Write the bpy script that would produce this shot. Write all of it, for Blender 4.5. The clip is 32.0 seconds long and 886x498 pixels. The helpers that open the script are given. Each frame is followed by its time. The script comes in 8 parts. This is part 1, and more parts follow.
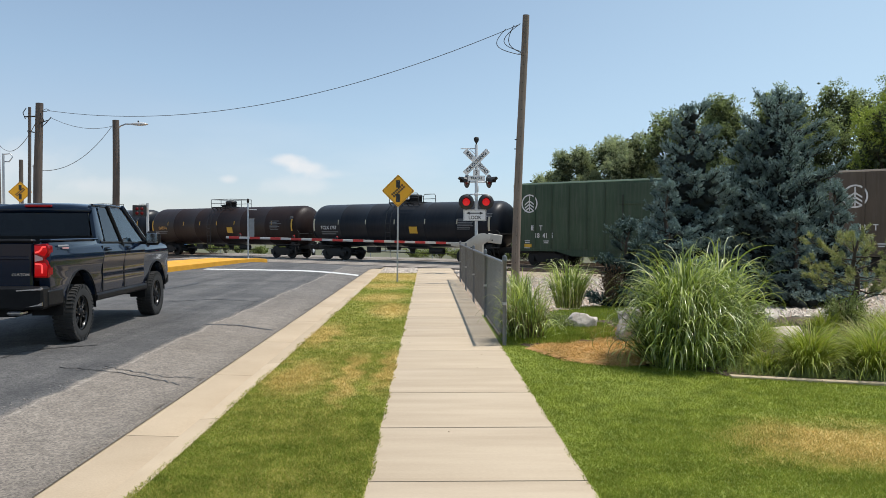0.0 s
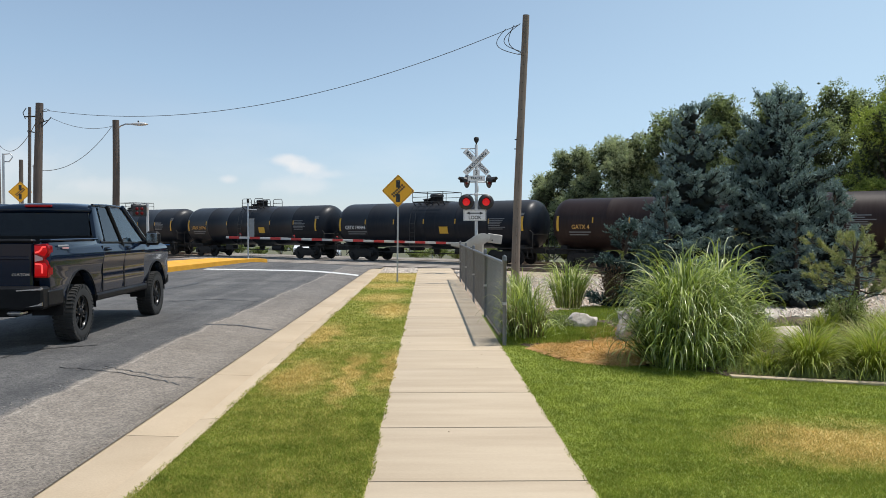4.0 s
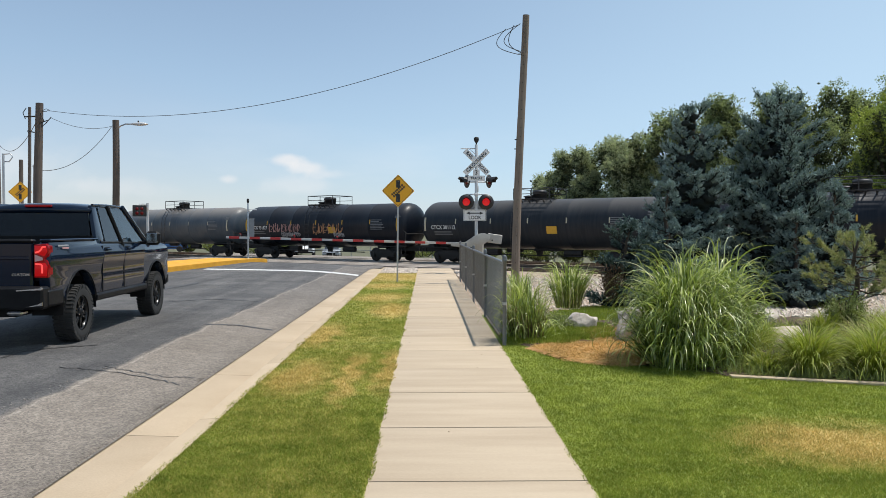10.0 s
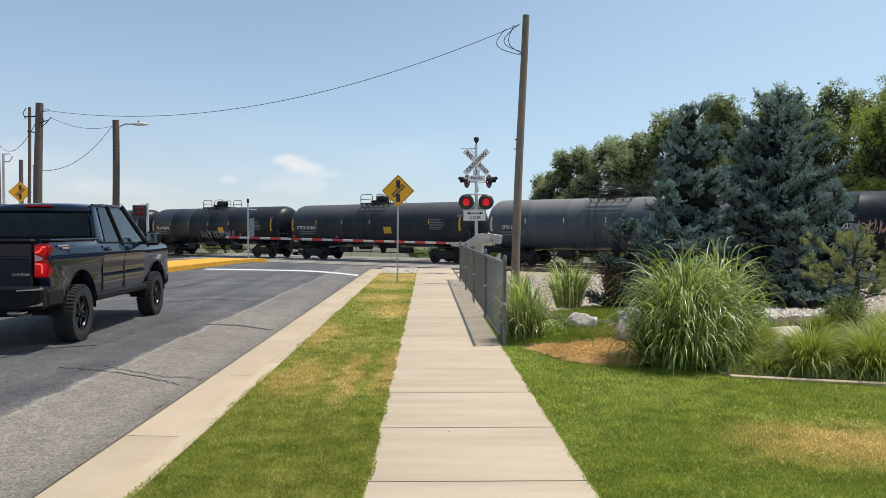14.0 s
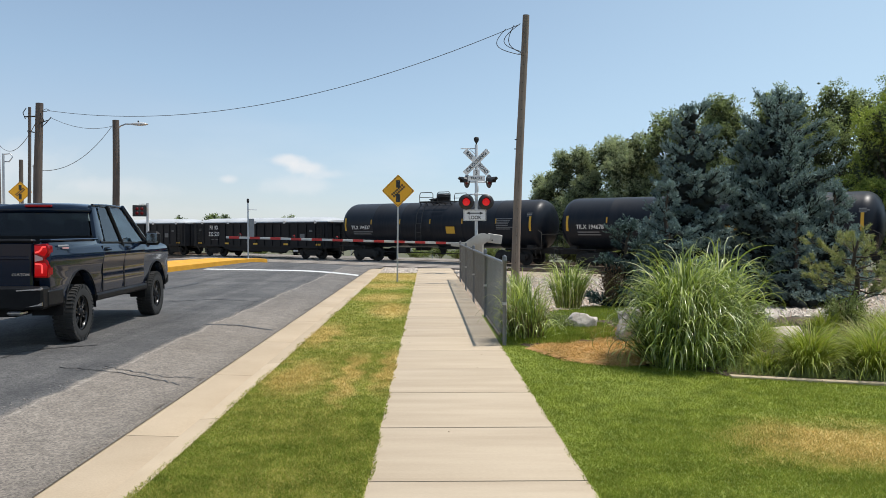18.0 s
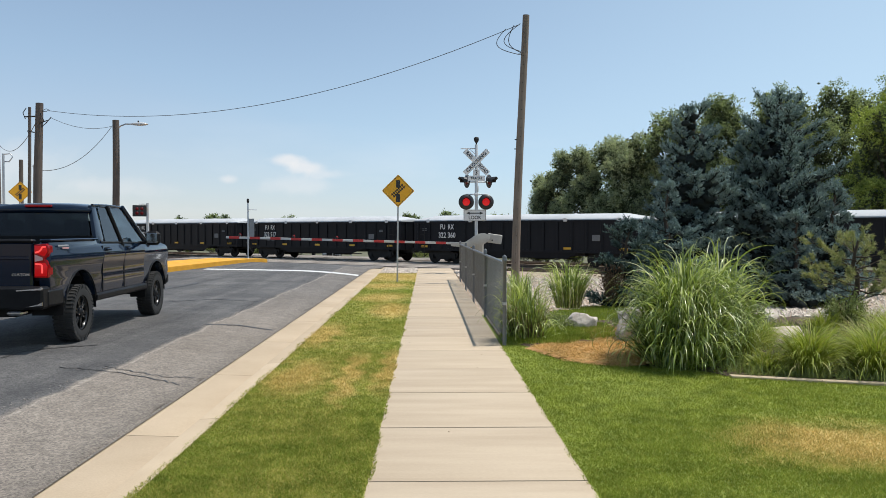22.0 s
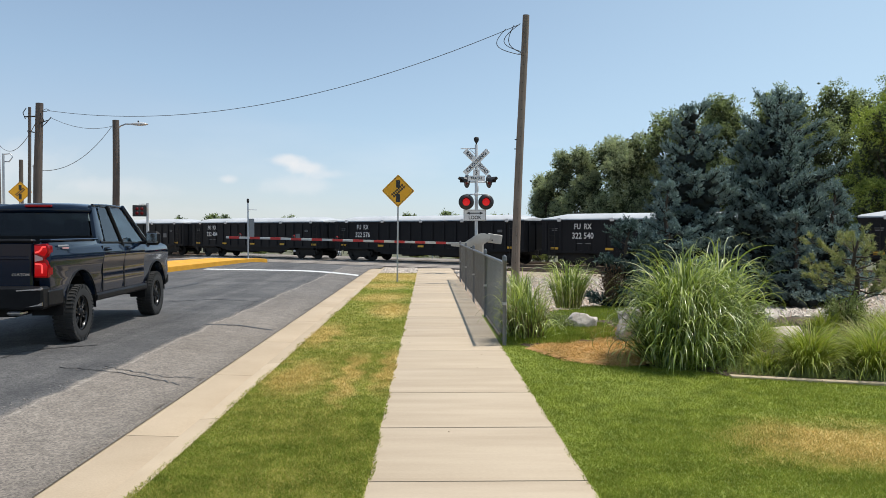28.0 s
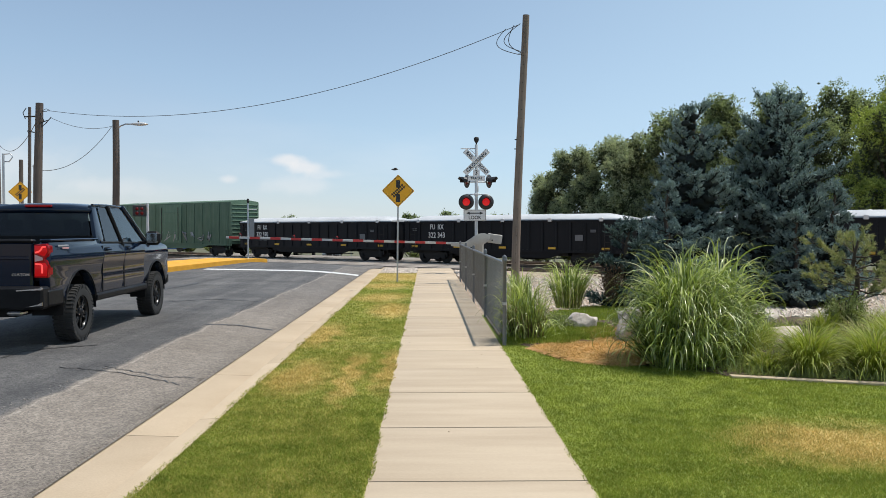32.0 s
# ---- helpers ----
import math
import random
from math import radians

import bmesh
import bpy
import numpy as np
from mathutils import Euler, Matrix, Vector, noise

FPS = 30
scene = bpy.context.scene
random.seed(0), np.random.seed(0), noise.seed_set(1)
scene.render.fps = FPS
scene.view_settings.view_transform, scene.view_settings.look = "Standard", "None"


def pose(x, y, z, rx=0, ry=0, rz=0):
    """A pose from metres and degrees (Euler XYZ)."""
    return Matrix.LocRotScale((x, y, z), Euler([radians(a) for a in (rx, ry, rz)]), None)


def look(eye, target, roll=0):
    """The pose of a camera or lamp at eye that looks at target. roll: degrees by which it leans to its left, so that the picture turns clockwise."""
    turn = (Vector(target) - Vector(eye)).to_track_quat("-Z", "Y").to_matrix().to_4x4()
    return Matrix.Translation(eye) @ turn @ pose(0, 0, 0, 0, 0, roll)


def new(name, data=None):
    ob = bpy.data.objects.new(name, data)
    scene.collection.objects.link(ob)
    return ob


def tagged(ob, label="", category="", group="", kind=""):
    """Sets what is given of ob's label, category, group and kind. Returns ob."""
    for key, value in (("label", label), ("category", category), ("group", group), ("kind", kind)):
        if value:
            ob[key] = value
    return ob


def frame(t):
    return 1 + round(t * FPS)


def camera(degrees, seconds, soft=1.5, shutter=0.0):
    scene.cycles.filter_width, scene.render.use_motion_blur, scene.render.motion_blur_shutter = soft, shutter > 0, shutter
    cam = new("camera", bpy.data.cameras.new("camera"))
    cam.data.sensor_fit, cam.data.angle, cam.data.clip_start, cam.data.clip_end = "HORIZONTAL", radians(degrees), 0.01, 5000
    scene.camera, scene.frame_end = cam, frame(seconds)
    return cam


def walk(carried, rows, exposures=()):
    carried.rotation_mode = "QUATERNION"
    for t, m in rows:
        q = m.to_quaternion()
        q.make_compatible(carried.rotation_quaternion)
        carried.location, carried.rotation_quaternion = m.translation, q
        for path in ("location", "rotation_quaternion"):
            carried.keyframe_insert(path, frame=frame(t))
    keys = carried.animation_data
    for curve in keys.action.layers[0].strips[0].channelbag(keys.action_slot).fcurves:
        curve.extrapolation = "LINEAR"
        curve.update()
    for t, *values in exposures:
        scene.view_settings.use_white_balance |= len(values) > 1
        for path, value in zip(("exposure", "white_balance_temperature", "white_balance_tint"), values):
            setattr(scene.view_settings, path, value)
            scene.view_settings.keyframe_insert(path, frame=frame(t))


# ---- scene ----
# camera: it stands still on the pavement
EYE_H = 1.70
cam = camera(58.5, 32.0, soft=0.6)
YAW = math.atan(28 / 1400)
PITCH = math.atan(33 / 1400)
stand = pose(0, 0, EYE_H, 90 - math.degrees(PITCH), 0, -math.degrees(YAW))
walk(cam, [(0.0, stand), (32.0, stand)])

# ---- light ----
SUN_EL, SUN_AZ = 70.0, 6.0        # elevation, and degrees from +x towards +y
world = bpy.data.worlds.new("sky_world")
scene.world = world
world.use_nodes = True
wn, wl = world.node_tree.nodes, world.node_tree.links
wn.clear()
w_out = wn.new("ShaderNodeOutputWorld")
w_bg = wn.new("ShaderNodeBackground")
w_sky = wn.new("ShaderNodeTexSky")
w_sky.sky_type = "NISHITA"
w_sky.sun_disc = False
w_sky.sun_elevation = radians(SUN_EL)
w_sky.sun_rotation = radians(90 - SUN_AZ)
w_sky.altitude = 1300
w_sky.air_density = 1.0
w_sky.dust_density = 0.8
w_sky.ozone_density = 1.0
w_bg.inputs["Strength"].default_value = 0.115
# thin fair-weather cloud streaks low over the horizon
w_tc = wn.new("ShaderNodeTexCoord")
w_map = wn.new("ShaderNodeMapping")
w_map.inputs["Scale"].default_value = (3.0, 3.0, 10.0)
w_noise = wn.new("ShaderNodeTexNoise")
w_noise.inputs["Scale"].default_value = 1.25
w_noise.inputs["Detail"].default_value = 7.0
w_noise.inputs["Roughness"].default_value = 0.52
w_ramp = wn.new("ShaderNodeValToRGB")
w_ramp.color_ramp.elements[0].position = 0.52
w_ramp.color_ramp.elements[1].position = 0.72
w_sep = wn.new("ShaderNodeSeparateXYZ")
w_low = wn.new("ShaderNodeMapRange")
w_low.inputs[1].default_value, w_low.inputs[2].default_value = 0.03, 0.16
w_low.inputs[3].default_value, w_low.inputs[4].default_value = 0.30, 0.0
w_mul = wn.new("ShaderNodeMath")
w_mul.operation = "MULTIPLY"
w_mix = wn.new("ShaderNodeMixRGB")
w_mix.inputs[2].default_value = (7.6, 7.9, 8.3, 1)
wl.new(w_tc.outputs["Generated"], w_map.inputs["Vector"])
wl.new(w_map.outputs["Vector"], w_noise.inputs["Vector"])
wl.new(w_noise.outputs["Fac"], w_ramp.inputs["Fac"])
wl.new(w_tc.outputs["Generated"], w_sep.inputs["Vector"])
wl.new(w_sep.outputs["Z"], w_low.inputs[0])
wl.new(w_ramp.outputs["Color"], w_mul.inputs[0])
wl.new(w_low.outputs[0], w_mul.inputs[1])
wl.new(w_mul.outputs[0], w_mix.inputs[0])
# pale summer haze towards the horizon
w_haze = wn.new("ShaderNodeMapRange")
w_haze.interpolation_type = "SMOOTHSTEP"
w_haze.inputs[1].default_value, w_haze.inputs[2].default_value = -0.02, 0.34
w_haze.inputs[3].default_value, w_haze.inputs[4].default_value = 0.52, 0.27
w_hmix = wn.new("ShaderNodeMixRGB")
w_tint = wn.new("ShaderNodeMixRGB")
w_tint.inputs[1].default_value, w_tint.inputs[2].default_value = (5.6, 6.05, 6.95, 1), (5.1, 6.95, 8.6, 1)
w_side = wn.new("ShaderNodeMapRange")
w_side.inputs[1].default_value, w_side.inputs[2].default_value = -0.35, 0.25
wl.new(w_sep.outputs["X"], w_side.inputs[0])
w_high = wn.new("ShaderNodeMapRange")
w_high.inputs[1].default_value, w_high.inputs[2].default_value = 0.03, 0.20
wl.new(w_sep.outputs["Z"], w_high.inputs[0])
w_both = wn.new("ShaderNodeMath")
w_both.operation = "ADD"
w_both.use_clamp = True
wl.new(w_side.outputs[0], w_both.inputs[0])
wl.new(w_high.outputs[0], w_both.inputs[1])
wl.new(w_both.outputs[0], w_tint.inputs[0])
wl.new(w_tint.outputs["Color"], w_hmix.inputs[2])
wl.new(w_sep.outputs["Z"], w_haze.inputs[0])
# brighter glare on the sun's side
w_glare = wn.new("ShaderNodeMapRange")
w_glare.interpolation_type = "SMOOTHSTEP"
w_glare.inputs[1].default_value, w_glare.inputs[2].default_value = -0.25, 0.75
w_glare.inputs[3].default_value, w_glare.inputs[4].default_value = 0.0, 0.42
wl.new(w_sep.outputs["X"], w_glare.inputs[0])
w_hsum = wn.new("ShaderNodeMath")
w_hsum.operation = "ADD"
w_hsum.use_clamp = True
wl.new(w_haze.outputs[0], w_hsum.inputs[0])
wl.new(w_glare.outputs[0], w_hsum.inputs[1])
wl.new(w_hsum.outputs[0], w_hmix.inputs[0])
wl.new(w_sky.outputs["Color"], w_hmix.inputs[1])
wl.new(w_hmix.outputs["Color"], w_mix.inputs[1])
# two small fair-weather clouds low in the sky
last = w_mix.outputs["Color"]
for cx, cz, rx, rz, amount in ((-0.172, 0.086, 0.026, 0.0075, 0.7), (-0.148, 0.078, 0.026, 0.0075, 0.65), (-0.125, 0.070, 0.03, 0.007, 0.35), (-0.243, 0.062, 0.013, 0.006, 0.5), (-0.16, 0.055, 0.05, 0.012, 0.3), (-0.48, 0.070, 0.09, 0.03, 0.35), (-0.36, 0.05, 0.06, 0.012, 0.25)):
    w_m = wn.new("ShaderNodeMapping")
    w_m.inputs["Location"].default_value = (-cx / rx, 0, -cz / rz)
    w_m.inputs["Scale"].default_value = (1 / rx, 0, 1 / rz)
    w_len = wn.new("ShaderNodeVectorMath")
    w_len.operation = "LENGTH"
    w_n2 = wn.new("ShaderNodeTexNoise")
    w_n2.inputs["Scale"].default_value = 34.0
    w_n2.inputs["Detail"].default_value = 6.0
    w_sum = wn.new("ShaderNodeMath")
    w_sum.operation = "MULTIPLY_ADD"
    w_sum.inputs[1].default_value = 1.5
    w_fall = wn.new("ShaderNodeMapRange")
    w_fall.interpolation_type = "SMOOTHSTEP"
    w_fall.inputs[1].default_value, w_fall.inputs[2].default_value = 0.9, 2.0
    w_fall.inputs[3].default_value, w_fall.inputs[4].default_value = amount, 0.0
    w_front = wn.new("ShaderNodeMath")
    w_front.operation = "MULTIPLY"
    w_cmix = wn.new("ShaderNodeMixRGB")
    w_cmix.inputs[2].default_value = (7.9, 7.8, 7.8, 1)
    wl.new(w_tc.outputs["Generated"], w_m.inputs["Vector"])
    wl.new(w_m.outputs["Vector"], w_len.inputs[0])
    wl.new(w_tc.outputs["Generated"], w_n2.inputs["Vector"])
    wl.new(w_n2.outputs["Fac"], w_sum.inputs[0])
    wl.new(w_len.outputs["Value"], w_sum.inputs[2])
    wl.new(w_sum.outputs[0], w_fall.inputs[0])
    w_step = wn.new("ShaderNodeMath")
    w_step.operation = "GREATER_THAN"
    w_step.inputs[1].default_value = 0.0
    wl.new(w_sep.outputs["Y"], w_step.inputs[0])
    wl.new(w_fall.outputs[0], w_front.inputs[0])
    wl.new(w_step.outputs[0], w_front.inputs[1])
    wl.new(w_front.outputs[0], w_cmix.inputs[0])
    wl.new(last, w_cmix.inputs[1])
    last = w_cmix.outputs["Color"]
wl.new(last, w_bg.inputs["Color"])
wl.new(w_bg.outputs[0], w_out.inputs["Surface"])

sun = new("sun", bpy.data.lights.new("sun", "SUN"))
sun.data.energy = 4.6
sun.data.angle = radians(0.53)
sun.data.color = (1.0, 0.955, 0.89)
ca, sa = math.cos(radians(SUN_EL)), math.sin(radians(SUN_EL))
sun.matrix_world = look((30 * ca * math.cos(radians(SUN_AZ)), 30 * ca * math.sin(radians(SUN_AZ)), 30 * sa), (0, 0, 0))
scene.view_settings.exposure = 0.0

# ---- the line of the railway ----
THETA = math.atan(1914 / 1400)
KT = 175400.0
RIGHT = Vector((math.cos(YAW), -math.sin(YAW), 0))
AHEAD = Vector((math.sin(YAW), math.cos(YAW), 0))
TRACK_DIR = RIGHT * math.sin(THETA) - AHEAD * math.cos(THETA)      # the way the train rolls
TRACK_P0 = RIGHT * (KT * math.cos(THETA) / 1400)
TOWARDS = Vector((-TRACK_DIR.y, TRACK_DIR.x, 0))                    # across the track
if TOWARDS.y > 0:
    TOWARDS = -TOWARDS                                              # towards the camera's side
TRACK_YAW = math.degrees(math.atan2(TRACK_DIR.y, TRACK_DIR.x))
RAIL_Z = -0.49


def along(s, q=0.0, z=0.0):
    """A place s metres along the main track, q metres from it towards the camera's side."""
    p = TRACK_P0 + TRACK_DIR * s + TOWARDS * q
    return Vector((p.x, p.y, z))


def track_q(x, y):
    return (Vector((x, y, 0)) - TRACK_P0).dot(TOWARDS)


def smooth(a, b, v):
    v = min(1.0, max(0.0, (v - a) / (b - a)))
    return v * v * (3 - 2 * v)


def lie(x, y):
    """Height of the made ground: level near the camera, lower along the railway."""
    q = track_q(x, y)
    return -0.52 * (1 - smooth(7.0, 17.0, q)) - 0.7 * smooth(5.0, 13.0, -q)


def road_z(x, y):
    c = min(1.0, max(0.0, (-2.6 - x) / 3.0))
    c = c * (2 - c)
    crown = (-0.135 + 0.175 * c) * smooth(8.0, 17.0, track_q(x, y))
    return lie(x, y) + crown - 0.012 * (1 - smooth(7.0, 17.0, track_q(x, y)))


# ---- materials ----
def material(name, rough=0.7, metal=0.0, spec=0.5):
    m = bpy.data.materials.new(name)
    m.use_nodes = True
    b = m.node_tree.nodes["Principled BSDF"]
    b.inputs["Roughness"].default_value = rough
    b.inputs["Metallic"].default_value = metal
    b.inputs["Specular IOR Level"].default_value = spec
    return m, m.node_tree.nodes, m.node_tree.links, b


def coords(n, l, kind="Object", scale=(1, 1, 1)):
    tc = n.new("ShaderNodeTexCoord")
    mp = n.new("ShaderNodeMapping")
    mp.inputs["Scale"].default_value = scale
    l.new(tc.outputs[kind], mp.inputs["Vector"])
    return mp.outputs["Vector"]


def noise_tex(n, l, vec, scale, detail=5.0, rough=0.55):
    t = n.new("ShaderNodeTexNoise")
    t.inputs["Scale"].default_value = scale
    t.inputs["Detail"].default_value = detail
    t.inputs["Roughness"].default_value = rough
    l.new(vec, t.inputs["Vector"])
    return t.outputs["Fac"]


def ramp(n, l, fac, stops):
    r = n.new("ShaderNodeValToRGB")
    e = r.color_ramp.elements
    while len(e) < len(stops):
        e.new(0.5)
    for el, (p, c) in zip(e, stops):
        el.position = p
        el.color = (*c, 1)
    l.new(fac, r.inputs["Fac"])
    return r.outputs["Color"]


def mix(n, l, fac, a, b, mode="MIX"):
    x = n.new("ShaderNodeMixRGB")
    x.blend_type = mode
    for sock, v in ((x.inputs[0], fac), (x.inputs[1], a), (x.inputs[2], b)):
        if isinstance(v, (int, float)):
            sock.default_value = v
        elif isinstance(v, tuple):
            sock.default_value = (*v, 1)
        else:
            l.new(v, sock)
    return x.outputs["Color"]


def bump(n, l, b, height, strength=0.3, dist=0.01):
    u = n.new("ShaderNodeBump")
    u.inputs["Strength"].default_value = strength
    u.inputs["Distance"].default_value = dist
    l.new(height, u.inputs["Height"])
    l.new(u.outputs["Normal"], b.inputs["Normal"])


def surface(name, dark, light, coarse=1.5, fine=40.0, rough=0.75, metal=0.0, relief=0.2, spec=0.5, each=0.0, depth=0.01, kind="Object", stretch=(1, 1, 1)):
    """A worn surface: two scales of variation, fine relief, and a change from piece to piece."""
    m, n, l, b = material(name, rough, metal, spec)
    v = coords(n, l, kind, stretch)
    if each:
        oi = n.new("ShaderNodeObjectInfo")
        sc = n.new("ShaderNodeVectorMath")
        sc.operation = "MULTIPLY_ADD"
        l.new(oi.outputs["Random"], sc.inputs[0])
        sc.inputs[1].default_value = (37.0, 91.0, 53.0)
        l.new(v, sc.inputs[2])
        v = sc.outputs[0]
    big = noise_tex(n, l, v, coarse, 4)
    small = noise_tex(n, l, v, fine, 6, 0.65)
    c = ramp(n, l, big, [(0.3, dark), (0.7, light)])
    mid = tuple((p + q) / 2 for p, q in zip(dark, light))
    g = ramp(n, l, small, [(0.25, tuple(x * 0.72 for x in mid)), (0.75, tuple(min(1, x * 1.25) for x in mid))])
    c = mix(n, l, 0.4, c, g)
    if each:
        k = ramp(n, l, oi.outputs["Random"], [(0, (1 - each,) * 3), (1, (1 + each,) * 3)])
        c = mix(n, l, 1.0, c, k, "MULTIPLY")
    l.new(c, b.inputs["Base Color"])
    rr = n.new("ShaderNodeMapRange")
    rr.inputs[3].default_value, rr.inputs[4].default_value = max(0.03, rough - 0.12), min(1, rough + 0.12)
    l.new(small, rr.inputs[0])
    l.new(rr.outputs[0], b.inputs["Roughness"])
    if relief:
        bump(n, l, b, small, relief, depth)
    return m


M_CONC = surface("concrete", (0.37, 0.288, 0.20), (0.515, 0.418, 0.305), 1.6, 90, 0.85, 0, 0.2, 0.3, 0.06, 0.005, "Object", (0.35, 2.2, 1))
M_KERB = surface("kerb_concrete", (0.385, 0.295, 0.195), (0.515, 0.41, 0.29), 0.9, 80, 0.86, 0, 0.2, 0.3, 0.05, 0.004)
M_STEEL = surface("galvanised_steel", (0.36, 0.37, 0.38), (0.5, 0.51, 0.52), 6, 120, 0.42, 0.7, 0.06)
M_WHITE = surface("white_paint", (0.66, 0.67, 0.67), (0.8, 0.8, 0.79), 3, 60, 0.5, 0, 0.05)
M_SILVER = surface("aluminium_paint", (0.48, 0.49, 0.5), (0.6, 0.61, 0.61), 4, 70, 0.4, 0.2, 0.04)
M_BLACK = surface("black_paint", (0.012, 0.012, 0.013), (0.025, 0.025, 0.026), 4, 60, 0.45, 0, 0.05)
M_RED = surface("red_reflective_sheet", (0.42, 0.02, 0.02), (0.5, 0.035, 0.03), 5, 60, 0.4, 0, 0.03)
M_YEL = surface("yellow_sign_sheet", (0.78, 0.36, 0.008), (0.88, 0.43, 0.012), 3, 60, 0.42, 0, 0.03)
M_KYEL = surface("yellow_road_paint", (0.52, 0.25, 0.02), (0.74, 0.375, 0.03), 1.6, 30, 0.7, 0, 0.2, 0.4)
M_LINE = surface("white_road_paint", (0.55, 0.55, 0.53), (0.72, 0.71, 0.69), 2, 30, 0.7, 0, 0.2)
M_RAIL = surface("rail_steel", (0.10, 0.075, 0.06), (0.17, 0.13, 0.10), 3, 60, 0.5, 0.6, 0.1)
M_TIE = surface("weathered_tie", (0.09, 0.075, 0.065), (0.17, 0.145, 0.125), 3, 40, 0.9, 0, 0.4)
M_IRON = surface("dark_iron", (0.006, 0.0058, 0.0055), (0.014, 0.013, 0.012), 3, 50, 0.75, 0.0, 0.15)


def wood_pole(name, dark, light):
    m, n, l, b = material(name, 0.9, 0, 0.2)
    v = coords(n, l, "Object", (14, 14, 0.35))
    g = noise_tex(n, l, v, 3.0, 8, 0.65)
    v2 = coords(n, l, "Object", (1, 1, 1))
    h = noise_tex(n, l, v2, 0.8, 3)
    c = mix(n, l, 0.45, ramp(n, l, g, [(0.3, dark), (0.72, light)]), ramp(n, l, h, [(0.3, dark), (0.7, light)]))
    l.new(c, b.inputs["Base Color"])
    bump(n, l, b, g, 0.6, 0.02)
    return m


M_POLE = wood_pole("weathered_pole_wood", (0.12, 0.097, 0.078), (0.31, 0.255, 0.205))
M_POLE2 = wood_pole("dark_pole_wood", (0.06, 0.05, 0.045), (0.17, 0.14, 0.12))

# ---- mesh building ----
class Shape:
    """Collects faces of one mesh."""

    def __init__(self):
        self.v, self.f, self.s = [], [], []

    def add(self, verts, faces, smooth_faces=False):
        o = len(self.v)
        self.v.extend([tuple(p) for p in verts])
        self.f.extend([tuple(i + o for i in f) for f in faces])
        self.s.extend([smooth_faces] * len(faces))
        return self

    def box(self, c, size, m=None, chamfer=0.0):
        cx, cy, cz = c
        x, y, z = (k / 2 for k in size)
        if chamfer <= 0:
            vs = [Vector((cx + i * x, cy + j * y, cz + k * z)) for i in (-1, 1) for j in (-1, 1) for k in (-1, 1)]
            fs = [(0, 1, 3, 2), (4, 6, 7, 5), (0, 4, 5, 1), (2, 3, 7, 6), (0, 2, 6, 4), (1, 5, 7, 3)]
        else:
            h = chamfer
            vs, fs = [], []
            rings = [(-z, h), (-z + h, 0), (z - h, 0), (z, h)]
            for zz, ins in rings:
                a, b2 = x - ins, y - ins
                cc = max(h - ins * 0.5, h * 0.5)
                for px, py in ((-a + cc, -b2), (a - cc, -b2), (a, -b2 + cc), (a, b2 - cc), (a - cc, b2), (-a + cc, b2), (-a, b2 - cc), (-a, -b2 + cc)):
                    vs.append(Vector((cx + px, cy + py, cz + zz)))
            for r in range(3):
                for i in range(8):
                    j = (i + 1) % 8
                    fs.append((r * 8 + i, r * 8 + j, r * 8 + 8 + j, r * 8 + 8 + i))
            fs.append(tuple(range(7, -1, -1)))
            fs.append(tuple(range(24, 32)))
        if m is not None:
            vs = [m @ p for p in vs]
        return self.add(vs, fs)

    def tube(self, p0, p1, r0, r1=None, n=10, caps=True):
        r1 = r0 if r1 is None else r1
        p0, p1 = Vector(p0), Vector(p1)
        d = (p1 - p0).normalized()
        a = d.orthogonal().normalized()
        b = d.cross(a)
        vs = []
        for p, r in ((p0, r0), (p1, r1)):
            vs += [p + (a * math.cos(2 * math.pi * i / n) + b * math.sin(2 * math.pi * i / n)) * r for i in range(n)]
        self.add(vs, [(i, (i + 1) % n, n + (i + 1) % n, n + i) for i in range(n)], True)
        if caps:
            self.add(vs[:n], [tuple(range(n - 1, -1, -1))])
            self.add(vs[n:], [tuple(range(n))])
        return self

    def path(self, pts, r, n=8, closed=False):
        """A bent rod through the points."""
        pts = [Vector(p) for p in pts]
        vs, m = [], len(pts)
        prev = None
        for i, p in enumerate(pts):
            d = (pts[(i + 1) % m if closed else min(i + 1, m - 1)] - pts[i - 1 if (closed or i) else 0]).normalized()
            a = d.orthogonal().normalized() if prev is None else (prev - d * prev.dot(d)).normalized()
            prev = a
            b = d.cross(a)
            rr = r[i] if isinstance(r, (list, tuple)) else r
            vs += [p + (a * math.cos(2 * math.pi * k / n) + b * math.sin(2 * math.pi * k / n)) * rr for k in range(n)]
        fs = []
        for i in range(m if closed else m - 1):
            j = (i + 1) % m
            fs += [(i * n + k, i * n + (k + 1) % n, j * n + (k + 1) % n, j * n + k) for k in range(n)]
        self.add(vs, fs, True)
        if not closed:
            self.add(vs[:n], [tuple(range(n - 1, -1, -1))])
            self.add(vs[-n:], [tuple(range(n))])
        return self

    def lathe(self, prof, m=None, n=24, caps=True):
        """Profile of (radius, height) turned round z."""
        vs = []
        for r, z in prof:
            vs += [Vector((r * math.cos(2 * math.pi * i / n), r * math.sin(2 * math.pi * i / n), z)) for i in range(n)]
        if m is not None:
            vs = [m @ p for p in vs]
        fs = []
        for k in range(len(prof) - 1):
            fs += [(k * n + i, k * n + (i + 1) % n, k * n + n + (i + 1) % n, k * n + n + i) for i in range(n)]
        self.add(vs, fs, True)
        if caps:
            self.add(vs[:n], [tuple(range(n - 1, -1, -1))])
            self.add(vs[-n:], [tuple(range(n))])
        return self

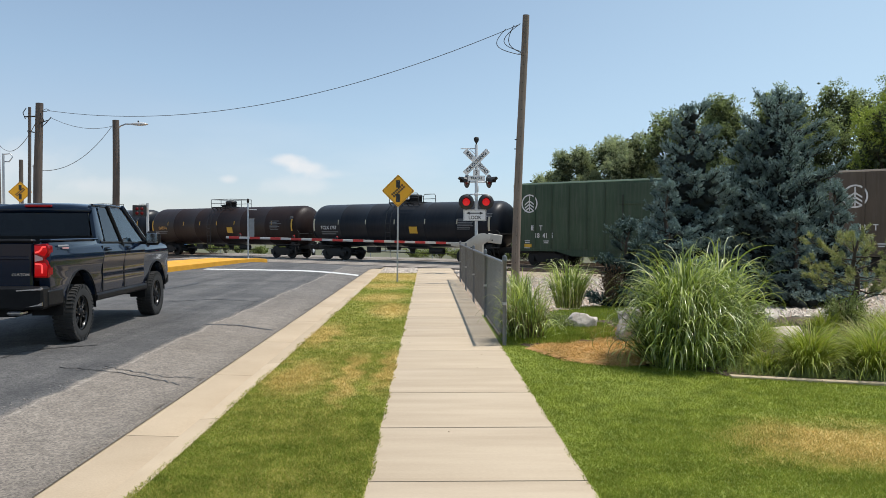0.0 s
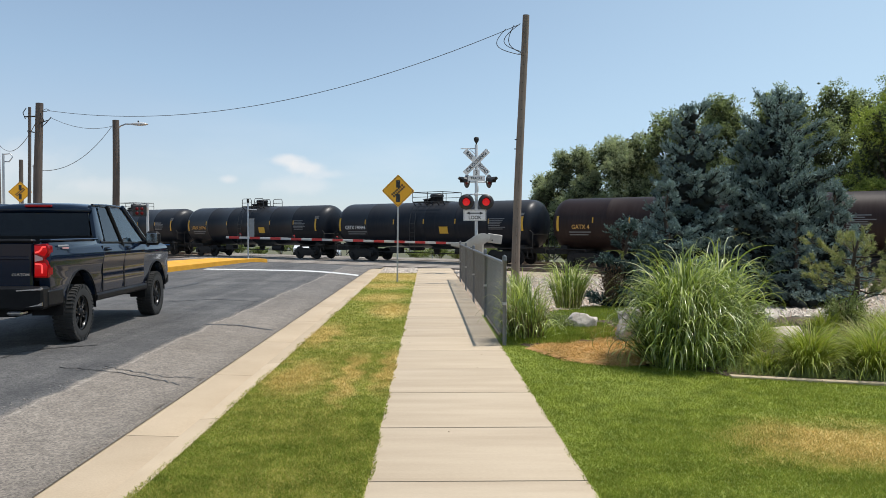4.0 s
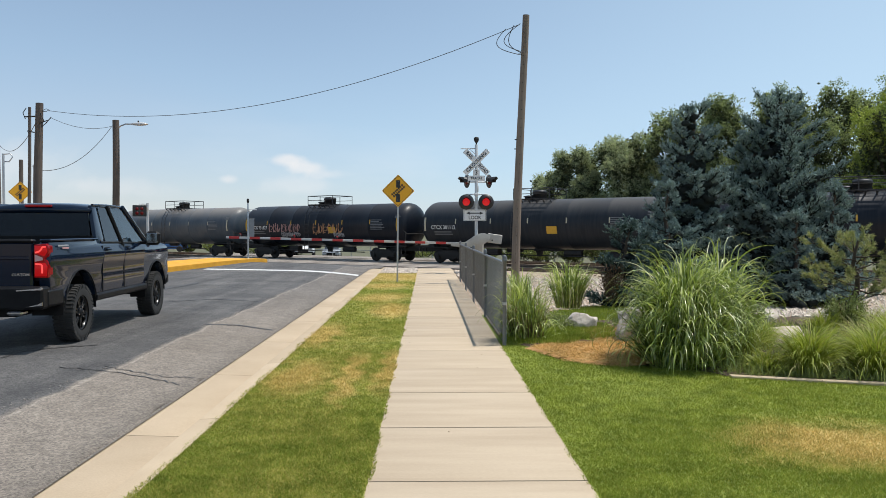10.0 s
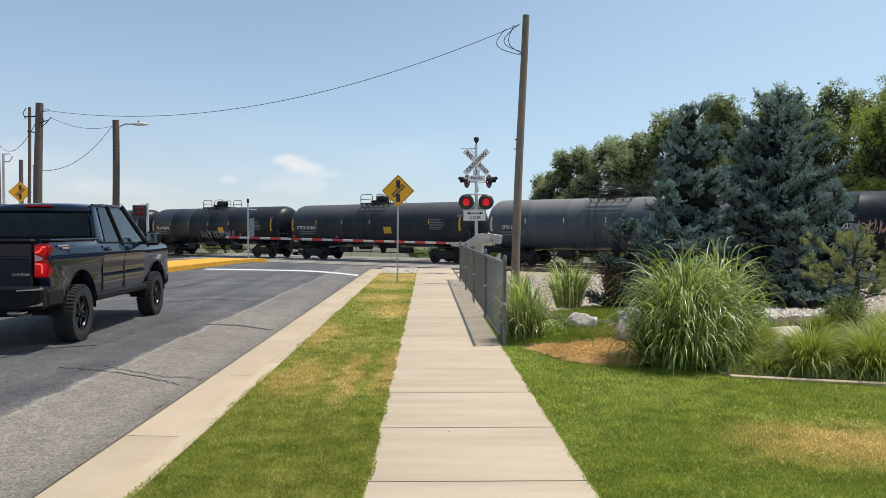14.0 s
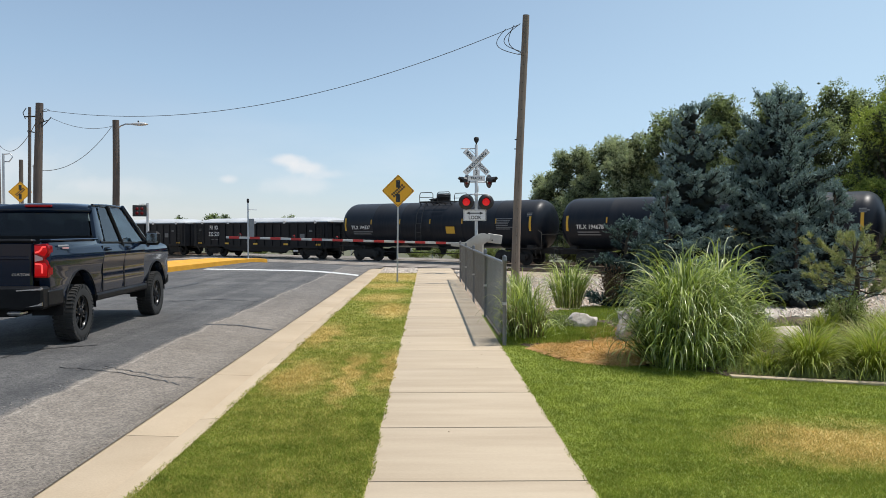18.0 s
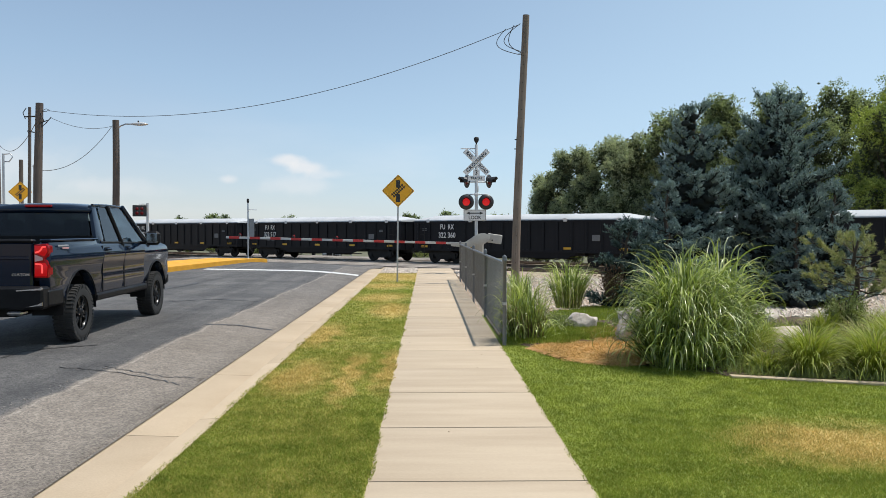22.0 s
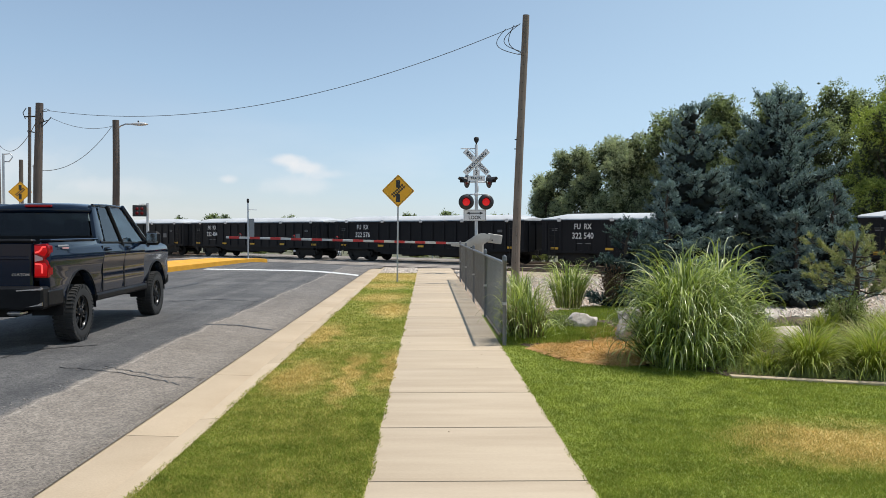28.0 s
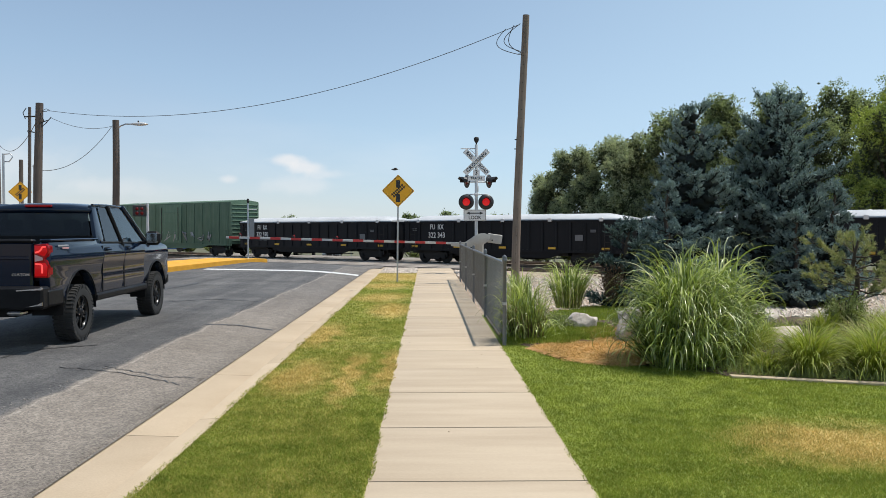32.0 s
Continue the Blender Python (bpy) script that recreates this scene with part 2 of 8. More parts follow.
    def prism(self, poly, y0, y1, m=None):
        """A polygon in (x, z) pushed from y0 to y1."""
        n = len(poly)
        vs = [Vector((x, y0, z)) for x, z in poly] + [Vector((x, y1, z)) for x, z in poly]
        if m is not None:
            vs = [m @ p for p in vs]
        return self.add(vs, [tuple(range(n)), tuple(range(2 * n - 1, n - 1, -1))] + [(i, n + i, n + (i + 1) % n, (i + 1) % n) for i in range(n)])

    def mesh(self, name, mat, bevel=0.0, segments=2):
        me = bpy.data.meshes.new(name)
        me.from_pydata(self.v, [], self.f)
        if bevel:
            bm = bmesh.new()
            bm.from_mesh(me)
            bmesh.ops.remove_doubles(bm, verts=bm.verts, dist=1e-5)
            bmesh.ops.recalc_face_normals(bm, faces=bm.faces)
            ed = [e for e in bm.edges if len(e.link_faces) == 2 and e.calc_face_angle(0) > 0.6]
            bmesh.ops.bevel(bm, geom=ed, offset=bevel, segments=segments, affect="EDGES", profile=0.6, clamp_overlap=True)
            for f in bm.faces:
                f.smooth = True
            bm.to_mesh(me)
            bm.free()
            me.set_sharp_from_angle(angle=radians(35))
        else:
            bm = bmesh.new()
            bm.from_mesh(me)
            bmesh.ops.recalc_face_normals(bm, faces=bm.faces) if len(self.f) < 60000 else None
            bm.to_mesh(me)
            bm.free()
            me.polygons.foreach_set("use_smooth", self.s)
        me.materials.append(mat)
        me.update()
        return me


def part(name, shape, mat, parent, label="", bevel=0.0, m=None):
    """Links a shape, or a ready mesh, as one mesh under a thing or a part."""
    me = shape if isinstance(shape, bpy.types.Mesh) else shape.mesh(name, mat, bevel)
    ob = new(name, me)
    ob.parent = parent
    if m is not None:
        ob.matrix_basis = m
    if label:
        ob["label"] = label
    return ob


def thing(name, label, category, group="", m=None, kind=""):
    e = new(name)
    e.empty_display_size = 0.2
    if m is not None:
        e.matrix_basis = m
    return tagged(e, label, category, group, kind)


def solid(name, shape, mat, label, category, group="", kind="", m=None, bevel=0.0):
    me = shape if isinstance(shape, bpy.types.Mesh) else shape.mesh(name, mat, bevel)
    ob = new(name, me)
    if m is not None:
        ob.matrix_basis = m
    return tagged(ob, label, category, group, kind)


def lettering(text, size, mat, parent, m, name="lettering", depth=0.004, squeeze=1.0, label="", heavy=0.014):
    """Words in the built-in font as a thin mesh, centred, facing -y of m."""
    cu = bpy.data.curves.new(name, "FONT")
    cu.body = text
    cu.size = size
    cu.align_x, cu.align_y = "CENTER", "CENTER"
    cu.extrude = depth / 2
    cu.offset = size * heavy
    cu.resolution_u = 2
    tmp = new(name, cu)
    dg = bpy.context.evaluated_depsgraph_get()
    me = bpy.data.meshes.new_from_object(tmp.evaluated_get(dg))
    bpy.data.objects.remove(tmp)
    me.transform(Matrix.Diagonal((squeeze, 1, 1, 1)))
    me.materials.clear()
    me.materials.append(mat)
    me.polygons.foreach_set("use_smooth", [False] * len(me.polygons))
    return part(name, me, mat, parent, label, m=m @ pose(0, 0, 0, 90, 0, 0))

# ---- ground, road and pavement ----
def rock_ground(name):
    m, n, l, b = material(name, 0.95, 0, 0.2)
    v = coords(n, l)
    vo = n.new("ShaderNodeTexVoronoi")
    vo.inputs["Scale"].default_value = 16
    l.new(v, vo.inputs["Vector"])
    big = noise_tex(n, l, v, 0.25, 4)
    c = mix(n, l, 0.55, vo.outputs["Color"], (0.5, 0.5, 0.5))
    bw = n.new("ShaderNodeRGBToBW")
    l.new(c, bw.inputs[0])
    st = ramp(n, l, bw.outputs[0], [(0.3, (0.26, 0.205, 0.155)), (0.55, (0.45, 0.37, 0.295)), (0.8, (0.62, 0.53, 0.44))])
    tint = ramp(n, l, big, [(0.3, (0.75, 0.72, 0.7)), (0.7, (1.05, 1.0, 0.96))])
    c = mix(n, l, 1.0, st, tint, "MULTIPLY")
    l.new(c, b.inputs["Base Color"])
    bump(n, l, b, vo.outputs["Distance"], 0.8, 0.04)
    return m


M_GRAVEL = rock_ground("pale_ballast_gravel")
M_SOIL = surface("dry_soil", (0.17, 0.125, 0.085), (0.28, 0.21, 0.145), 0.6, 18, 0.95, 0, 0.5)
M_BARK = surface("orange_bark_mulch", (0.42, 0.225, 0.085), (0.60, 0.365, 0.16), 2.2, 28, 0.95, 0, 0.8, 0.2, 0, 0.03)


def mix_half(n, l, a, b):
    x = n.new("ShaderNodeMath")
    x.operation = "ADD"
    l.new(a, x.inputs[0])
    l.new(b, x.inputs[1])
    h = n.new("ShaderNodeMath")
    h.operation = "MULTIPLY"
    l.new(x.outputs[0], h.inputs[0])
    h.inputs[1].default_value = 0.5
    return h.outputs[0]


def grass_material(name, blades):
    """Green turf with straw-coloured dry patches; the same pattern on soil and on blades."""
    m, n, l, b = material(name, 0.75, 0, 0.25)
    v = coords(n, l)
    big = noise_tex(n, l, v, 0.75, 3, 0.6)
    mid = noise_tex(n, l, v, 3.5, 4, 0.6)
    fine = noise_tex(n, l, v, 60, 3)
    green = ramp(n, l, mid, [(0.3, (0.155, 0.208, 0.024)), (0.7, (0.30, 0.36, 0.05))])
    straw = ramp(n, l, mid, [(0.3, (0.50, 0.365, 0.11)), (0.7, (0.67, 0.505, 0.19))])
    # worn places: the strip by the road, and a scorched patch in the lawn
    sx = n.new("ShaderNodeSeparateXYZ")
    l.new(v, sx.inputs[0])

    # ragged outlines: the place is shifted a little by a noise
    nt = n.new("ShaderNodeTexNoise")
    nt.inputs["Scale"].default_value, nt.inputs["Detail"].default_value = 2.2, 5.0
    l.new(v, nt.inputs["Vector"])
    off = n.new("ShaderNodeVectorMath")
    off.operation = "MULTIPLY_ADD"
    l.new(nt.outputs["Color"], off.inputs[0])
    off.inputs[1].default_value, off.inputs[2].default_value = (0.7, 0.9, 0), (-0.35, -0.45, 0)
    moved = n.new("ShaderNodeVectorMath")
    moved.operation = "ADD"
    l.new(v, moved.inputs[0])
    l.new(off.outputs[0], moved.inputs[1])

    def spot(cx, cy, rx, ry, amount=1.0):
        mp = n.new("ShaderNodeMapping")
        mp.inputs["Location"].default_value = (-cx / rx, -cy / ry, 0)
        mp.inputs["Scale"].default_value = (1 / rx, 1 / ry, 0)
        l.new(moved.outputs[0], mp.inputs["Vector"])
        ln = n.new("ShaderNodeVectorMath")
        ln.operation = "LENGTH"
        l.new(mp.outputs["Vector"], ln.inputs[0])
        mr = n.new("ShaderNodeMapRange")
        mr.inputs[1].default_value, mr.inputs[2].default_value = 0.0, 1.8
        mr.inputs[3].default_value, mr.inputs[4].default_value = amount, 0.0
        l.new(ln.outputs["Value"], mr.inputs[0])
        return mr.outputs[0]

    fac = None
    for sp in ((-1.15, 11.0, 1.6, 16.0, 0.34), (-0.91, 9.3, 0.14, 1.7), (-0.45, 9.8, 0.16, 1.5), (-1.5, 9.3, 0.36, 1.1), (-1.7, 12.9, 0.3, 1.5), (-0.75, 16.8, 0.45, 1.5), (-1.15, 20.0, 0.7, 1.2), (-1.25, 24.2, 0.8, 1.3), (-1.15, 28.8, 1.3, 2.8), (3.45, 6.2, 0.85, 0.62), (4.3, 5.8, 0.9, 0.5), (-1.1, 29.0, 1.4, 3.0)):
        s = spot(*sp)
        if fac is None:
            fac = s
        else:
            mx = n.new("ShaderNodeMath")
            mx.operation = "MAXIMUM"
            l.new(fac, mx.inputs[0])
            l.new(s, mx.inputs[1])
            fac = mx.outputs[0]
    ad = n.new("ShaderNodeMath")
    ad.operation = "MULTIPLY_ADD"
    l.new(mix_half(n, l, big, mid), ad.inputs[0])
    ad.inputs[1].default_value = 0.75
    l.new(fac, ad.inputs[2])
    dry = n.new("ShaderNodeMapRange")
    dry.inputs[1].default_value, dry.inputs[2].default_value, dry.inputs[4].default_value = 0.50, 1.10, 1.0
    l.new(ad.outputs[0], dry.inputs[0])
    if blades:
        gi = n.new("ShaderNodeNewGeometry")
        jit = n.new("ShaderNodeMath")
        jit.operation = "MULTIPLY_ADD"
        l.new(gi.outputs["Random Per Island"], jit.inputs[0])
        jit.inputs[1].default_value = 0.7
        jit.inputs[2].default_value = -0.45
        sm = n.new("ShaderNodeMath")
        sm.operation = "ADD"
        sm.use_clamp = True
        l.new(jit.outputs[0], sm.inputs[0])
        l.new(dry.outputs[0], sm.inputs[1])
        c = mix(n, l, sm.outputs[0], green, straw)
        k = ramp(n, l, gi.outputs["Random Per Island"], [(0, (0.88, 0.9, 0.88)), (1, (1.14, 1.12, 1.1))])
        c = mix(n, l, 1.0, c, k, "MULTIPLY")
        b.inputs["Subsurface Weight"].default_value = 0.0
        tr = n.new("ShaderNodeBsdfTranslucent")
        l.new(c, tr.inputs["Color"])
        ms = n.new("ShaderNodeMixShader")
        ms.inputs[0].default_value = 0.45
        out = n["Material Output"]
        l.new(b.outputs[0], ms.inputs[1])
        l.new(tr.outputs[0], ms.inputs[2])
        l.new(ms.outputs[0], out.inputs["Surface"])
    else:
        c = mix(n, l, dry.outputs[0], green, straw)
        c = mix(n, l, 0.15, c, ramp(n, l, fine, [(0.3, (0.16, 0.135, 0.06)), (0.7, (0.37, 0.31, 0.16))]))
        bump(n, l, b, fine, 0.7, 0.03)
    l.new(c, b.inputs["Base Color"])
    return m


M_TURF = grass_material("turf_soil", False)
M_BLADE = grass_material("turf_blades", True)


def asphalt(name):
    """Old chip-seal with a darker resealed lane and sealed cracks."""
    m, n, l, b = material(name, 0.8, 0, 0.4)
    v = coords(n, l)
    big = noise_tex(n, l, v, 0.35, 5, 0.6)
    grit = noise_tex(n, l, v, 110, 2, 0.8)
    vo = n.new("ShaderNodeTexVoronoi")
    vo.inputs["Scale"].default_value = 55
    l.new(v, vo.inputs["Vector"])
    old = ramp(n, l, big, [(0.3, (0.205, 0.178, 0.152)), (0.7, (0.285, 0.25, 0.216))])
    dark = ramp(n, l, big, [(0.3, (0.078, 0.077, 0.078)), (0.7, (0.128, 0.126, 0.125))])
    sx = n.new("ShaderNodeSeparateXYZ")
    l.new(v, sx.inputs[0])
    wob = n.new("ShaderNodeMath")
    wob.operation = "MULTIPLY_ADD"
    edge = noise_tex(n, l, v, 0.9, 4, 0.55)
    l.new(edge, wob.inputs[0])
    wob.inputs[1].default_value = 0.3
    l.new(sx.outputs["X"], wob.inputs[2])
    lane = n.new("ShaderNodeMapRange")
    lane.inputs[1].default_value, lane.inputs[2].default_value = -3.76, -3.83
    l.new(wob.outputs[0], lane.inputs[0])
    wear = noise_tex(n, l, coords(n, l, "Object", (1.6, 0.07, 1)), 1.0, 5, 0.6)
    patchy = noise_tex(n, l, v, 0.9, 6, 0.65)
    dark = mix(n, l, 1.0, dark, ramp(n, l, wear, [(0.32, (0.72, 0.72, 0.74)), (0.68, (1.25, 1.24, 1.22))]), "MULTIPLY")
    dark = mix(n, l, 1.0, dark, ramp(n, l, patchy, [(0.35, (0.8, 0.8, 0.81)), (0.65, (1.16, 1.15, 1.14))]), "MULTIPLY")
    c = mix(n, l, lane.outputs[0], old, dark)
    # resealed tongue further down the road
    far = n.new("ShaderNodeMapRange")
    far.inputs[1].default_value, far.inputs[2].default_value = 14.0, 24.0
    l.new(sx.outputs["Y"], far.inputs[0])
    c = mix(n, l, n_mul(n, l, far.outputs[0], 0.6), c, dark)
    # dark band of dirt by the gutter
    gut = n.new("ShaderNodeMapRange")
    gut.inputs[1].default_value, gut.inputs[2].default_value = -2.85, -2.6
    l.new(wob.outputs[0], gut.inputs[0])
    c = mix(n, l, n_mul(n, l, gut.outputs[0], 0.25), c, (0.06, 0.055, 0.05))
    # pale ragged seam where the reseal ends
    dist = n.new("ShaderNodeMath")
    dist.operation = "COMPARE"
    l.new(wob.outputs[0], dist.inputs[0])
    dist.inputs[1].default_value, dist.inputs[2].default_value = -3.74, 0.022
    c = mix(n, l, n_mul(n, l, dist.outputs[0], 0.4), c, (0.40, 0.36, 0.32))
    sp = ramp(n, l, vo.outputs["Color"], [(0.1, (0.6, 0.6, 0.6)), (0.8, (1.42, 1.39, 1.35))])
    c = mix(n, l, 0.9, c, sp, "MULTIPLY")
    blot = noise_tex(n, l, v, 5.0, 5, 0.7)
    c = mix(n, l, 0.8, c, ramp(n, l, blot, [(0.3, (0.78, 0.78, 0.78)), (0.7, (1.2, 1.19, 1.17))]), "MULTIPLY")
    gr = ramp(n, l, grit, [(0.3, (0.72, 0.72, 0.72)), (0.7, (1.28, 1.27, 1.25))])
    c = mix(n, l, 0.8, c, gr, "MULTIPLY")
    l.new(c, b.inputs["Base Color"])
    bump(n, l, b, grit, 0.9, 0.02)
    return m


def n_mul(n, l, a, k):
    x = n.new("ShaderNodeMath")
    x.operation = "MULTIPLY"
    l.new(a, x.inputs[0])
    x.inputs[1].default_value = k
    return x.outputs[0]


M_ASPH = asphalt("old_asphalt")
M_SEAL = surface("crack_sealer", (0.035, 0.033, 0.031), (0.055, 0.052, 0.049), 2, 30, 0.5, 0, 0.1)


def steps(a, b, n):
    return [a + (b - a) * i / n for i in range(n + 1)]


def sheet(xs, ys, fn, thick=0.0):
    sh = Shape()
    w = len(xs)
    vs = [(x, y, fn(x, y)) for y in ys for x in xs]
    fs = [(j * w + i, j * w + i + 1, j * w + w + i + 1, j * w + w + i) for j in range(len(ys) - 1) for i in range(w - 1)]
    sh.add(vs, fs, True)
    return sh


def ground_z(x, y):
    near = 1 - smooth(60, 120, math.hypot(x, y - 30))
    return lie(x, y) - 0.09 - 0.08 * near * smooth(9, 15, track_q(x, y))


gx = [-2600, -1200, -500, -220, -120] + steps(-80, 80, 64) + [120, 220, 500, 1200, 2600]
gy = [-900, -300, -100, -40] + steps(-20, 110, 52) + [150, 220, 400, 900, 2000, 3500]
M_FIELD = surface("dry_field", (0.07, 0.075, 0.035), (0.14, 0.13, 0.075), 0.15, 6, 0.95, 0, 0.4)
solid("ground", sheet(gx, gy, ground_z), M_GRAVEL, "pale gravel and dry soil reaching to the horizon", "ground", kind="structure")

road = solid("road", sheet([-20, -16, -12, -9.5, -7.5, -5.9, -5.2, -4.6, -4.1, -3.6, -3.1, -2.70], [-30, -10] + steps(0, 78, 52), road_z), M_ASPH,
             "worn grey asphalt road with a darker resealed lane", "road", kind="structure")

# dry field beyond the railway
fld = Shape()
qs = (-7.2, -10, -13, -16, -20, -25, -60, -320)
ss = (-420, -130, -60, 160)
vs = [(p.x, p.y, lie(p.x, p.y) - 0.045) for q in qs for p in (along(s, q) for s in ss)]
fld.add(vs, [(4 * i + j, 4 * i + j + 1, 4 * i + j + 5, 4 * i + j + 4) for i in range(len(qs) - 1) for j in range(3)])
solid("dry_field", fld, M_FIELD, "dry weedy field beyond the railway", "field", kind="structure")

# gutter and kerb, cast in lengths of three metres
def kerb_piece(y0, y1, mirror=False):
    """A length of kerb, or of the gutter pan before it."""
    sh = Shape()
    prof = [(-2.12, -0.16), (-2.09, -0.13), (-2.07, -0.03), (-2.045, 0.004), (-1.87, 0.012), (-1.87, -0.3), (-2.12, -0.3)]
    if mirror:
        prof = [(-2.74, -0.135), (-2.12, -0.155), (-2.12, -0.3), (-2.74, -0.3)]
    n = len(prof)
    vs = []
    for y in (y0 + 0.006, y1 - 0.006):
        flush = smooth(8.0, 17.0, track_q(-2.4, y))
        vs += [(x, y, (z if z < -0.2 else z * flush if z < 0 else z) + lie(x, y)) for x, z in prof]
    sh.add(vs, [tuple(range(n)), tuple(range(2 * n - 1, n - 1, -1))] + [(i, n + i, n + (i + 1) % n, (i + 1) % n) for i in range(n)])
    return sh


M_GUTTER = surface("stained_gutter_concrete", (0.378, 0.29, 0.193), (0.512, 0.407, 0.29), 0.8, 60, 0.88, 0, 0.25, 0.3, 0.05, 0.006)
kerb = thing("kerb", "pale concrete kerb and gutter beside the road", "kerb", kind="structure")
for k in range(-2, 13):
    y0 = 1.15 + k * 2.98
    part("kerb_stone", kerb_piece(y0, y0 + 2.98), M_KERB, kerb, bevel=0.006)
    part("gutter_pan", kerb_piece(y0, y0 + 2.98, True), M_GUTTER, kerb, "dirt-stained gutter pan", bevel=0.005)

# broken dark strip at the kerb's foot: the kerb face's shade as colour
rg_ = random.Random(17)
gd = Shape()
yy = 2.0
while yy < 28:
    ln_ = rg_.uniform(0.15, 0.9)
    w0, w1 = rg_.uniform(0.006, 0.03), rg_.uniform(0.006, 0.03)
    za, zb_ = lie(-2.1, yy) - 0.143, lie(-2.1, yy + ln_) - 0.143
    gd.add([(-2.16 - w0, yy, za - 0.004), (-2.122, yy, za - 0.002), (-2.122, yy + ln_, zb_ - 0.002), (-2.16 - w1, yy + ln_, zb_ - 0.004)], [(0, 1, 2, 3)])
    yy += ln_ + rg_.choice((0.0, 0.0, 0.05, 0.3))
solid("gutter_grit", gd, M_SOIL, "thin broken dark line standing for the shaded kerb face", "debris", kind="stuff")

# pavement slabs
walk_way = thing("pavement", "pale broom-finished concrete pavement with tooled joints", "pavement", kind="structure")
slab_mesh = Shape().box((0, 0, -0.06), (1.50, 1.453, 0.12)).mesh("slab", M_CONC, 0.007)
for k in range(-13, 23):
    y = 6.05 + k * 1.465
    part("slab", slab_mesh, M_CONC, walk_way, m=pose(0.345, y, lie(0.345, y) + random.uniform(-0.002, 0.003), random.uniform(-0.12, 0.12), random.uniform(-0.1, 0.1), 0))
solid("joint_bed", Shape().box((0.345, 9, -0.07), (1.46, 48, 0.08)), M_SOIL, "dark soil in the joints under the slabs", "soil", kind="structure")

# grit and dry leaf bits on the pavement
bits = Shape()
rb = random.Random(41)
for k in range(7):
    x, y = rb.uniform(-0.35, 1.05), rb.uniform(4.4, 14)
    bits.box((x, y, 0.006), (rb.uniform(0.004, 0.011), rb.uniform(0.004, 0.011), 0.005), Matrix.Translation((x, y, 0)) @ pose(0, 0, 0, 0, 0, rb.uniform(0, 90)) @ Matrix.Translation((-x, -y, 0)))
solid("pavement_bits", bits, M_SOIL, "bits of grit and dry leaf on the pavement", "debris", kind="stuff")

# turf strip and lawn
solid("grass_verge", sheet(steps(-1.885, -0.40, 4), steps(-12, 31.6, 42), lambda x, y: lie(x, y) - 0.004), M_TURF,
      "narrow grass verge, green with straw-yellow dry patches", "grass", kind="structure")
solid("lawn", sheet(steps(1.09, 30, 30), steps(-14, 15.9, 40), lambda x, y: lie(x, y) - 0.004), M_TURF,
      "mown green lawn with a scorched straw patch", "lawn", kind="structure")


def blades(name, x0, x1, y0, y1, count, h, w, label, zfn, keep=None, lean=0.5):
    rng = np.random.default_rng(7)
    # more blades near the camera
    u = rng.random(count)
    y = 1.0 / (1.0 / y0 + u * (1.0 / y1 - 1.0 / y0))
    x = x0 + rng.random(count) * (x1 - x0)
    if keep is not None:
        ok = keep(x, y)
        x, y = x[ok], y[ok]
    c = len(x)
    hh = h * (0.5 + 0.9 * rng.random(c)) * (0.85 + 0.3 * np.sin(x * 2.1) * np.sin(y * 1.7))
    far = 1 + 0.07 * np.maximum(0, y - 6)
    ww = w * (0.7 + 0.6 * rng.random(c)) * far
    a = rng.random(c) * 2 * np.pi
    la = rng.random(c) * 2 * np.pi
    ln = hh * lean * rng.random(c) * 1.6
    z = np.array([zfn(px, py) for px, py in zip(x, y)]) if zfn else np.zeros(c)
    dx, dy = np.cos(a) * ww / 2, np.sin(a) * ww / 2
    mx, my = np.cos(la) * ln * 0.35, np.sin(la) * ln * 0.35
    tx, ty = np.cos(la) * ln, np.sin(la) * ln
    V = np.empty((c, 4, 3), np.float32)
    V[:, 0] = np.stack([x, y, z - 0.004], 1)
    V[:, 1] = np.stack([x + mx + dx, y + my + dy, z + hh * 0.4], 1)
    V[:, 2] = np.stack([x + tx, y + ty, z + hh], 1)
    V[:, 3] = np.stack([x + mx - dx, y + my - dy, z + hh * 0.4], 1)
    return tagged(quads(name, V, M_BLADE), label, "grass", kind="stuff")


def quads(name, V, mat):
    """Many small four-cornered leaves in one mesh."""
    c = len(V)
    me = bpy.data.meshes.new(name)
    me.vertices.add(c * 4)
    me.vertices.foreach_set("co", V.reshape(-1))
    me.loops.add(c * 4)
    me.loops.foreach_set("vertex_index", np.arange(c * 4, dtype=np.int32))
    me.polygons.add(c)
    me.polygons.foreach_set("loop_start", np.arange(c, dtype=np.int32) * 4)
    me.update(calc_edges=True)
    me.materials.append(mat)
    return new(name, me)


def blade_mesh(name, V, mat, label, cat, parent=None):
    """Many small leaves in one mesh: a quad and a tip each."""
    c = len(V)
    me = bpy.data.meshes.new(name)
    me.vertices.add(c * 5)
    me.vertices.foreach_set("co", V.reshape(-1))
    base = np.arange(c, dtype=np.int32)[:, None] * 5
    loops = (base + np.array([0, 1, 2, 3, 3, 2, 4], np.int32)).reshape(-1)
    me.loops.add(c * 7)
    me.loops.foreach_set("vertex_index", loops)
    me.polygons.add(c * 2)
    st = (np.arange(c, dtype=np.int32)[:, None] * 7 + np.array([0, 4], np.int32)).reshape(-1)
    me.polygons.foreach_set("loop_start", st)
    me.update(calc_edges=True)
    me.materials.append(mat)
    ob = new(name, me)
    if parent is not None:
        ob.parent = parent
        return ob
    return tagged(ob, label, cat, kind="stuff")


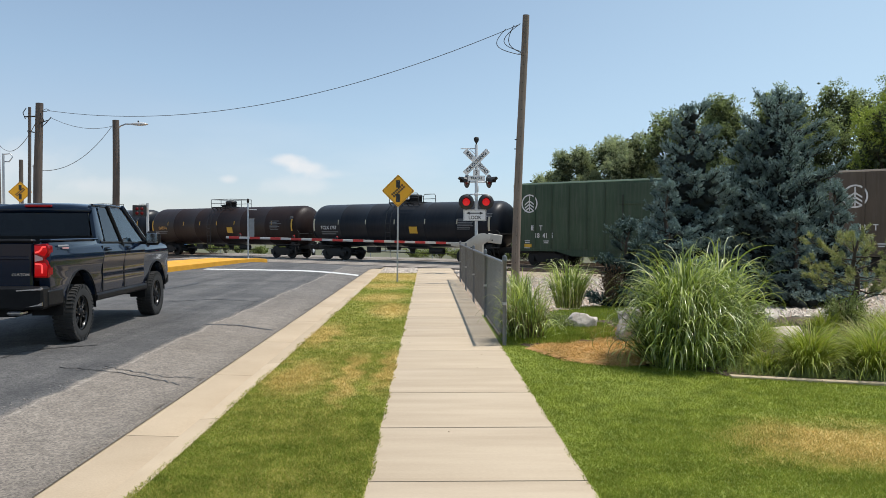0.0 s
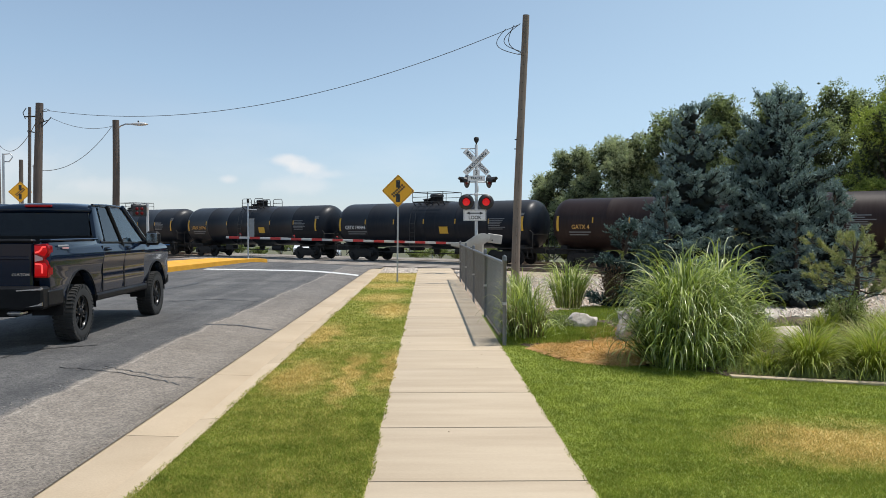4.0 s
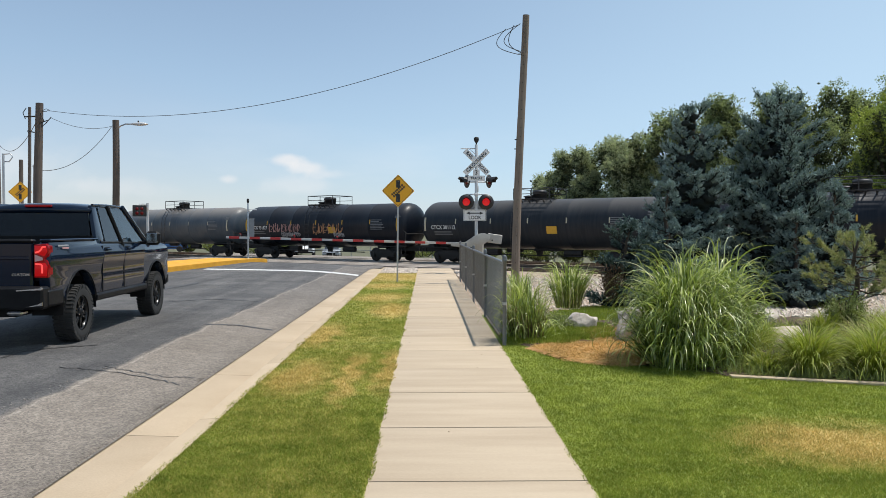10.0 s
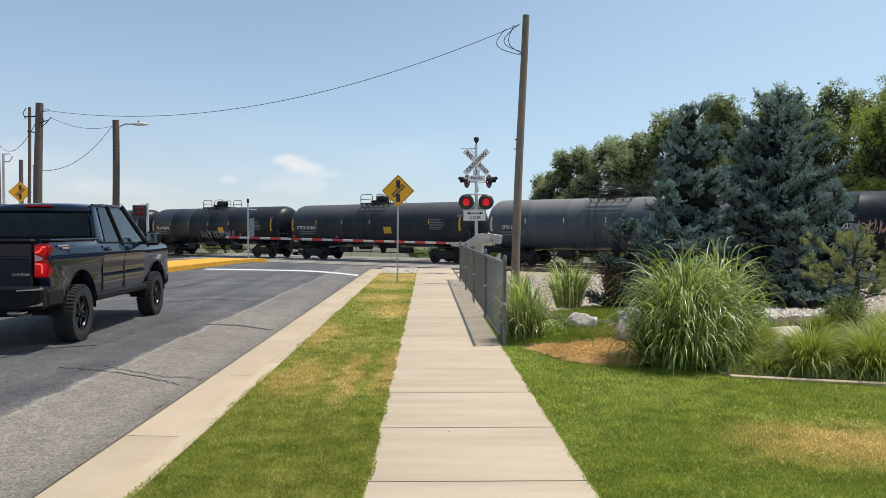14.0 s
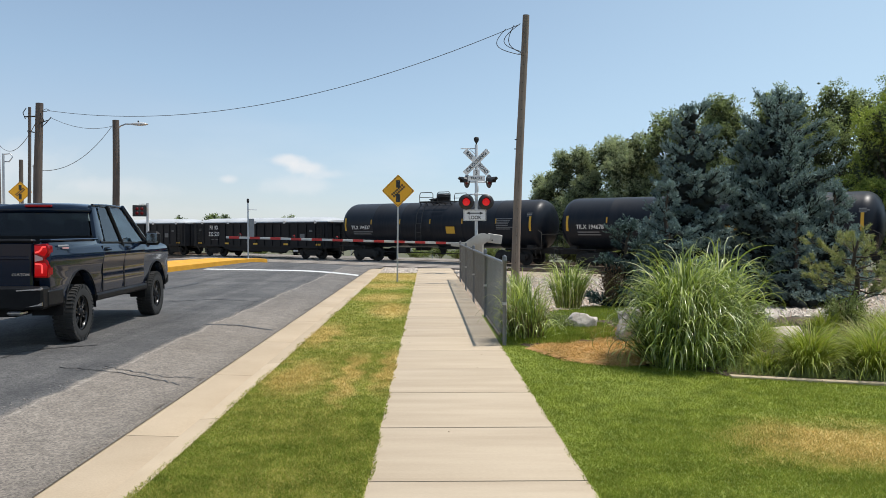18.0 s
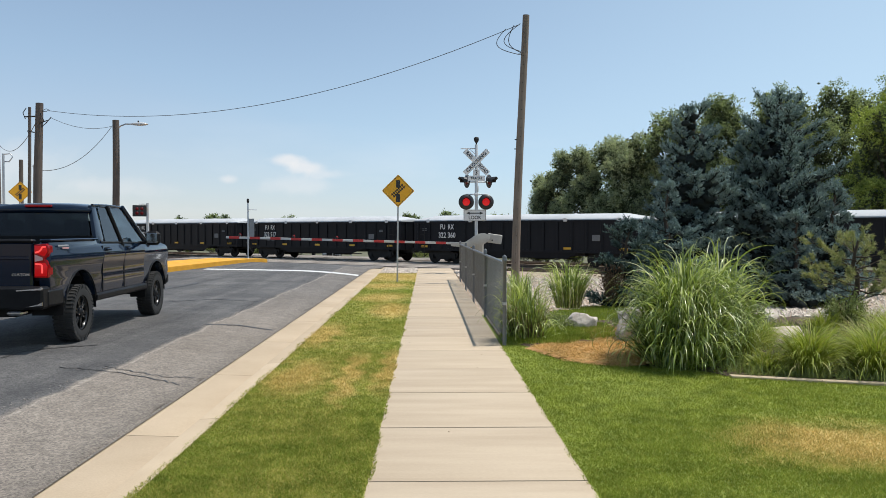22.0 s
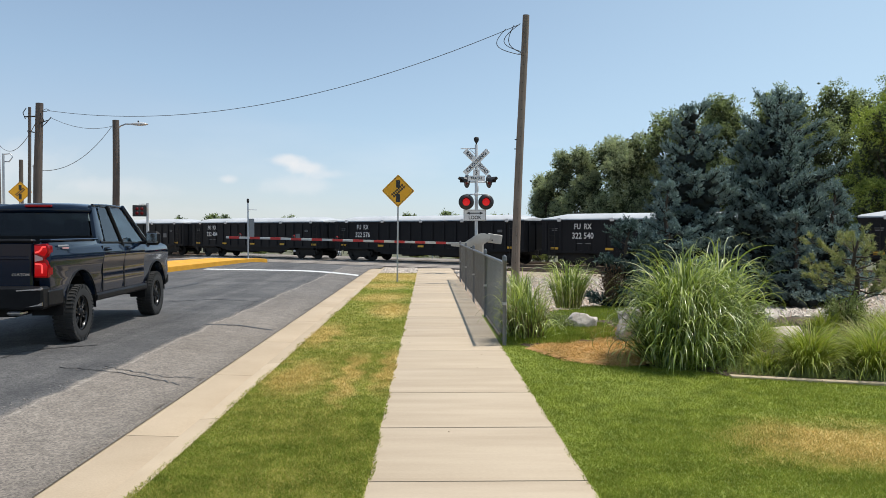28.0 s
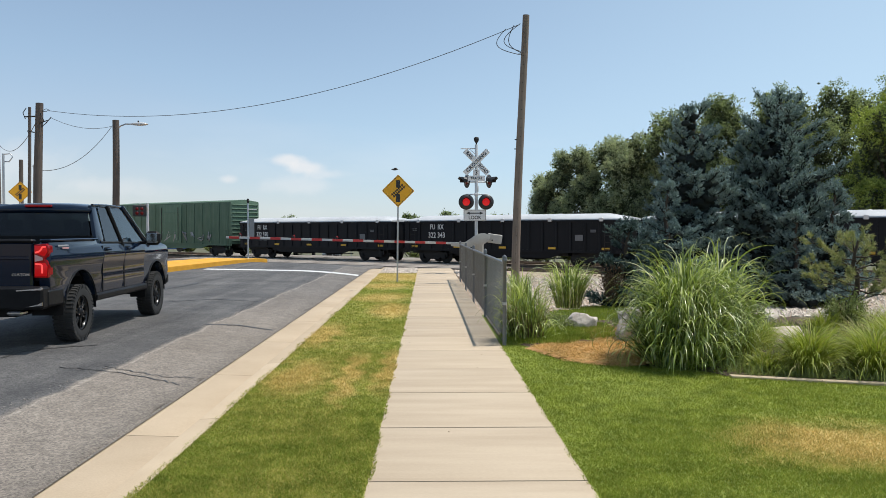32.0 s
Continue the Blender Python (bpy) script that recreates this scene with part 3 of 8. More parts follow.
blades("verge_grass", -1.95, -0.345, 3.4, 31.4, 210000, 0.022, 0.0068, "short green and straw-dry grass of the verge", lie,
       keep=lambda x, y: (x > -1.895 - 0.016 * np.sin(y * 2.3) * np.sin(y * 7.1) - 0.012 * np.random.default_rng(3).random(len(y))) & (x < -0.405 + 0.022 * np.sin(y * 1.9 + 1) * np.sin(y * 5.3) + 0.025 * np.random.default_rng(4).random(len(y)) ** 2), lean=1.1)
blades("lawn_grass", 1.03, 7.5, 4.0, 12.5, 400000, 0.020, 0.0068, "short mown green lawn grass", None, lean=1.1,
       keep=lambda x, y: (x > 1.095 + 0.018 * np.sin(y * 2.9) * np.sin(y * 7.7) - 0.03 * np.random.default_rng(5).random(len(y)) ** 2) & (x < 0.62 * y + 0.8) & (y < np.interp(x, [1.1, 1.5, 1.75, 2.08, 2.6, 3.65, 5.02, 8.0], [12.0, 11.2, 10.35, 10.03, 9.7, 8.98, 8.5, 7.74]) + np.where(x < 3.45, 0.16, 0.0) * np.random.default_rng(8).random(len(y)) ** 0.6))

# median island with yellow painted kerb
isl = Shape()
edge_pts = [(-10.95, 24.0), (-10.27, 31.5), (-9.75, 37.0), (-9.25, 43.0), (-9.1, 45.0), (-9.3, 46.2), (-9.8, 45.5), (-11.2, 41.5), (-12.4, 37.5), (-12.9, 31.5), (-13.4, 24.0)]
top = [(x, y, road_z(x, y) + 0.2) for x, y in edge_pts]
cxm, cym = -11.2, 36.0
inner = [(x + 0.06 * (1 if x < cxm else -1), y - 0.03, z + 0.02) for (x, y, z) in top]
low = [(x, y, road_z(x, y) - 0.1) for x, y in edge_pts]
nn = len(edge_pts)
isl.add(low + top + inner, [(i, (i + 1) % nn, nn + (i + 1) % nn, nn + i) for i in range(nn)] + [(nn + i, nn + (i + 1) % nn, 2 * nn + (i + 1) % nn, 2 * nn + i) for i in range(nn)] + [tuple(range(2 * nn, 3 * nn))])
solid("median_island", isl, M_KYEL, "raised traffic island with yellow painted kerb", "traffic island", kind="structure")

# stop line
sl = Shape()
for k in range(12):
    a, b2 = k / 12, (k + 1) / 12 - 0.001
    q = []
    for t, off in ((a, 0), (b2, 0), (b2, 0.8), (a, 0.8)):
        x = -9.5 + 6.75 * t
        y = 33.6 - 2.2 * t + off
        q.append((x, y, road_z(x, y) + 0.008))
    sl.add(q, [(0, 1, 2, 3)])
solid("stop_line", sl, M_LINE, "white painted stop line across the lane", "road marking", kind="structure")

# broken lip of asphalt along the gutter
lip = Shape()
lv, ly = [], 3.0
while ly < 27:
    out_ = -2.725 + 0.045 * noise.noise(Vector((0, ly * 1.3, 2))) + 0.03 * noise.noise(Vector((0, ly * 6.0, 5)))
    lv += [(-2.86, ly, road_z(-2.86, ly) + 0.001), (-2.74, ly, road_z(-2.74, ly) + 0.007), (out_, ly, road_z(-2.7, ly) + 0.006), (out_ + 0.006, ly, road_z(-2.7, ly) - 0.03)]
    ly += 0.09
lip.add(lv, [(4 * i + j, 4 * i + j + 1, 4 * i + j + 5, 4 * i + j + 4) for i in range(len(lv) // 4 - 1) for j in range(3)], True)
solid("asphalt_lip", lip, M_ASPH, "broken edge of the asphalt along the gutter", "road edge", kind="structure")

# sealed cracks wander over the lane
def crack(pts, w, label="dark sealed crack in the asphalt"):
    rr = random.Random(int(pts[0][0] * 100))
    fine = []
    for (x0, y0), (x1, y1) in zip(pts, pts[1:]):
        for i in range(8):
            u = i / 8
            fine.append((x0 + (x1 - x0) * u + rr.uniform(-0.025, 0.025), y0 + (y1 - y0) * u + rr.uniform(-0.04, 0.04)))
    fine.append(pts[-1])
    sh = Shape()
    vs = []
    for i, (x, y) in enumerate(fine):
        a, b = fine[max(0, i - 1)], fine[min(len(fine) - 1, i + 1)]
        d = Vector((b[0] - a[0], b[1] - a[1], 0)).normalized()
        k = w * rr.uniform(0.6, 1.3) / 2
        for s in (1, -1):
            px, py = x - d.y * k * s, y + d.x * k * s
            vs.append((px, py, road_z(px, py) + 0.005))
    sh.add(vs, [(2 * i, 2 * i + 1, 2 * i + 3, 2 * i + 2) for i in range(len(fine) - 1)], True)
    return solid("crack_seal", sh, M_SEAL, label, "road crack", "sealed cracks in the road", "structure")


crack([(-4.5, 9.75), (-3.9, 9.7), (-3.3, 9.45), (-2.9, 9.25)], 0.025)
crack([(-4.1, 10.0), (-3.6, 9.75), (-3.2, 9.6), (-2.85, 9.7)], 0.02)
crack([(-6.2, 10.6), (-5.6, 10.9), (-5.2, 11.3), (-4.8, 11.6)], 0.045)
crack([(-5.6, 10.9), (-5.5, 10.0), (-5.7, 9.2)], 0.035)
crack([(-4.0, 14.4), (-3.4, 14.6), (-2.8, 14.3)], 0.08)
crack([(-8.2, 20.0), (-7.5, 22.0), (-7.2, 25.0)], 0.09)
crack([(-6.0, 18.5), (-5.2, 19.2), (-4.0, 19.0)], 0.08)
M_GRIT = surface("loose_pale_grit", (0.2, 0.18, 0.16), (0.3, 0.27, 0.245), 3, 30, 0.95, 0, 0.3)
gr = Shape()
rr0 = random.Random(3)
for k in range(420):
    y = 4.5 + 20 * rr0.random() ** 1.5
    x = -3.98 + rr0.gauss(0, 0.05) + 0.05 * math.sin(y * 1.3)
    s = rr0.uniform(0.003, 0.009)
    gr.box((x, y, road_z(x, y) + 0.004), (s * 1.6, s * 2.4, 0.008), None)
solid("road_grit", gr, M_GRIT, "loose pale grit along the edge of the resealed lane", "grit", kind="stuff")

# ---- the three tracks ----
def rail_mesh(length):
    prof = [(-0.07, 0.0), (0.07, 0.0), (0.07, 0.012), (0.012, 0.03), (0.012, 0.12), (0.036, 0.135), (0.036, 0.16), (0.028, 0.172), (-0.028, 0.172), (-0.036, 0.16), (-0.036, 0.135), (-0.012, 0.12), (-0.012, 0.03), (-0.07, 0.012)]
    sh = Shape()
    n = len(prof)
    vs = [(-length / 2, y, z - 0.172) for y, z in prof] + [(length / 2, y, z - 0.172) for y, z in prof]
    sh.add(vs, [tuple(range(n)), tuple(range(2 * n - 1, n - 1, -1))] + [(i, n + i, n + (i + 1) % n, (i + 1) % n) for i in range(n)])
    return sh.mesh("rail", M_RAIL)


rail_me = rail_mesh(460)
tie_me = Shape().box((0, 0, -0.26), (0.23, 2.6, 0.17)).mesh("tie", M_TIE, 0.012)
for q in (4.4, 0.0, -4.4):
    tr = thing("railway_track", "steel rails on weathered ties in pale ballast", "railway track", "tracks at the crossing", along(-80, q, RAIL_Z).to_tuple() and Matrix.Translation(along(-80, q, RAIL_Z)) @ pose(0, 0, 0, 0, 0, TRACK_YAW))
    part("rail", rail_me, M_RAIL, tr, m=pose(0, -0.753, 0))
    part("rail", rail_me, M_RAIL, tr, m=pose(0, 0.753, 0))
    if q >= 0:
        for k in range(60):
            part("tie", tie_me, M_TIE, tr, m=pose(-8 + k * 0.56 + random.uniform(-0.03, 0.03), random.uniform(-0.04, 0.04), 0, 0, 0, random.uniform(-1, 1)))
# crossing panels between the rails where road and pavement cross
M_PANEL = surface("crossing_panel", (0.24, 0.205, 0.175), (0.34, 0.30, 0.26), 0.6, 50, 0.85, 0, 0.2)
for q in (4.4, 0.0, -4.4):
    for off, wid in ((0.0, 1.36), (-1.25, 0.86), (1.25, 0.86)):
        sh = Shape()
        for k in range(6):
            sh.box((-115.0 + k * 5.0 + q * 0.76, off, -0.06), (4.96, wid, 0.1))
        solid("crossing_panel", sh, M_PANEL, "concrete panel between the rails of the crossing", "crossing panel", "panels of the crossing", "structure",
              Matrix.Translation(along(0, q, RAIL_Z)) @ pose(0, 0, 0, 0, 0, TRACK_YAW), bevel=0.01)

# ---- the train ----
def car_paint(name, dark, light, rough=0.4, dust=0.25, dust_top_col=(0.22, 0.2, 0.18), top_pale=0.0):
    """Road-worn enamel: streaks run down from the top, dust gathers in patches."""
    m, n, l, b = material(name, rough, 0, 0.2)
    v = coords(n, l)
    big = noise_tex(n, l, v, 0.6, 5)
    st = noise_tex(n, l, coords(n, l, "Object", (3.5, 0.6, 0.25)), 2.0, 6, 0.65)
    c = ramp(n, l, big, [(0.3, dark), (0.7, light)])
    f = n.new("ShaderNodeMapRange")
    f.inputs[1].default_value, f.inputs[2].default_value = 0.42, 0.8
    f.inputs[4].default_value = dust
    l.new(st, f.inputs[0])
    c = mix(n, l, f.outputs[0], c, dust_top_col)
    if top_pale:
        # paler the more the surface faces up
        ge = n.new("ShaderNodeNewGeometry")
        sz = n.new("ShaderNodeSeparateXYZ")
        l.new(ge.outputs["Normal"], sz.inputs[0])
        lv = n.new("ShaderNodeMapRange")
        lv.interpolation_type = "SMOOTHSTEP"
        lv.inputs[1].default_value, lv.inputs[2].default_value, lv.inputs[4].default_value = 0.25, 0.95, top_pale
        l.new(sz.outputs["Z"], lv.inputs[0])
        c = mix(n, l, lv.outputs[0], c, dust_top_col)
    oi = n.new("ShaderNodeObjectInfo")
    c = mix(n, l, 1.0, c, ramp(n, l, oi.outputs["Random"], [(0, (0.85,) * 3), (1, (1.15,) * 3)]), "MULTIPLY")
    l.new(c, b.inputs["Base Color"])
    r = n.new("ShaderNodeMapRange")
    r.inputs[3].default_value, r.inputs[4].default_value = rough - 0.06, rough + 0.22
    l.new(st, r.inputs[0])
    l.new(r.outputs[0], b.inputs["Roughness"])
    return m


M_TBLACK = car_paint("tank_black", (0.005, 0.0078, 0.0135), (0.009, 0.0125, 0.0195), 0.29, 0.035, top_pale=0.12)
M_GRAFP = surface("pink_spray_paint", (0.42, 0.22, 0.20), (0.55, 0.34, 0.31), 3, 30, 0.6, 0, 0)
M_GRAFO = surface("orange_spray_paint", (0.48, 0.22, 0.10), (0.60, 0.34, 0.18), 3, 30, 0.6, 0, 0)
M_TBROWN = car_paint("tank_dark_maroon", (0.018, 0.010, 0.009), (0.027, 0.015, 0.013), 0.4, 0.06)
M_TGREY = car_paint("tank_faded_grey", (0.040, 0.055, 0.071), (0.060, 0.077, 0.095), 0.32, 0.15, top_pale=0.8)
M_TDUST = car_paint("tank_dusty_black", (0.011, 0.016, 0.022), (0.019, 0.025, 0.033), 0.34, 0.07, top_pale=0.3)
M_GOND = car_paint("gondola_black", (0.004, 0.005, 0.0075), (0.007, 0.008, 0.011), 0.45, 0.03)
M_BOXG = car_paint("boxcar_green", (0.035, 0.058, 0.036), (0.05, 0.08, 0.05), 0.6, 0.2)
M_BOXG2 = car_paint("boxcar_faded_green", (0.07, 0.125, 0.085), (0.10, 0.165, 0.115), 0.6, 0.25, (0.3, 0.33, 0.28))
M_BOXB = car_paint("boxcar_brown", (0.075, 0.06, 0.045), (0.10, 0.08, 0.06), 0.6, 0.2)
M_COVER = surface("white_fibreglass_cover", (0.42, 0.43, 0.44), (0.60, 0.605, 0.60), 0.8, 25, 0.45, 0, 0.05)
M_MARK = surface("white_lettering_paint", (0.55, 0.55, 0.54), (0.7, 0.7, 0.69), 3, 40, 0.6, 0, 0)
M_MARKO = surface("orange_lettering_paint", (0.5, 0.27, 0.06), (0.6, 0.34, 0.09), 3, 40, 0.6, 0, 0)
M_REFL = surface("yellow_reflector_tape", (0.50, 0.28, 0.02), (0.60, 0.36, 0.03), 3, 40, 0.5, 0, 0)
M_REFW = surface("faded_reflector_tape", (0.4, 0.36, 0.26), (0.5, 0.46, 0.34), 3, 40, 0.5, 0, 0)
M_GREYMARK = surface("faded_stencil_paint", (0.10, 0.105, 0.11), (0.17, 0.175, 0.18), 5, 50, 0.7, 0, 0)
M_GRAF = surface("grey_spray_paint", (0.25, 0.25, 0.26), (0.4, 0.4, 0.41), 4, 30, 0.7, 0, 0)

# bogie meshes, shared by all cars
side_frame_me = Shape().prism([(-1.2, 0.62), (-1.12, 0.72), (-0.8, 0.74), (-0.5, 0.86), (0.5, 0.86), (0.8, 0.74), (1.12, 0.72), (1.2, 0.62), (1.15, 0.42), (0.7, 0.42), (0.45, 0.26), (-0.45, 0.26), (-0.7, 0.42), (-1.15, 0.42)], -0.09, 0.09).mesh("side_frame", M_IRON, 0.02)
_w = Shape()
_w.lathe([(0.06, -0.1), (0.44, -0.075), (0.485, -0.07), (0.475, -0.035), (0.46, 0.065), (0.43, 0.07), (0.39, 0.05), (0.2, 0.02), (0.14, 0.07), (0.06, 0.09)], pose(0, 0, 0, 90), 26)
wheel_me = _w.mesh("wheel", M_IRON)
_b = Shape().box((0, 0, 0.62), (0.42, 2.1, 0.32)).tube((0.9, -1.0, 0.46), (0.9, 1.0, 0.46), 0.08).tube((-0.9, -1.0, 0.46), (-0.9, 1.0, 0.46), 0.08)
for sx in (-1, 1):
    for sy in (-1.04, 1.04):
        for dx in (-0.16, 0, 0.16):
            _b.tube((sx * 0 + dx, sy, 0.34), (dx, sy, 0.7), 0.065, n=8)
        _b.box((sx * 0.9, sy * 1.03, 0.47), (0.3, 0.26, 0.28))
bogie_me = _b.mesh("bogie", M_IRON)
coupler_me = Shape().box((0.0, 0, 0.86), (0.9, 0.16, 0.2)).box((0.52, 0, 0.86), (0.3, 0.3, 0.3)).tube((0.1, -0.3, 0.75), (0.55, -0.35, 0.35), 0.03).mesh("coupler", M_IRON, 0.02)


def bogie(car, x):
    b = part("bogie", bogie_me, M_IRON, car, m=pose(x, 0, 0))
    for sy in (-1.04, 1.04):
        part("side_frame", side_frame_me, M_IRON, b, m=pose(0, sy, 0))
    for ax in (-0.9, 0.9):
        part("wheel", wheel_me, M_IRON, b, m=pose(ax, -0.75, 0.485, 0, 0, 180))
        part("wheel", wheel_me, M_IRON, b, m=pose(ax, 0.75, 0.485))


def couplers(car, half):
    part("coupler", coupler_me, M_IRON, car, m=pose(half - 0.62, 0, 0))
    part("coupler", coupler_me, M_IRON, car, m=pose(-half + 0.62, 0, 0, 0, 0, 180))


TANK_R, TANK_CZ = 1.55, 2.57
shells = {}


def tank_shell(length, mat):
    """Cylinder with dished heads, a weld bead at each course and a bolster saddle at each end."""
    key = (round(length, 1), mat.name)
    if key in shells:
        return shells[key]
    h = length / 2
    n = 48
    prof = [(0.02, -h), (0.45, -h + 0.03), (0.85, -h + 0.11), (1.15, -h + 0.24), (1.38, -h + 0.42), (1.50, -h + 0.62), (TANK_R, -h + 0.85)]
    for k in range(1, 6):
        z = -h + 0.85 + (2 * h - 1.7) * k / 6
        prof += [(TANK_R, z - 0.02), (TANK_R + 0.002, z - 0.015), (TANK_R + 0.002, z + 0.015), (TANK_R, z + 0.02)]
    prof += [(r, -z) for r, z in reversed(prof[:7])]
    sh = Shape().lathe(prof, Matrix.Translation((0, 0, TANK_CZ)) @ pose(0, 0, 0, 0, 90, 0), n, False)
    me = sh.mesh("tank_shell", mat)
    shells[key] = me
    return me


def arc_patch(x0, x1, z0, z1, lift=0.012):
    """A thin patch lying on the near side of the tank between two heights."""
    sh = Shape()
    vs, k = [], 5
    for i in range(k + 1):
        z = z0 + (z1 - z0) * i / k
        y = -math.sqrt(max(0.01, (TANK_R + lift) ** 2 - (z - TANK_CZ) ** 2))
        vs += [(x0, y, z), (x1, y, z)]
    sh.add(vs, [(2 * i, 2 * i + 1, 2 * i + 3, 2 * i + 2) for i in range(k)], True)
    return sh


def tank_y(z):
    return -math.sqrt(max(0.01, (TANK_R + 0.02) ** 2 - (z - TANK_CZ) ** 2))


def tilt(z):
    return math.degrees(math.asin((z - TANK_CZ) / TANK_R))


# fittings on top, shared
_p = Shape()
for y in steps(-1.05, 1.05, 9):
    _p.box((0, y, 4.14), (2.5, 0.05, 0.04))
for x in steps(-1.25, 1.25, 5):
    _p.box((x, 0, 4.10), (0.05, 2.15, 0.06))
    _p.tube((x, -1.05, 4.1), (x, -0.75, 3.88), 0.03, n=6)
    _p.tube((x, 1.05, 4.1), (x, 0.75, 3.88), 0.03, n=6)
platform_me = _p.mesh("platform", M_BLACK)
_r = Shape()
for y in (-1.07, 1.07):
    _r.path([(-1.28, y, 4.45), (-0.4, y, 4.45), (1.28, y, 4.45)], 0.02, 6)
    _r.path([(-1.28, y, 4.78), (-0.4, y, 4.78), (1.28, y, 4.78)], 0.024, 6)
    for x in (-1.28, 0.0, 1.28):
        _r.tube((x, y, 4.12), (x, y, 4.80), 0.024, n=6)
for x in (-1.28, 1.28):
    _r.path([(x, -1.07, 4.78), (x, 0, 4.78), (x, 1.07, 4.78)], 0.024, 6)
railing_me = _r.mesh("railing", M_BLACK)
_r2 = Shape()
for x0, x1 in ((-1.28, -0.15), (0.2, 1.28)):
    for y in (-1.0, 1.0):
        _r2.path([(x0, y, 4.1), (x0, y, 4.6), (x0 + 0.1, y, 4.75), (x1 - 0.1, y, 4.75), (x1, y, 4.6), (x1, y, 4.1)], 0.026, 6)
        _r2.path([(x0, y, 4.42), (x1, y, 4.42)], 0.022, 6)
railing2_me = _r2.mesh("railing", M_BLACK)
housing_me = Shape().lathe([(0.44, 4.0), (0.44, 4.5), (0.47, 4.5), (0.47, 4.62), (0.4, 4.68), (0.05, 4.7)], None, 20).mesh("valve_housing", M_BLACK)
manway_me = Shape().lathe([(0.3, 4.02), (0.3, 4.28), (0.38, 4.28), (0.38, 4.34), (0.1, 4.4)], None, 18).tube((0, 0, 4.36), (0.5, 0, 4.5), 0.03, n=6).mesh("manway", M_BLACK)
_l = Shape()
for x in (-0.22, 0.22):
    _l.path([(x, -1.62, 0.75), (x, -1.66, 2.5), (x, -1.5, 3.3), (x, -1.1, 3.95)], 0.02, 6)
for z in (0.85, 1.15, 1.45, 1.75, 2.05, 2.35, 2.65, 2.95, 3.25, 3.55):
    yy = -1.66 if z < 2.6 else -1.66 + (z - 2.6) * 0.5
    _l.tube((-0.22, yy + 0.02, z), (0.22, yy + 0.02, z), 0.012, n=5)
ladder_me = _l.mesh("ladder", M_BLACK)


def stub_sill(sign):
    sh = Shape().box((0, 0, 0.92), (3.0, 0.42, 0.36)).box((0.4, 0, 1.14), (0.45, 2.3, 0.28)).box((-1.15, 0, 1.02), (0.12, 2.9, 0.16))
    # end step and grab rails
    for y in (-1.42, 1.42):
        sh.path([(0.9, y, 1.1), (1.2, y, 1.05), (1.35, y, 0.45), (0.95, y, 0.45), (0.9, y, 1.05)], 0.022, 6)
        sh.path([(-1.2, y, 1.05), (1.35, y, 1.1)], 0.04, 6)
        sh.path([(1.3, y, 1.08), (1.32, y, 2.05), (1.0, y * 0.9, 2.2)], 0.022, 6)
    sh.path([(1.34, -1.42, 1.95), (1.36, 0, 1.95), (1.34, 1.42, 1.95)], 0.024, 6)
    return sh


sill_me = stub_sill(1).mesh("stub_sill", M_IRON)
outlet_me = Shape().lathe([(0.35, 0.9), (0.35, 1.2), (0.2, 0.75), (0.16, 0.55)], None, 14).box((0.9, 0, 1.02), (1.3, 0.5, 0.22)).tube((-3.5, -0.9, 1.0), (3.5, -0.9, 1.0), 0.03).tube((-2.5, 0.3, 0.95), (-1.4, 0.3, 0.95), 0.17).tube((2.2, -0.8, 0.8), (3.3, -0.8, 0.8), 0.19).box((-2.9, -0.8, 0.8), (0.9, 0.5, 0.4)).tube((-4.5, -1.1, 0.7), (4.5, -1.1, 0.62), 0.03).mesh("bottom_outlet", M_IRON)
patches = {}


def patch(key, build, mat):
    if key not in patches:
        patches[key] = build().mesh(key[0], mat)
    return patches[key]


def stencil_block(x, z, w, h, rows):
    """Lines of small illegible stencil, as bars."""
    sh = Shape()
    rr = random.Random(int(abs(x) * 31 + rows))
    for i in range(rows):
        zz = z + h * (rows - 1 - i) / rows
        ww = w * rr.uniform(0.6, 1.0)
        y = tank_y(zz)
        sh.add([(x, y, zz), (x + ww, y, zz), (x + ww, tank_y(zz + h / rows * 0.5), zz + h / rows * 0.5), (x, tank_y(zz + h / rows * 0.5), zz + h / rows * 0.5)], [(0, 1, 2, 3)])
    return sh


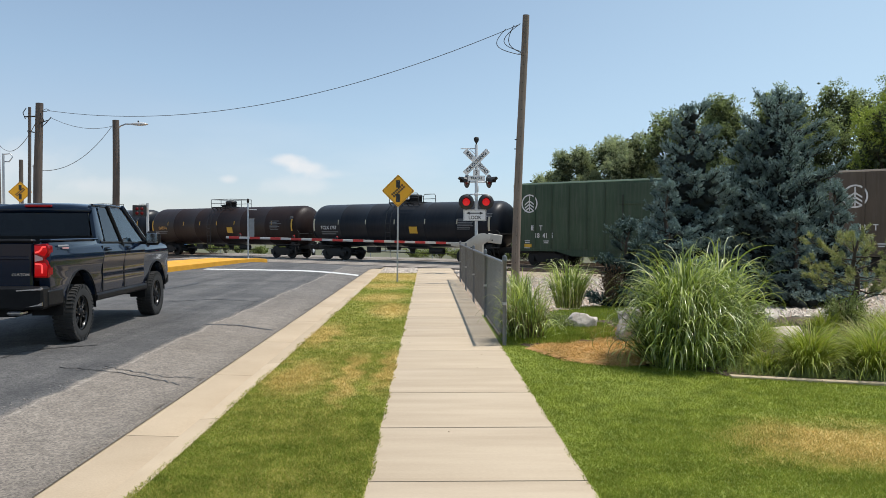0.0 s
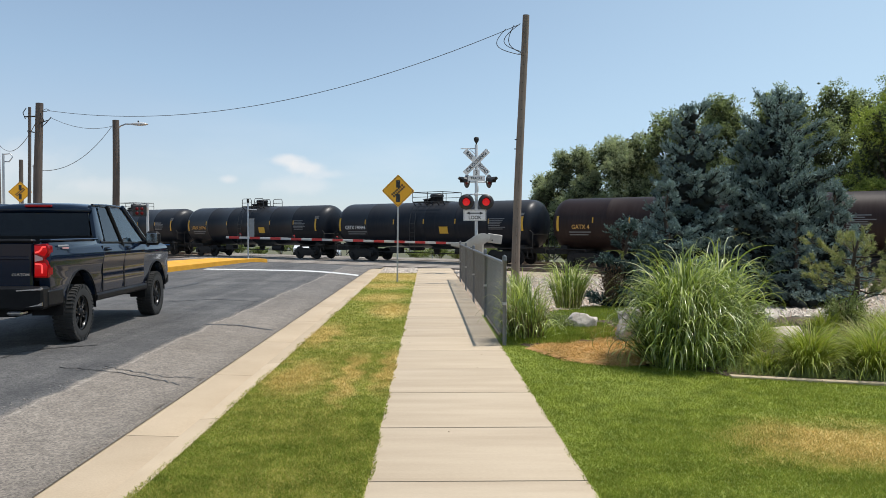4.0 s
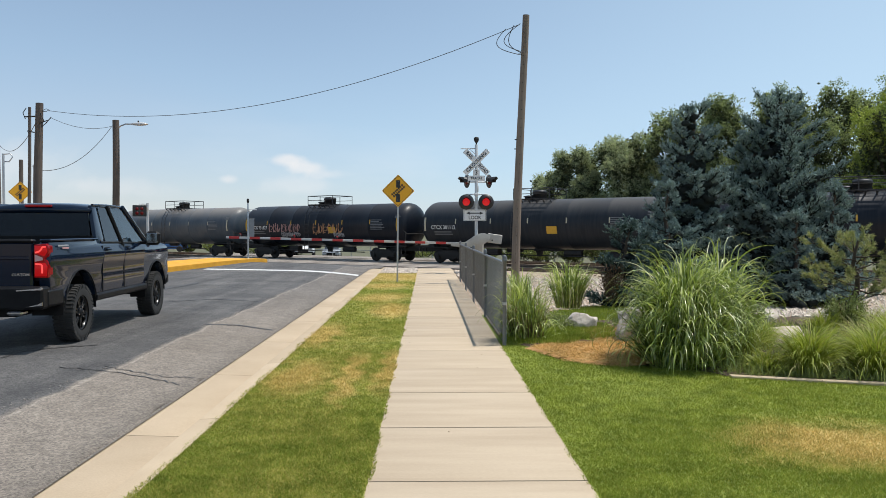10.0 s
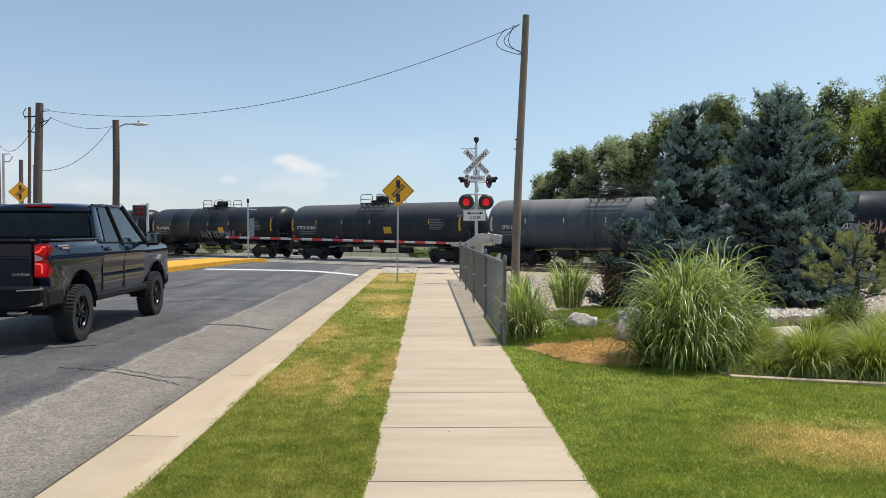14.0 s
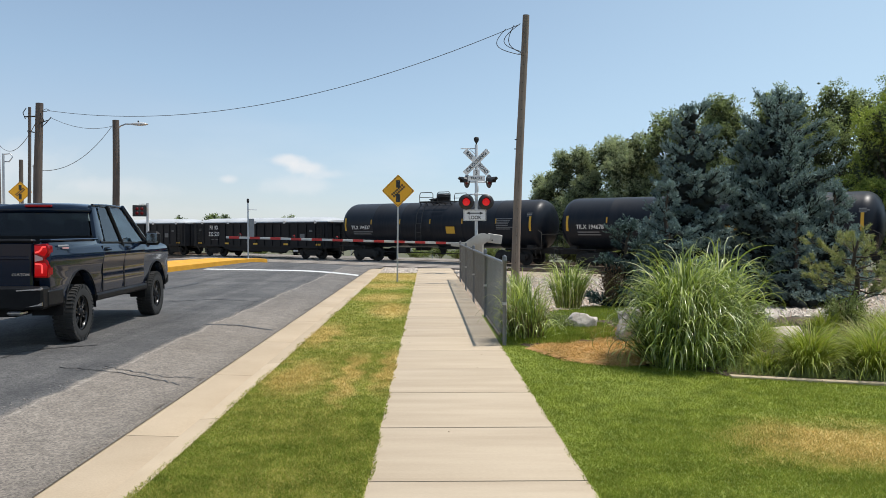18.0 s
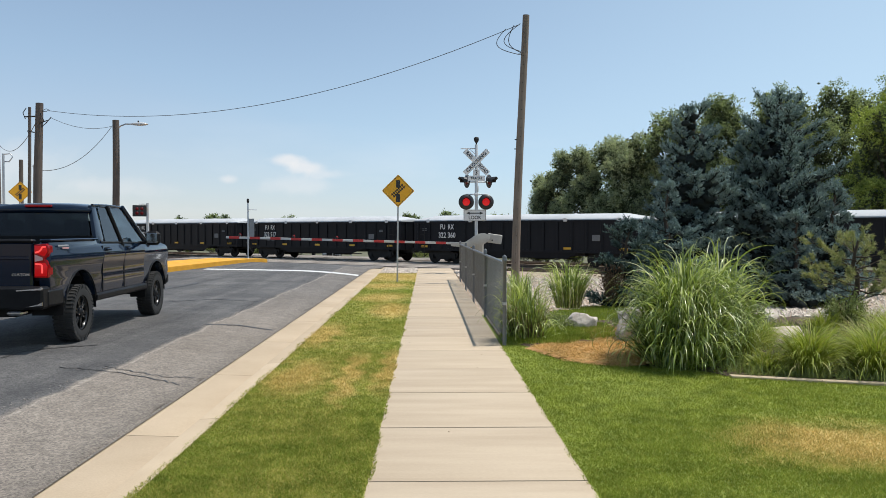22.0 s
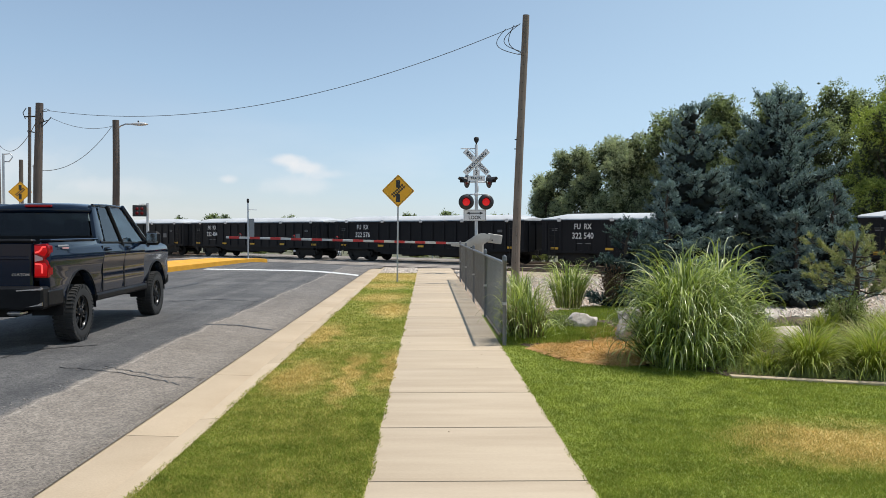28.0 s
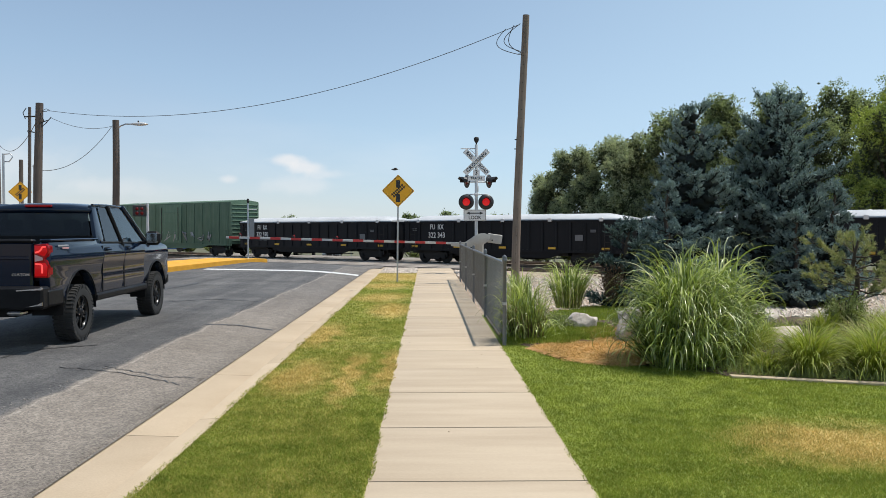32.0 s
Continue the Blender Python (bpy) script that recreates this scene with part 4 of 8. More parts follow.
def tank_car(length, mat, mark, label, group, opt):
    half = length / 2
    car = thing("tank_car", label, "tank car", group)
    tl = length - 0.95
    part("tank_shell", tank_shell(tl, mat), mat, car)
    th = tl / 2
    for sgn, rz in ((1, 0), (-1, 180)):
        part("stub_sill", sill_me, M_IRON, car, m=pose(sgn * (half - 1.85), 0, 0, 0, 0, rz))
        bogie(car, sgn * (half - 2.85))
    couplers(car, half)
    px = opt.get("top", 0.0)
    part("platform", platform_me, M_BLACK, car, m=pose(px, 0, 0))
    part("railing", railing2_me if opt.get("rounded") else railing_me, M_BLACK, car, m=pose(px, 0, 0))
    part("valve_housing", housing_me, M_BLACK, car, m=pose(px + opt.get("dome", 0.0), 0, 0))
    part("manway", manway_me, M_BLACK, car, m=pose(px + opt.get("dome", 0.0) - 0.75, 0, 0))
    part("ladder", ladder_me, M_BLACK, car, m=pose(px - 0.9, 0, 0))
    part("bottom_outlet", outlet_me, M_IRON, car, m=pose(px, 0, 0))
    tape = opt.get("tape", M_REFL)
    k = opt.get("strips", 5)
    for i in range(k):
        x = -th + 1.9 + (tl - 3.8) * (i + 0.5) / k
        part("reflector_strip", patch(("reflector_strip", round(x, 1), tape.name), lambda: arc_patch(x - 0.04, x + 0.04, 2.62, 2.94), tape), tape, car)
    for x in (-th + 0.75, th - 0.75):
        part("reflector_band", patch(("reflector_band", round(x, 1), tape.name), lambda: arc_patch(x - 0.075, x + 0.075, 2.15, 3.05), tape), tape, car)
    part("data_panel", patch(("data_panel", round(th, 1)), lambda: stencil_block(th - 3.2, 2.25, 1.3, 0.75, 7), M_GREYMARK), M_GREYMARK, car)["kind"] = "stuff"
    part("stencil", patch(("stencil", round(th, 1)), lambda: stencil_block(-th + 1.5, 1.9, 1.9, 0.3, 2), M_GREYMARK), M_GREYMARK, car)["kind"] = "stuff"
    if opt.get("placard", True):
        z0 = 1.98
        part("placard", patch(("placard",), lambda: arc_patch(1.3, 2.0, z0, z0 + 0.46), M_REFL), M_REFL, car, m=pose(opt.get("plx", 0.0), 0, 0))
    if mark:
        z = 2.38
        lettering(mark, 0.36 * opt.get("letter", 1.0), opt.get("ink", M_MARK), car, pose(-th + 2.25, tank_y(z) - 0.005, z, -tilt(z)), "reporting_mark", squeeze=0.92)
    z = 3.2
    part("end_stencil", patch(("end_stencil", round(th, 1)), lambda: stencil_block(th - 1.0, 3.05, 0.5, 0.26, 3), M_GREYMARK), M_GREYMARK, car)["kind"] = "stuff"
    if opt.get("graffiti"):
        rr = random.Random(opt["graffiti"])
        for gx, gw, gz, gh, mt, lab in opt["tags"]:
            sh = Shape()
            x = gx
            while x < gx + gw:
                # bent and looped strokes, close together like hurried letters
                w = rr.uniform(0.8, 1.15) * gh * 0.72
                for stroke in range(3):
                    a0, turn_ = rr.uniform(0, 360), rr.choice((120, 190, 260, -150))
                    cx_, cz_ = x + w * rr.uniform(0.35, 0.65), gz + gh * rr.uniform(0.35, 0.65)
                    rx_, rz_ = w * rr.uniform(0.2, 0.5), gh * rr.uniform(0.25, 0.5)
                    pts = []
                    for i in range(7):
                        a = radians(a0 + turn_ * i / 6)
                        zz = cz_ + rz_ * math.sin(a)
                        pts.append((cx_ + rx_ * math.cos(a) + 0.15 * (zz - gz), tank_y(zz) + 0.004, zz))
                    sh.path(pts, 0.02, 5)
                zt_ = gz + gh
                sh.path([(x + 0.1 * w, tank_y(gz) + 0.004, gz), (x + 0.2 * w, tank_y(gz + gh / 2) + 0.004, gz + gh / 2), (x + 0.3 * w, tank_y(zt_) + 0.004, zt_)], 0.024, 5)
                x += w
            part("spray_tag", sh, mt, car, lab)
    return car


def boxcar(length, mat, mark, label, group, logo=True, low=False):
    half = length / 2
    car = thing("boxcar", label, "boxcar", group)
    bl = length - 1.1
    z0, z1, w = 1.05, (4.56 if low else 4.98), 2.96
    prof = [(-w / 2, z0), (w / 2, z0), (w / 2, z1), (w / 2 - 0.12, z1 + 0.06), (0, z1 + 0.2), (-w / 2 + 0.12, z1 + 0.06), (-w / 2, z1)]
    n = len(prof)
    sh = Shape()
    vs = [(-bl / 2, y, z) for y, z in prof] + [(bl / 2, y, z) for y, z in prof]
    sh.add(vs, [tuple(range(n)), tuple(range(2 * n - 1, n - 1, -1))] + [(i, n + i, n + (i + 1) % n, (i + 1) % n) for i in range(n)])
    part("body", sh, mat, car, bevel=0.02)
    # vertical side posts
    post = Shape().box((0, 0, (z0 + z1) / 2), (0.10, 0.05, z1 - z0 - 0.1)).mesh("side_post", mat, 0.012)
    for i in range(15):
        x = -bl / 2 + 0.35 + (bl - 0.7) * i / 14
        if abs(x) < 1.75:
            continue
        part("side_post", post, mat, car, m=pose(x, -w / 2 - 0.025, 0))
    end = Shape()
    for zz in steps(z0 + 0.3, z1 - 0.25, 9):
        end.tube((0, -w / 2 + 0.12, zz), (0, w / 2 - 0.12, zz), 0.07, n=8)
    end_me = end.mesh("corrugated_end", mat)
    for sgn in (1, -1):
        part("corrugated_end", end_me, mat, car, m=pose(sgn * bl / 2, 0, 0))
    d = Shape().box((0, 0, (z0 + z1) / 2 - 0.03), (3.1, 0.09, z1 - z0 - 0.2))
    for zz in (1.9, 2.8, 3.7):
        d.box((0, -0.06, zz), (2.95, 0.05, 0.1))
    door = part("sliding_door", d, mat, car, bevel=0.012, m=pose(0.1, -w / 2 - 0.07, 0))
    for bx in (-1.2, 1.2):
        part("locking_bar", Shape().tube((bx, -0.1, 1.3), (bx, -0.1, 4.2), 0.025), M_IRON, door)
    part("door_track", Shape().box((0, 0, z0 + 0.02), (6.6, 0.12, 0.1)), mat, car, m=pose(1.2, -w / 2 - 0.06, 0))
    part("side_sill", Shape().prism([(-bl / 2, z0), (bl / 2, z0), (bl / 2, z0 - 0.12), (bl / 2 - 3, z0 - 0.12), (bl / 2 - 4, z0 - 0.4), (-bl / 2 + 4, z0 - 0.4), (-bl / 2 + 3, z0 - 0.12), (-bl / 2, z0 - 0.12)], -w / 2 + 0.02, -w / 2 + 0.1), mat, car)
    part("centre_sill", Shape().box((0, 0, 0.9), (bl + 0.5, 0.5, 0.3)).box((0, 0, 0.75), (3, 1.6, 0.3)), M_IRON, car)
    lad = Shape()
    for y in (-0.2, 0.2):
        lad.tube((y, 0, 0.6), (y, 0, 2.2), 0.02, n=6)
    for zz in steps(0.65, 2.1, 4):
        lad.tube((-0.2, 0, zz), (0.2, 0, zz), 0.016, n=5)
    for x in (-bl / 2 + 0.3, bl / 2 - 0.3):
        part("ladder", lad, mat, car, m=pose(x, -w / 2 - 0.09, 0))
    for sgn in (1, -1):
        bogie(car, sgn * (half - 2.6))
    couplers(car, half)
    y = -w / 2 - 0.03
    if logo:
        lg = Shape()
        ring = [(math.cos(2 * math.pi * i / 36), math.sin(2 * math.pi * i / 36)) for i in range(36)]
        vs = [(0.56 * a, 0, 0.56 * b2) for a, b2 in ring] + [(0.48 * a, 0, 0.48 * b2) for a, b2 in ring]
        lg.add(vs, [(i, (i + 1) % 36, 36 + (i + 1) % 36, 36 + i) for i in range(36)])
        lg.box((0, 0, 0), (0.06, 0.006, 0.9))
        for k in range(3):
            for sg in (1, -1):
                lg.box((sg * 0.16, 0, 0.18 - 0.2 * k), (0.34, 0.006, 0.09), None)
                for q in range(8):
                    vi = lg.v[-8 + q]
                    lg.v[-8 + q] = (vi[0], vi[1], vi[2] - abs(vi[0]) * 0.75)
        part("emblem", lg, M_MARK, car, "round white emblem", m=pose(-bl / 2 + 1.15, y, 3.82))
    if low:
        rr = random.Random(2)
        for k in range(7):
            tag = Shape()
            pts = [(-1.5 + k * 1.15 + rr.uniform(-0.5, 0.5), y - 0.07, rr.uniform(1.2, 2.1)) for q in range(6)]
            tag.path(pts, 0.05, 5)
            part("spray_tag", tag, M_GRAF, car, "grey-green spray-painted scrawl")
    for txt, x, z in mark:
        lettering(txt, 0.42, M_MARK, car, pose(-bl / 2 + x, y - 0.003, z), "reporting_mark", squeeze=0.85)
    if mark:
        bars = Shape()
        for bx, bz, bw, bh in ((1.0, 1.55, 0.35, 0.05), (1.0, 1.44, 0.32, 0.05), (2.3, 1.55, 0.35, 0.05), (2.3, 1.44, 0.3, 0.05), (1.0, 1.12, 0.4, 0.04)):
            bars.box((-bl / 2 + bx, y, bz), (bw, 0.006, bh))
        part("stencil", bars, M_MARK, car)["kind"] = "stuff"
        part("placard", Shape().box((-bl / 2 + 1.05, y, 1.26), (0.5, 0.01, 0.2)), M_REFL, car)
    return car


gond_me = {}


def gondola(length, mark, label, group):
    half = length / 2
    car = thing("covered_gondola", label, "gondola car", group)
    bl = length - 1.25
    z0, z1, w = 0.85, 2.80, 2.96
    key = round(bl, 2)
    if key not in gond_me:
        body = Shape().box((0, 0, (z0 + z1) / 2), (bl, w, z1 - z0), None, 0.02)
        body.box((0, 0, z1 - 0.06), (bl + 0.08, w + 0.14, 0.12)).box((0, 0, z0 + 0.08), (bl + 0.02, w + 0.08, 0.16))
        for sg in (1, -1):
            for y in (-0.9, 0, 0.9):
                body.box((sg * bl / 2, y, (z0 + z1) / 2), (0.14, 0.1, z1 - z0))
        cov = Shape()
        prof = [(-w / 2 + 0.02, 0.0), (-w / 2 + 0.02, 0.07), (-w / 2 + 0.25, 0.24), (-0.7, 0.36), (0, 0.40), (0.7, 0.36), (w / 2 - 0.25, 0.24), (w / 2 - 0.02, 0.07), (w / 2 - 0.02, 0.0)]
        n = len(prof)
        rows = []
        for x, k in ((-bl / 2 - 0.03, 0.28), (-bl / 2 + 1.3, 1.0)) + tuple((-bl / 2 + 1.3 + (bl - 2.6) * i / 4 + d, 1.0 + (0.06 if abs(d) < 0.05 else 0)) for i in (1, 2, 3) for d in (-0.12, -0.04, 0.04, 0.12)) + ((bl / 2 - 1.3, 1.0), (bl / 2 + 0.03, 0.28)):
            rows.append([(x, y, z1 + min(z, 0.07) + (z - min(z, 0.07)) * k) for y, z in prof])
        vs = [p for r in rows for p in r]
        fs = [(j * n + i, j * n + i + 1, j * n + n + i + 1, j * n + n + i) for j in range(len(rows) - 1) for i in range(n - 1)]
        fs += [tuple(range(n)), tuple((len(rows) - 1) * n + i for i in range(n - 1, -1, -1))]
        cov.add(vs, fs, False)
        gond_me[key] = (body.mesh("body", M_GOND), cov.mesh("cover", M_COVER, 0.03))
    bme, cme = gond_me[key]
    part("body", bme, M_GOND, car)
    part("cover", cme, M_COVER, car, "white moulded fibreglass cover")
    for i in range(17):
        x = -bl / 2 + 0.35 + (bl - 0.7) * i / 16
        part("side_stake", patch(("side_stake",), lambda: Shape().box((0, 0, (z0 + z1) / 2), (0.13, 0.06, z1 - z0 - 0.2), None, 0.015), M_GOND), M_GOND, car, m=pose(x, -w / 2 - 0.03, 0))
    for i in range(5):
        x = -bl / 2 + 1.2 + (bl - 2.4) * i / 4
        part("cover_clamp", patch(("cover_clamp",), lambda: Shape().box((0, 0, z1 + 0.02), (0.24, 0.1, 0.22), None, 0.02), M_SILVER), M_SILVER, car, m=pose(x, -w / 2 - 0.06, 0))
    for i in range(5):
        x = -bl / 2 + 0.9 + (bl - 1.8) * i / 4
        part("reflector_strip", patch(("side_reflector",), lambda: Shape().box((0, 0, 1.12), (0.5, 0.01, 0.13)), M_REFL), M_REFL, car, m=pose(x, -w / 2 - 0.068, 0))
    part("side_sill", patch(("fish_belly", key), lambda: Shape().prism([(-bl / 2, z0), (bl / 2, z0), (bl / 2 - 3.6, z0), (bl / 2 - 4.6, z0 - 0.32), (-bl / 2 + 4.6, z0 - 0.32), (-bl / 2 + 3.6, z0)], -w / 2 + 0.1, -w / 2 + 0.2), M_GOND), M_GOND, car)
    part("centre_sill", patch(("centre_sill", key), lambda: Shape().box((0, 0, 0.78), (bl + 0.6, 0.5, 0.3)).box((-1.5, -0.5, 0.62), (1.4, 0.7, 0.4)).tube((1.0, -0.7, 0.6), (2.6, -0.7, 0.6), 0.2).box((0, 0, 0.74), (bl - 7, 2.3, 0.16)).tube((-4, -1.0, 0.55), (4, -1.0, 0.5), 0.03), M_IRON), M_IRON, car)
    lad = lambda: Shape().tube((-0.2, 0, 0.5), (-0.2, 0, 2.5), 0.02, n=6).tube((0.2, 0, 0.5), (0.2, 0, 2.5), 0.02, n=6).tube((-0.2, 0, 0.7), (0.2, 0, 0.7), 0.016, n=5).tube((-0.2, 0, 1.1), (0.2, 0, 1.1), 0.016, n=5).tube((-0.2, 0, 1.5), (0.2, 0, 1.5), 0.016, n=5).tube((-0.2, 0, 1.9), (0.2, 0, 1.9), 0.016, n=5).tube((-0.2, 0, 2.3), (0.2, 0, 2.3), 0.016, n=5)
    for x in (-bl / 2 + 0.75, bl / 2 - 0.75):
        part("ladder", patch(("gondola_ladder",), lad, M_IRON), M_IRON, car, m=pose(x, -w / 2 - 0.12, 0))
    for sgn in (1, -1):
        bogie(car, sgn * (half - 2.75))
    couplers(car, half)
    y = -w / 2 - 0.064
    lettering("FU  RX", 0.46, M_MARK, car, pose(-bl / 2 + 2.75, y, 2.40), "reporting_mark", squeeze=0.8)
    lettering(mark, 0.5, M_MARK, car, pose(-bl / 2 + 2.75, y, 1.86), "reporting_mark", squeeze=0.85)
    bars = lambda: Shape().box((0.9, 0, 2.3), (0.4, 0.006, 0.05)).box((0.9, 0, 2.2), (0.35, 0.006, 0.05)).box((2.55, 0, 1.42), (0.35, 0.006, 0.05)).box((3.1, 0, 1.42), (0.35, 0.006, 0.05)).box((bl - 2.6, 0, 1.75), (0.5, 0.006, 0.35)).box((bl - 1.7, 0, 2.2), (0.35, 0.006, 0.05)).box((bl - 1.7, 0, 2.1), (0.35, 0.006, 0.05))
    part("stencil", patch(("gond_stencil", key), bars, M_GREYMARK), M_GREYMARK, car, m=pose(-bl / 2, y, 0))["kind"] = "stuff"
    return car


# ends of the cars along the track at the start, from the leading car back
ENDS = [-49.8, -67.85, -85.69, -103.69, -124.13, -141.89, -159.83, -177.72, -195.94, -214.09, -232.10, -250.14, -268.25, -286.09,
        -303.21, -320.46, -337.61, -355.00, -372.14, -389.35, -406.25, -423.24, -440.45, -457.9]
GT, GG, GB = "tank cars of the train", "covered gondolas of the train", "boxcars of the train"
TRAIN = [
    ("box", M_BOXB, [("IB   T", 1.75, 2.32), ("18  4", 1.6, 1.86)], "brown weathered boxcar with white tree emblem"),
    ("box", M_BOXG, [("IB   T", 1.65, 2.32), ("18  41  5", 2.15, 1.86)], "dark green ribbed boxcar with white tree emblem"),
    ("tank", M_TBLACK, "TCLX 1757", "glossy black tank car with rounded top railing", dict(rounded=True, dome=0.3, top=0.4, tape=M_REFW)),
    ("tank", M_TBROWN, "GATX 4", "dark maroon tank car with yellow reflector strips", dict(strips=7, ink=M_MARKO)),
    ("tank", M_TBLACK, "CBTX 740446", "black tank car with white reporting marks", {}),
    ("tank", M_TBLACK, "UTLX 210796", "black tank car with orange reporting marks", dict(ink=M_MARKO, rounded=True)),
    ("tank", M_TBLACK, "CBTX 741295", "black tank car with white reporting marks", {}),
    ("tank", M_TDUST, "CTCX 301112", "dusty black tank car with faded marks", dict(tape=M_REFW)),
    ("tank", M_TBLACK, "CTCX 731827", "black tank car with pink and orange spray-painted scrawl", dict(graffiti=5, tags=((-5.2, 3.2, 2.05, 0.62, M_GRAFP, "pink spray-painted scrawl"), (-3.9, 1.9, 1.72, 0.3, M_GRAF, "pale spray-painted scrawl"), (-0.4, 3.0, 1.95, 0.75, M_GRAFO, "orange spray-painted scrawl"), (1.7, 1.0, 1.72, 0.3, M_GRAF, "pale spray-painted scrawl")))),
    ("tank", M_TGREY, "CITX 221101", "faded grey tank car with pale top", dict(placard=False, tape=M_REFW, letter=0.78)),
    ("tank", M_TDUST, "CTCX 301813", "dusty black tank car with yellow placard", dict(rounded=True)),
    ("tank", M_TBLACK, "TILX 194678", "black tank car with small spray tag low on its side", dict(graffiti=9, tags=((-1.2, 4.2, 1.55, 0.62, M_GRAF, "pale grey spray-painted scrawl"),), rounded=True)),
    ("tank", M_TBLACK, "TILX 194737", "clean black tank car with yellow bands", dict(rounded=True)),
] + [("gond", None, k, "black gondola car with white fibreglass cover") for k in ("322 530", "322 360", "322 517", "322 327", "322 540", "322 576", "322 404", "322 343", "322 590")] + [
    ("box", M_BOXG2, [], "faded light green boxcar with ribbed side"),
]
CARS = []
for i, spec in enumerate(TRAIN):
    s1, s0 = ENDS[i], ENDS[i + 1]
    length = s1 - s0
    if spec[0] == "tank":
        c = tank_car(length, spec[1], spec[2], spec[3], GT, spec[4])
    elif spec[0] == "gond":
        c = gondola(length, spec[2], spec[3], GG)
    else:
        c = boxcar(length, spec[1], spec[2], spec[3], GB, logo=bool(spec[2]), low=not spec[2])
    CARS.append((c, (s0 + s1) / 2))


def roll(t):
    """Way covered by the train after t seconds."""
    u = t / 32
    return 32 * (10.164 * u + 0.448 * u * u - 0.336 * u ** 3)


def motions():
    # the bird flies straight, towards -x
    walk(bird, [(0.0, pose(431.0, 24.5, 9.0)), (30.0, pose(25.96, 24.5, 3.55)), (32.0, pose(-1.0, 24.5, 3.58))])
    turn = pose(0, 0, 0, 0, 0, TRACK_YAW)
    for car, s in CARS:
        walk(car, [(t, Matrix.Translation(along(s + roll(t), 0, RAIL_Z)) @ turn) for t in (0.0, 4.0, 8.0, 12.0, 16.0, 20.0, 24.0, 28.0, 32.0)])

# ---- pickup truck waiting in the lane ----
def paint_material(name, col, flake):
    m, n, l, b = material(name, 0.07, 0.0, 0.25)
    v = coords(n, l)
    f = noise_tex(n, l, v, 900, 2, 0.7)
    d = noise_tex(n, l, v, 2.5, 5)
    c = ramp(n, l, f, [(0.3, col), (0.75, flake)])
    dirt = n.new("ShaderNodeMapRange")
    dirt.inputs[1].default_value, dirt.inputs[2].default_value, dirt.inputs[4].default_value = 0.5, 0.85, 0.05
    l.new(d, dirt.inputs[0])
    c = mix(n, l, dirt.outputs[0], c, (0.10, 0.09, 0.08))
    l.new(c, b.inputs["Base Color"])
    b.inputs["Coat Weight"].default_value = 0.22
    b.inputs["Coat Roughness"].default_value = 0.01
    return m


M_TRUCK = paint_material("dark_blue_metallic_paint", (0.003, 0.0075, 0.018), (0.008, 0.017, 0.036))
M_TYRE = surface("tyre_rubber", (0.016, 0.016, 0.016), (0.032, 0.031, 0.03), 6, 80, 0.8, 0, 0.2)
M_TRIM = surface("black_plastic_trim", (0.007, 0.007, 0.008), (0.014, 0.014, 0.015), 8, 150, 0.4, 0, 0.1, 0.12)
M_RIM = surface("gloss_black_alloy", (0.012, 0.012, 0.013), (0.02, 0.02, 0.021), 8, 90, 0.25, 0.4, 0)
M_CHROME = surface("dull_chrome", (0.45, 0.45, 0.46), (0.6, 0.6, 0.61), 8, 60, 0.2, 1.0, 0)
M_SEAT = surface("dark_seat_cloth", (0.03, 0.03, 0.032), (0.05, 0.05, 0.052), 8, 90, 0.9, 0, 0.2)


def glass_material(name, col, rough=0.02):
    m, n, l, b = material(name, rough, 0, 0.5)
    b.inputs["Base Color"].default_value = (*col, 1)
    b.inputs["Transmission Weight"].default_value = 1.0
    b.inputs["IOR"].default_value = 1.45
    return m


M_TINT = glass_material("tinted_glass", (0.04, 0.05, 0.055))
M_CLEAR = glass_material("lightly_tinted_glass", (0.25, 0.31, 0.33))


def lamp_material(name, col, glow, strength):
    m, n, l, b = material(name, 0.15, 0, 0.25)
    b.inputs["Base Color"].default_value = (*col, 1)
    b.inputs["Emission Color"].default_value = (*glow, 1)
    b.inputs["Emission Strength"].default_value = strength
    b.inputs["Coat Weight"].default_value = 0.08
    return m


M_TAIL = lamp_material("lit_tail_lamp", (0.16, 0.002, 0.003), (1.0, 0.008, 0.008), 0.07)
M_TAILHOT = lamp_material("lit_brake_lamp", (0.5, 0.02, 0.02), (1.0, 0.10, 0.09), 0.9)
M_TAILDEEP = lamp_material("deep_red_lens", (0.26, 0.003, 0.004), (1.0, 0.008, 0.01), 0.26)
M_MIRROR = surface("mirror_glass", (0.5, 0.5, 0.5), (0.55, 0.55, 0.55), 4, 40, 0.03, 1.0, 0)
M_TAILW = surface("clear_reverse_lamp", (0.5, 0.30, 0.30), (0.6, 0.38, 0.38), 4, 40, 0.15, 0, 0)


def arc(cy, cz, r, a0, a1, k):
    return [(cy + r * math.cos(radians(a0 + (a1 - a0) * i / k)), cz + r * math.sin(radians(a0 + (a1 - a0) * i / k))) for i in range(k + 1)]


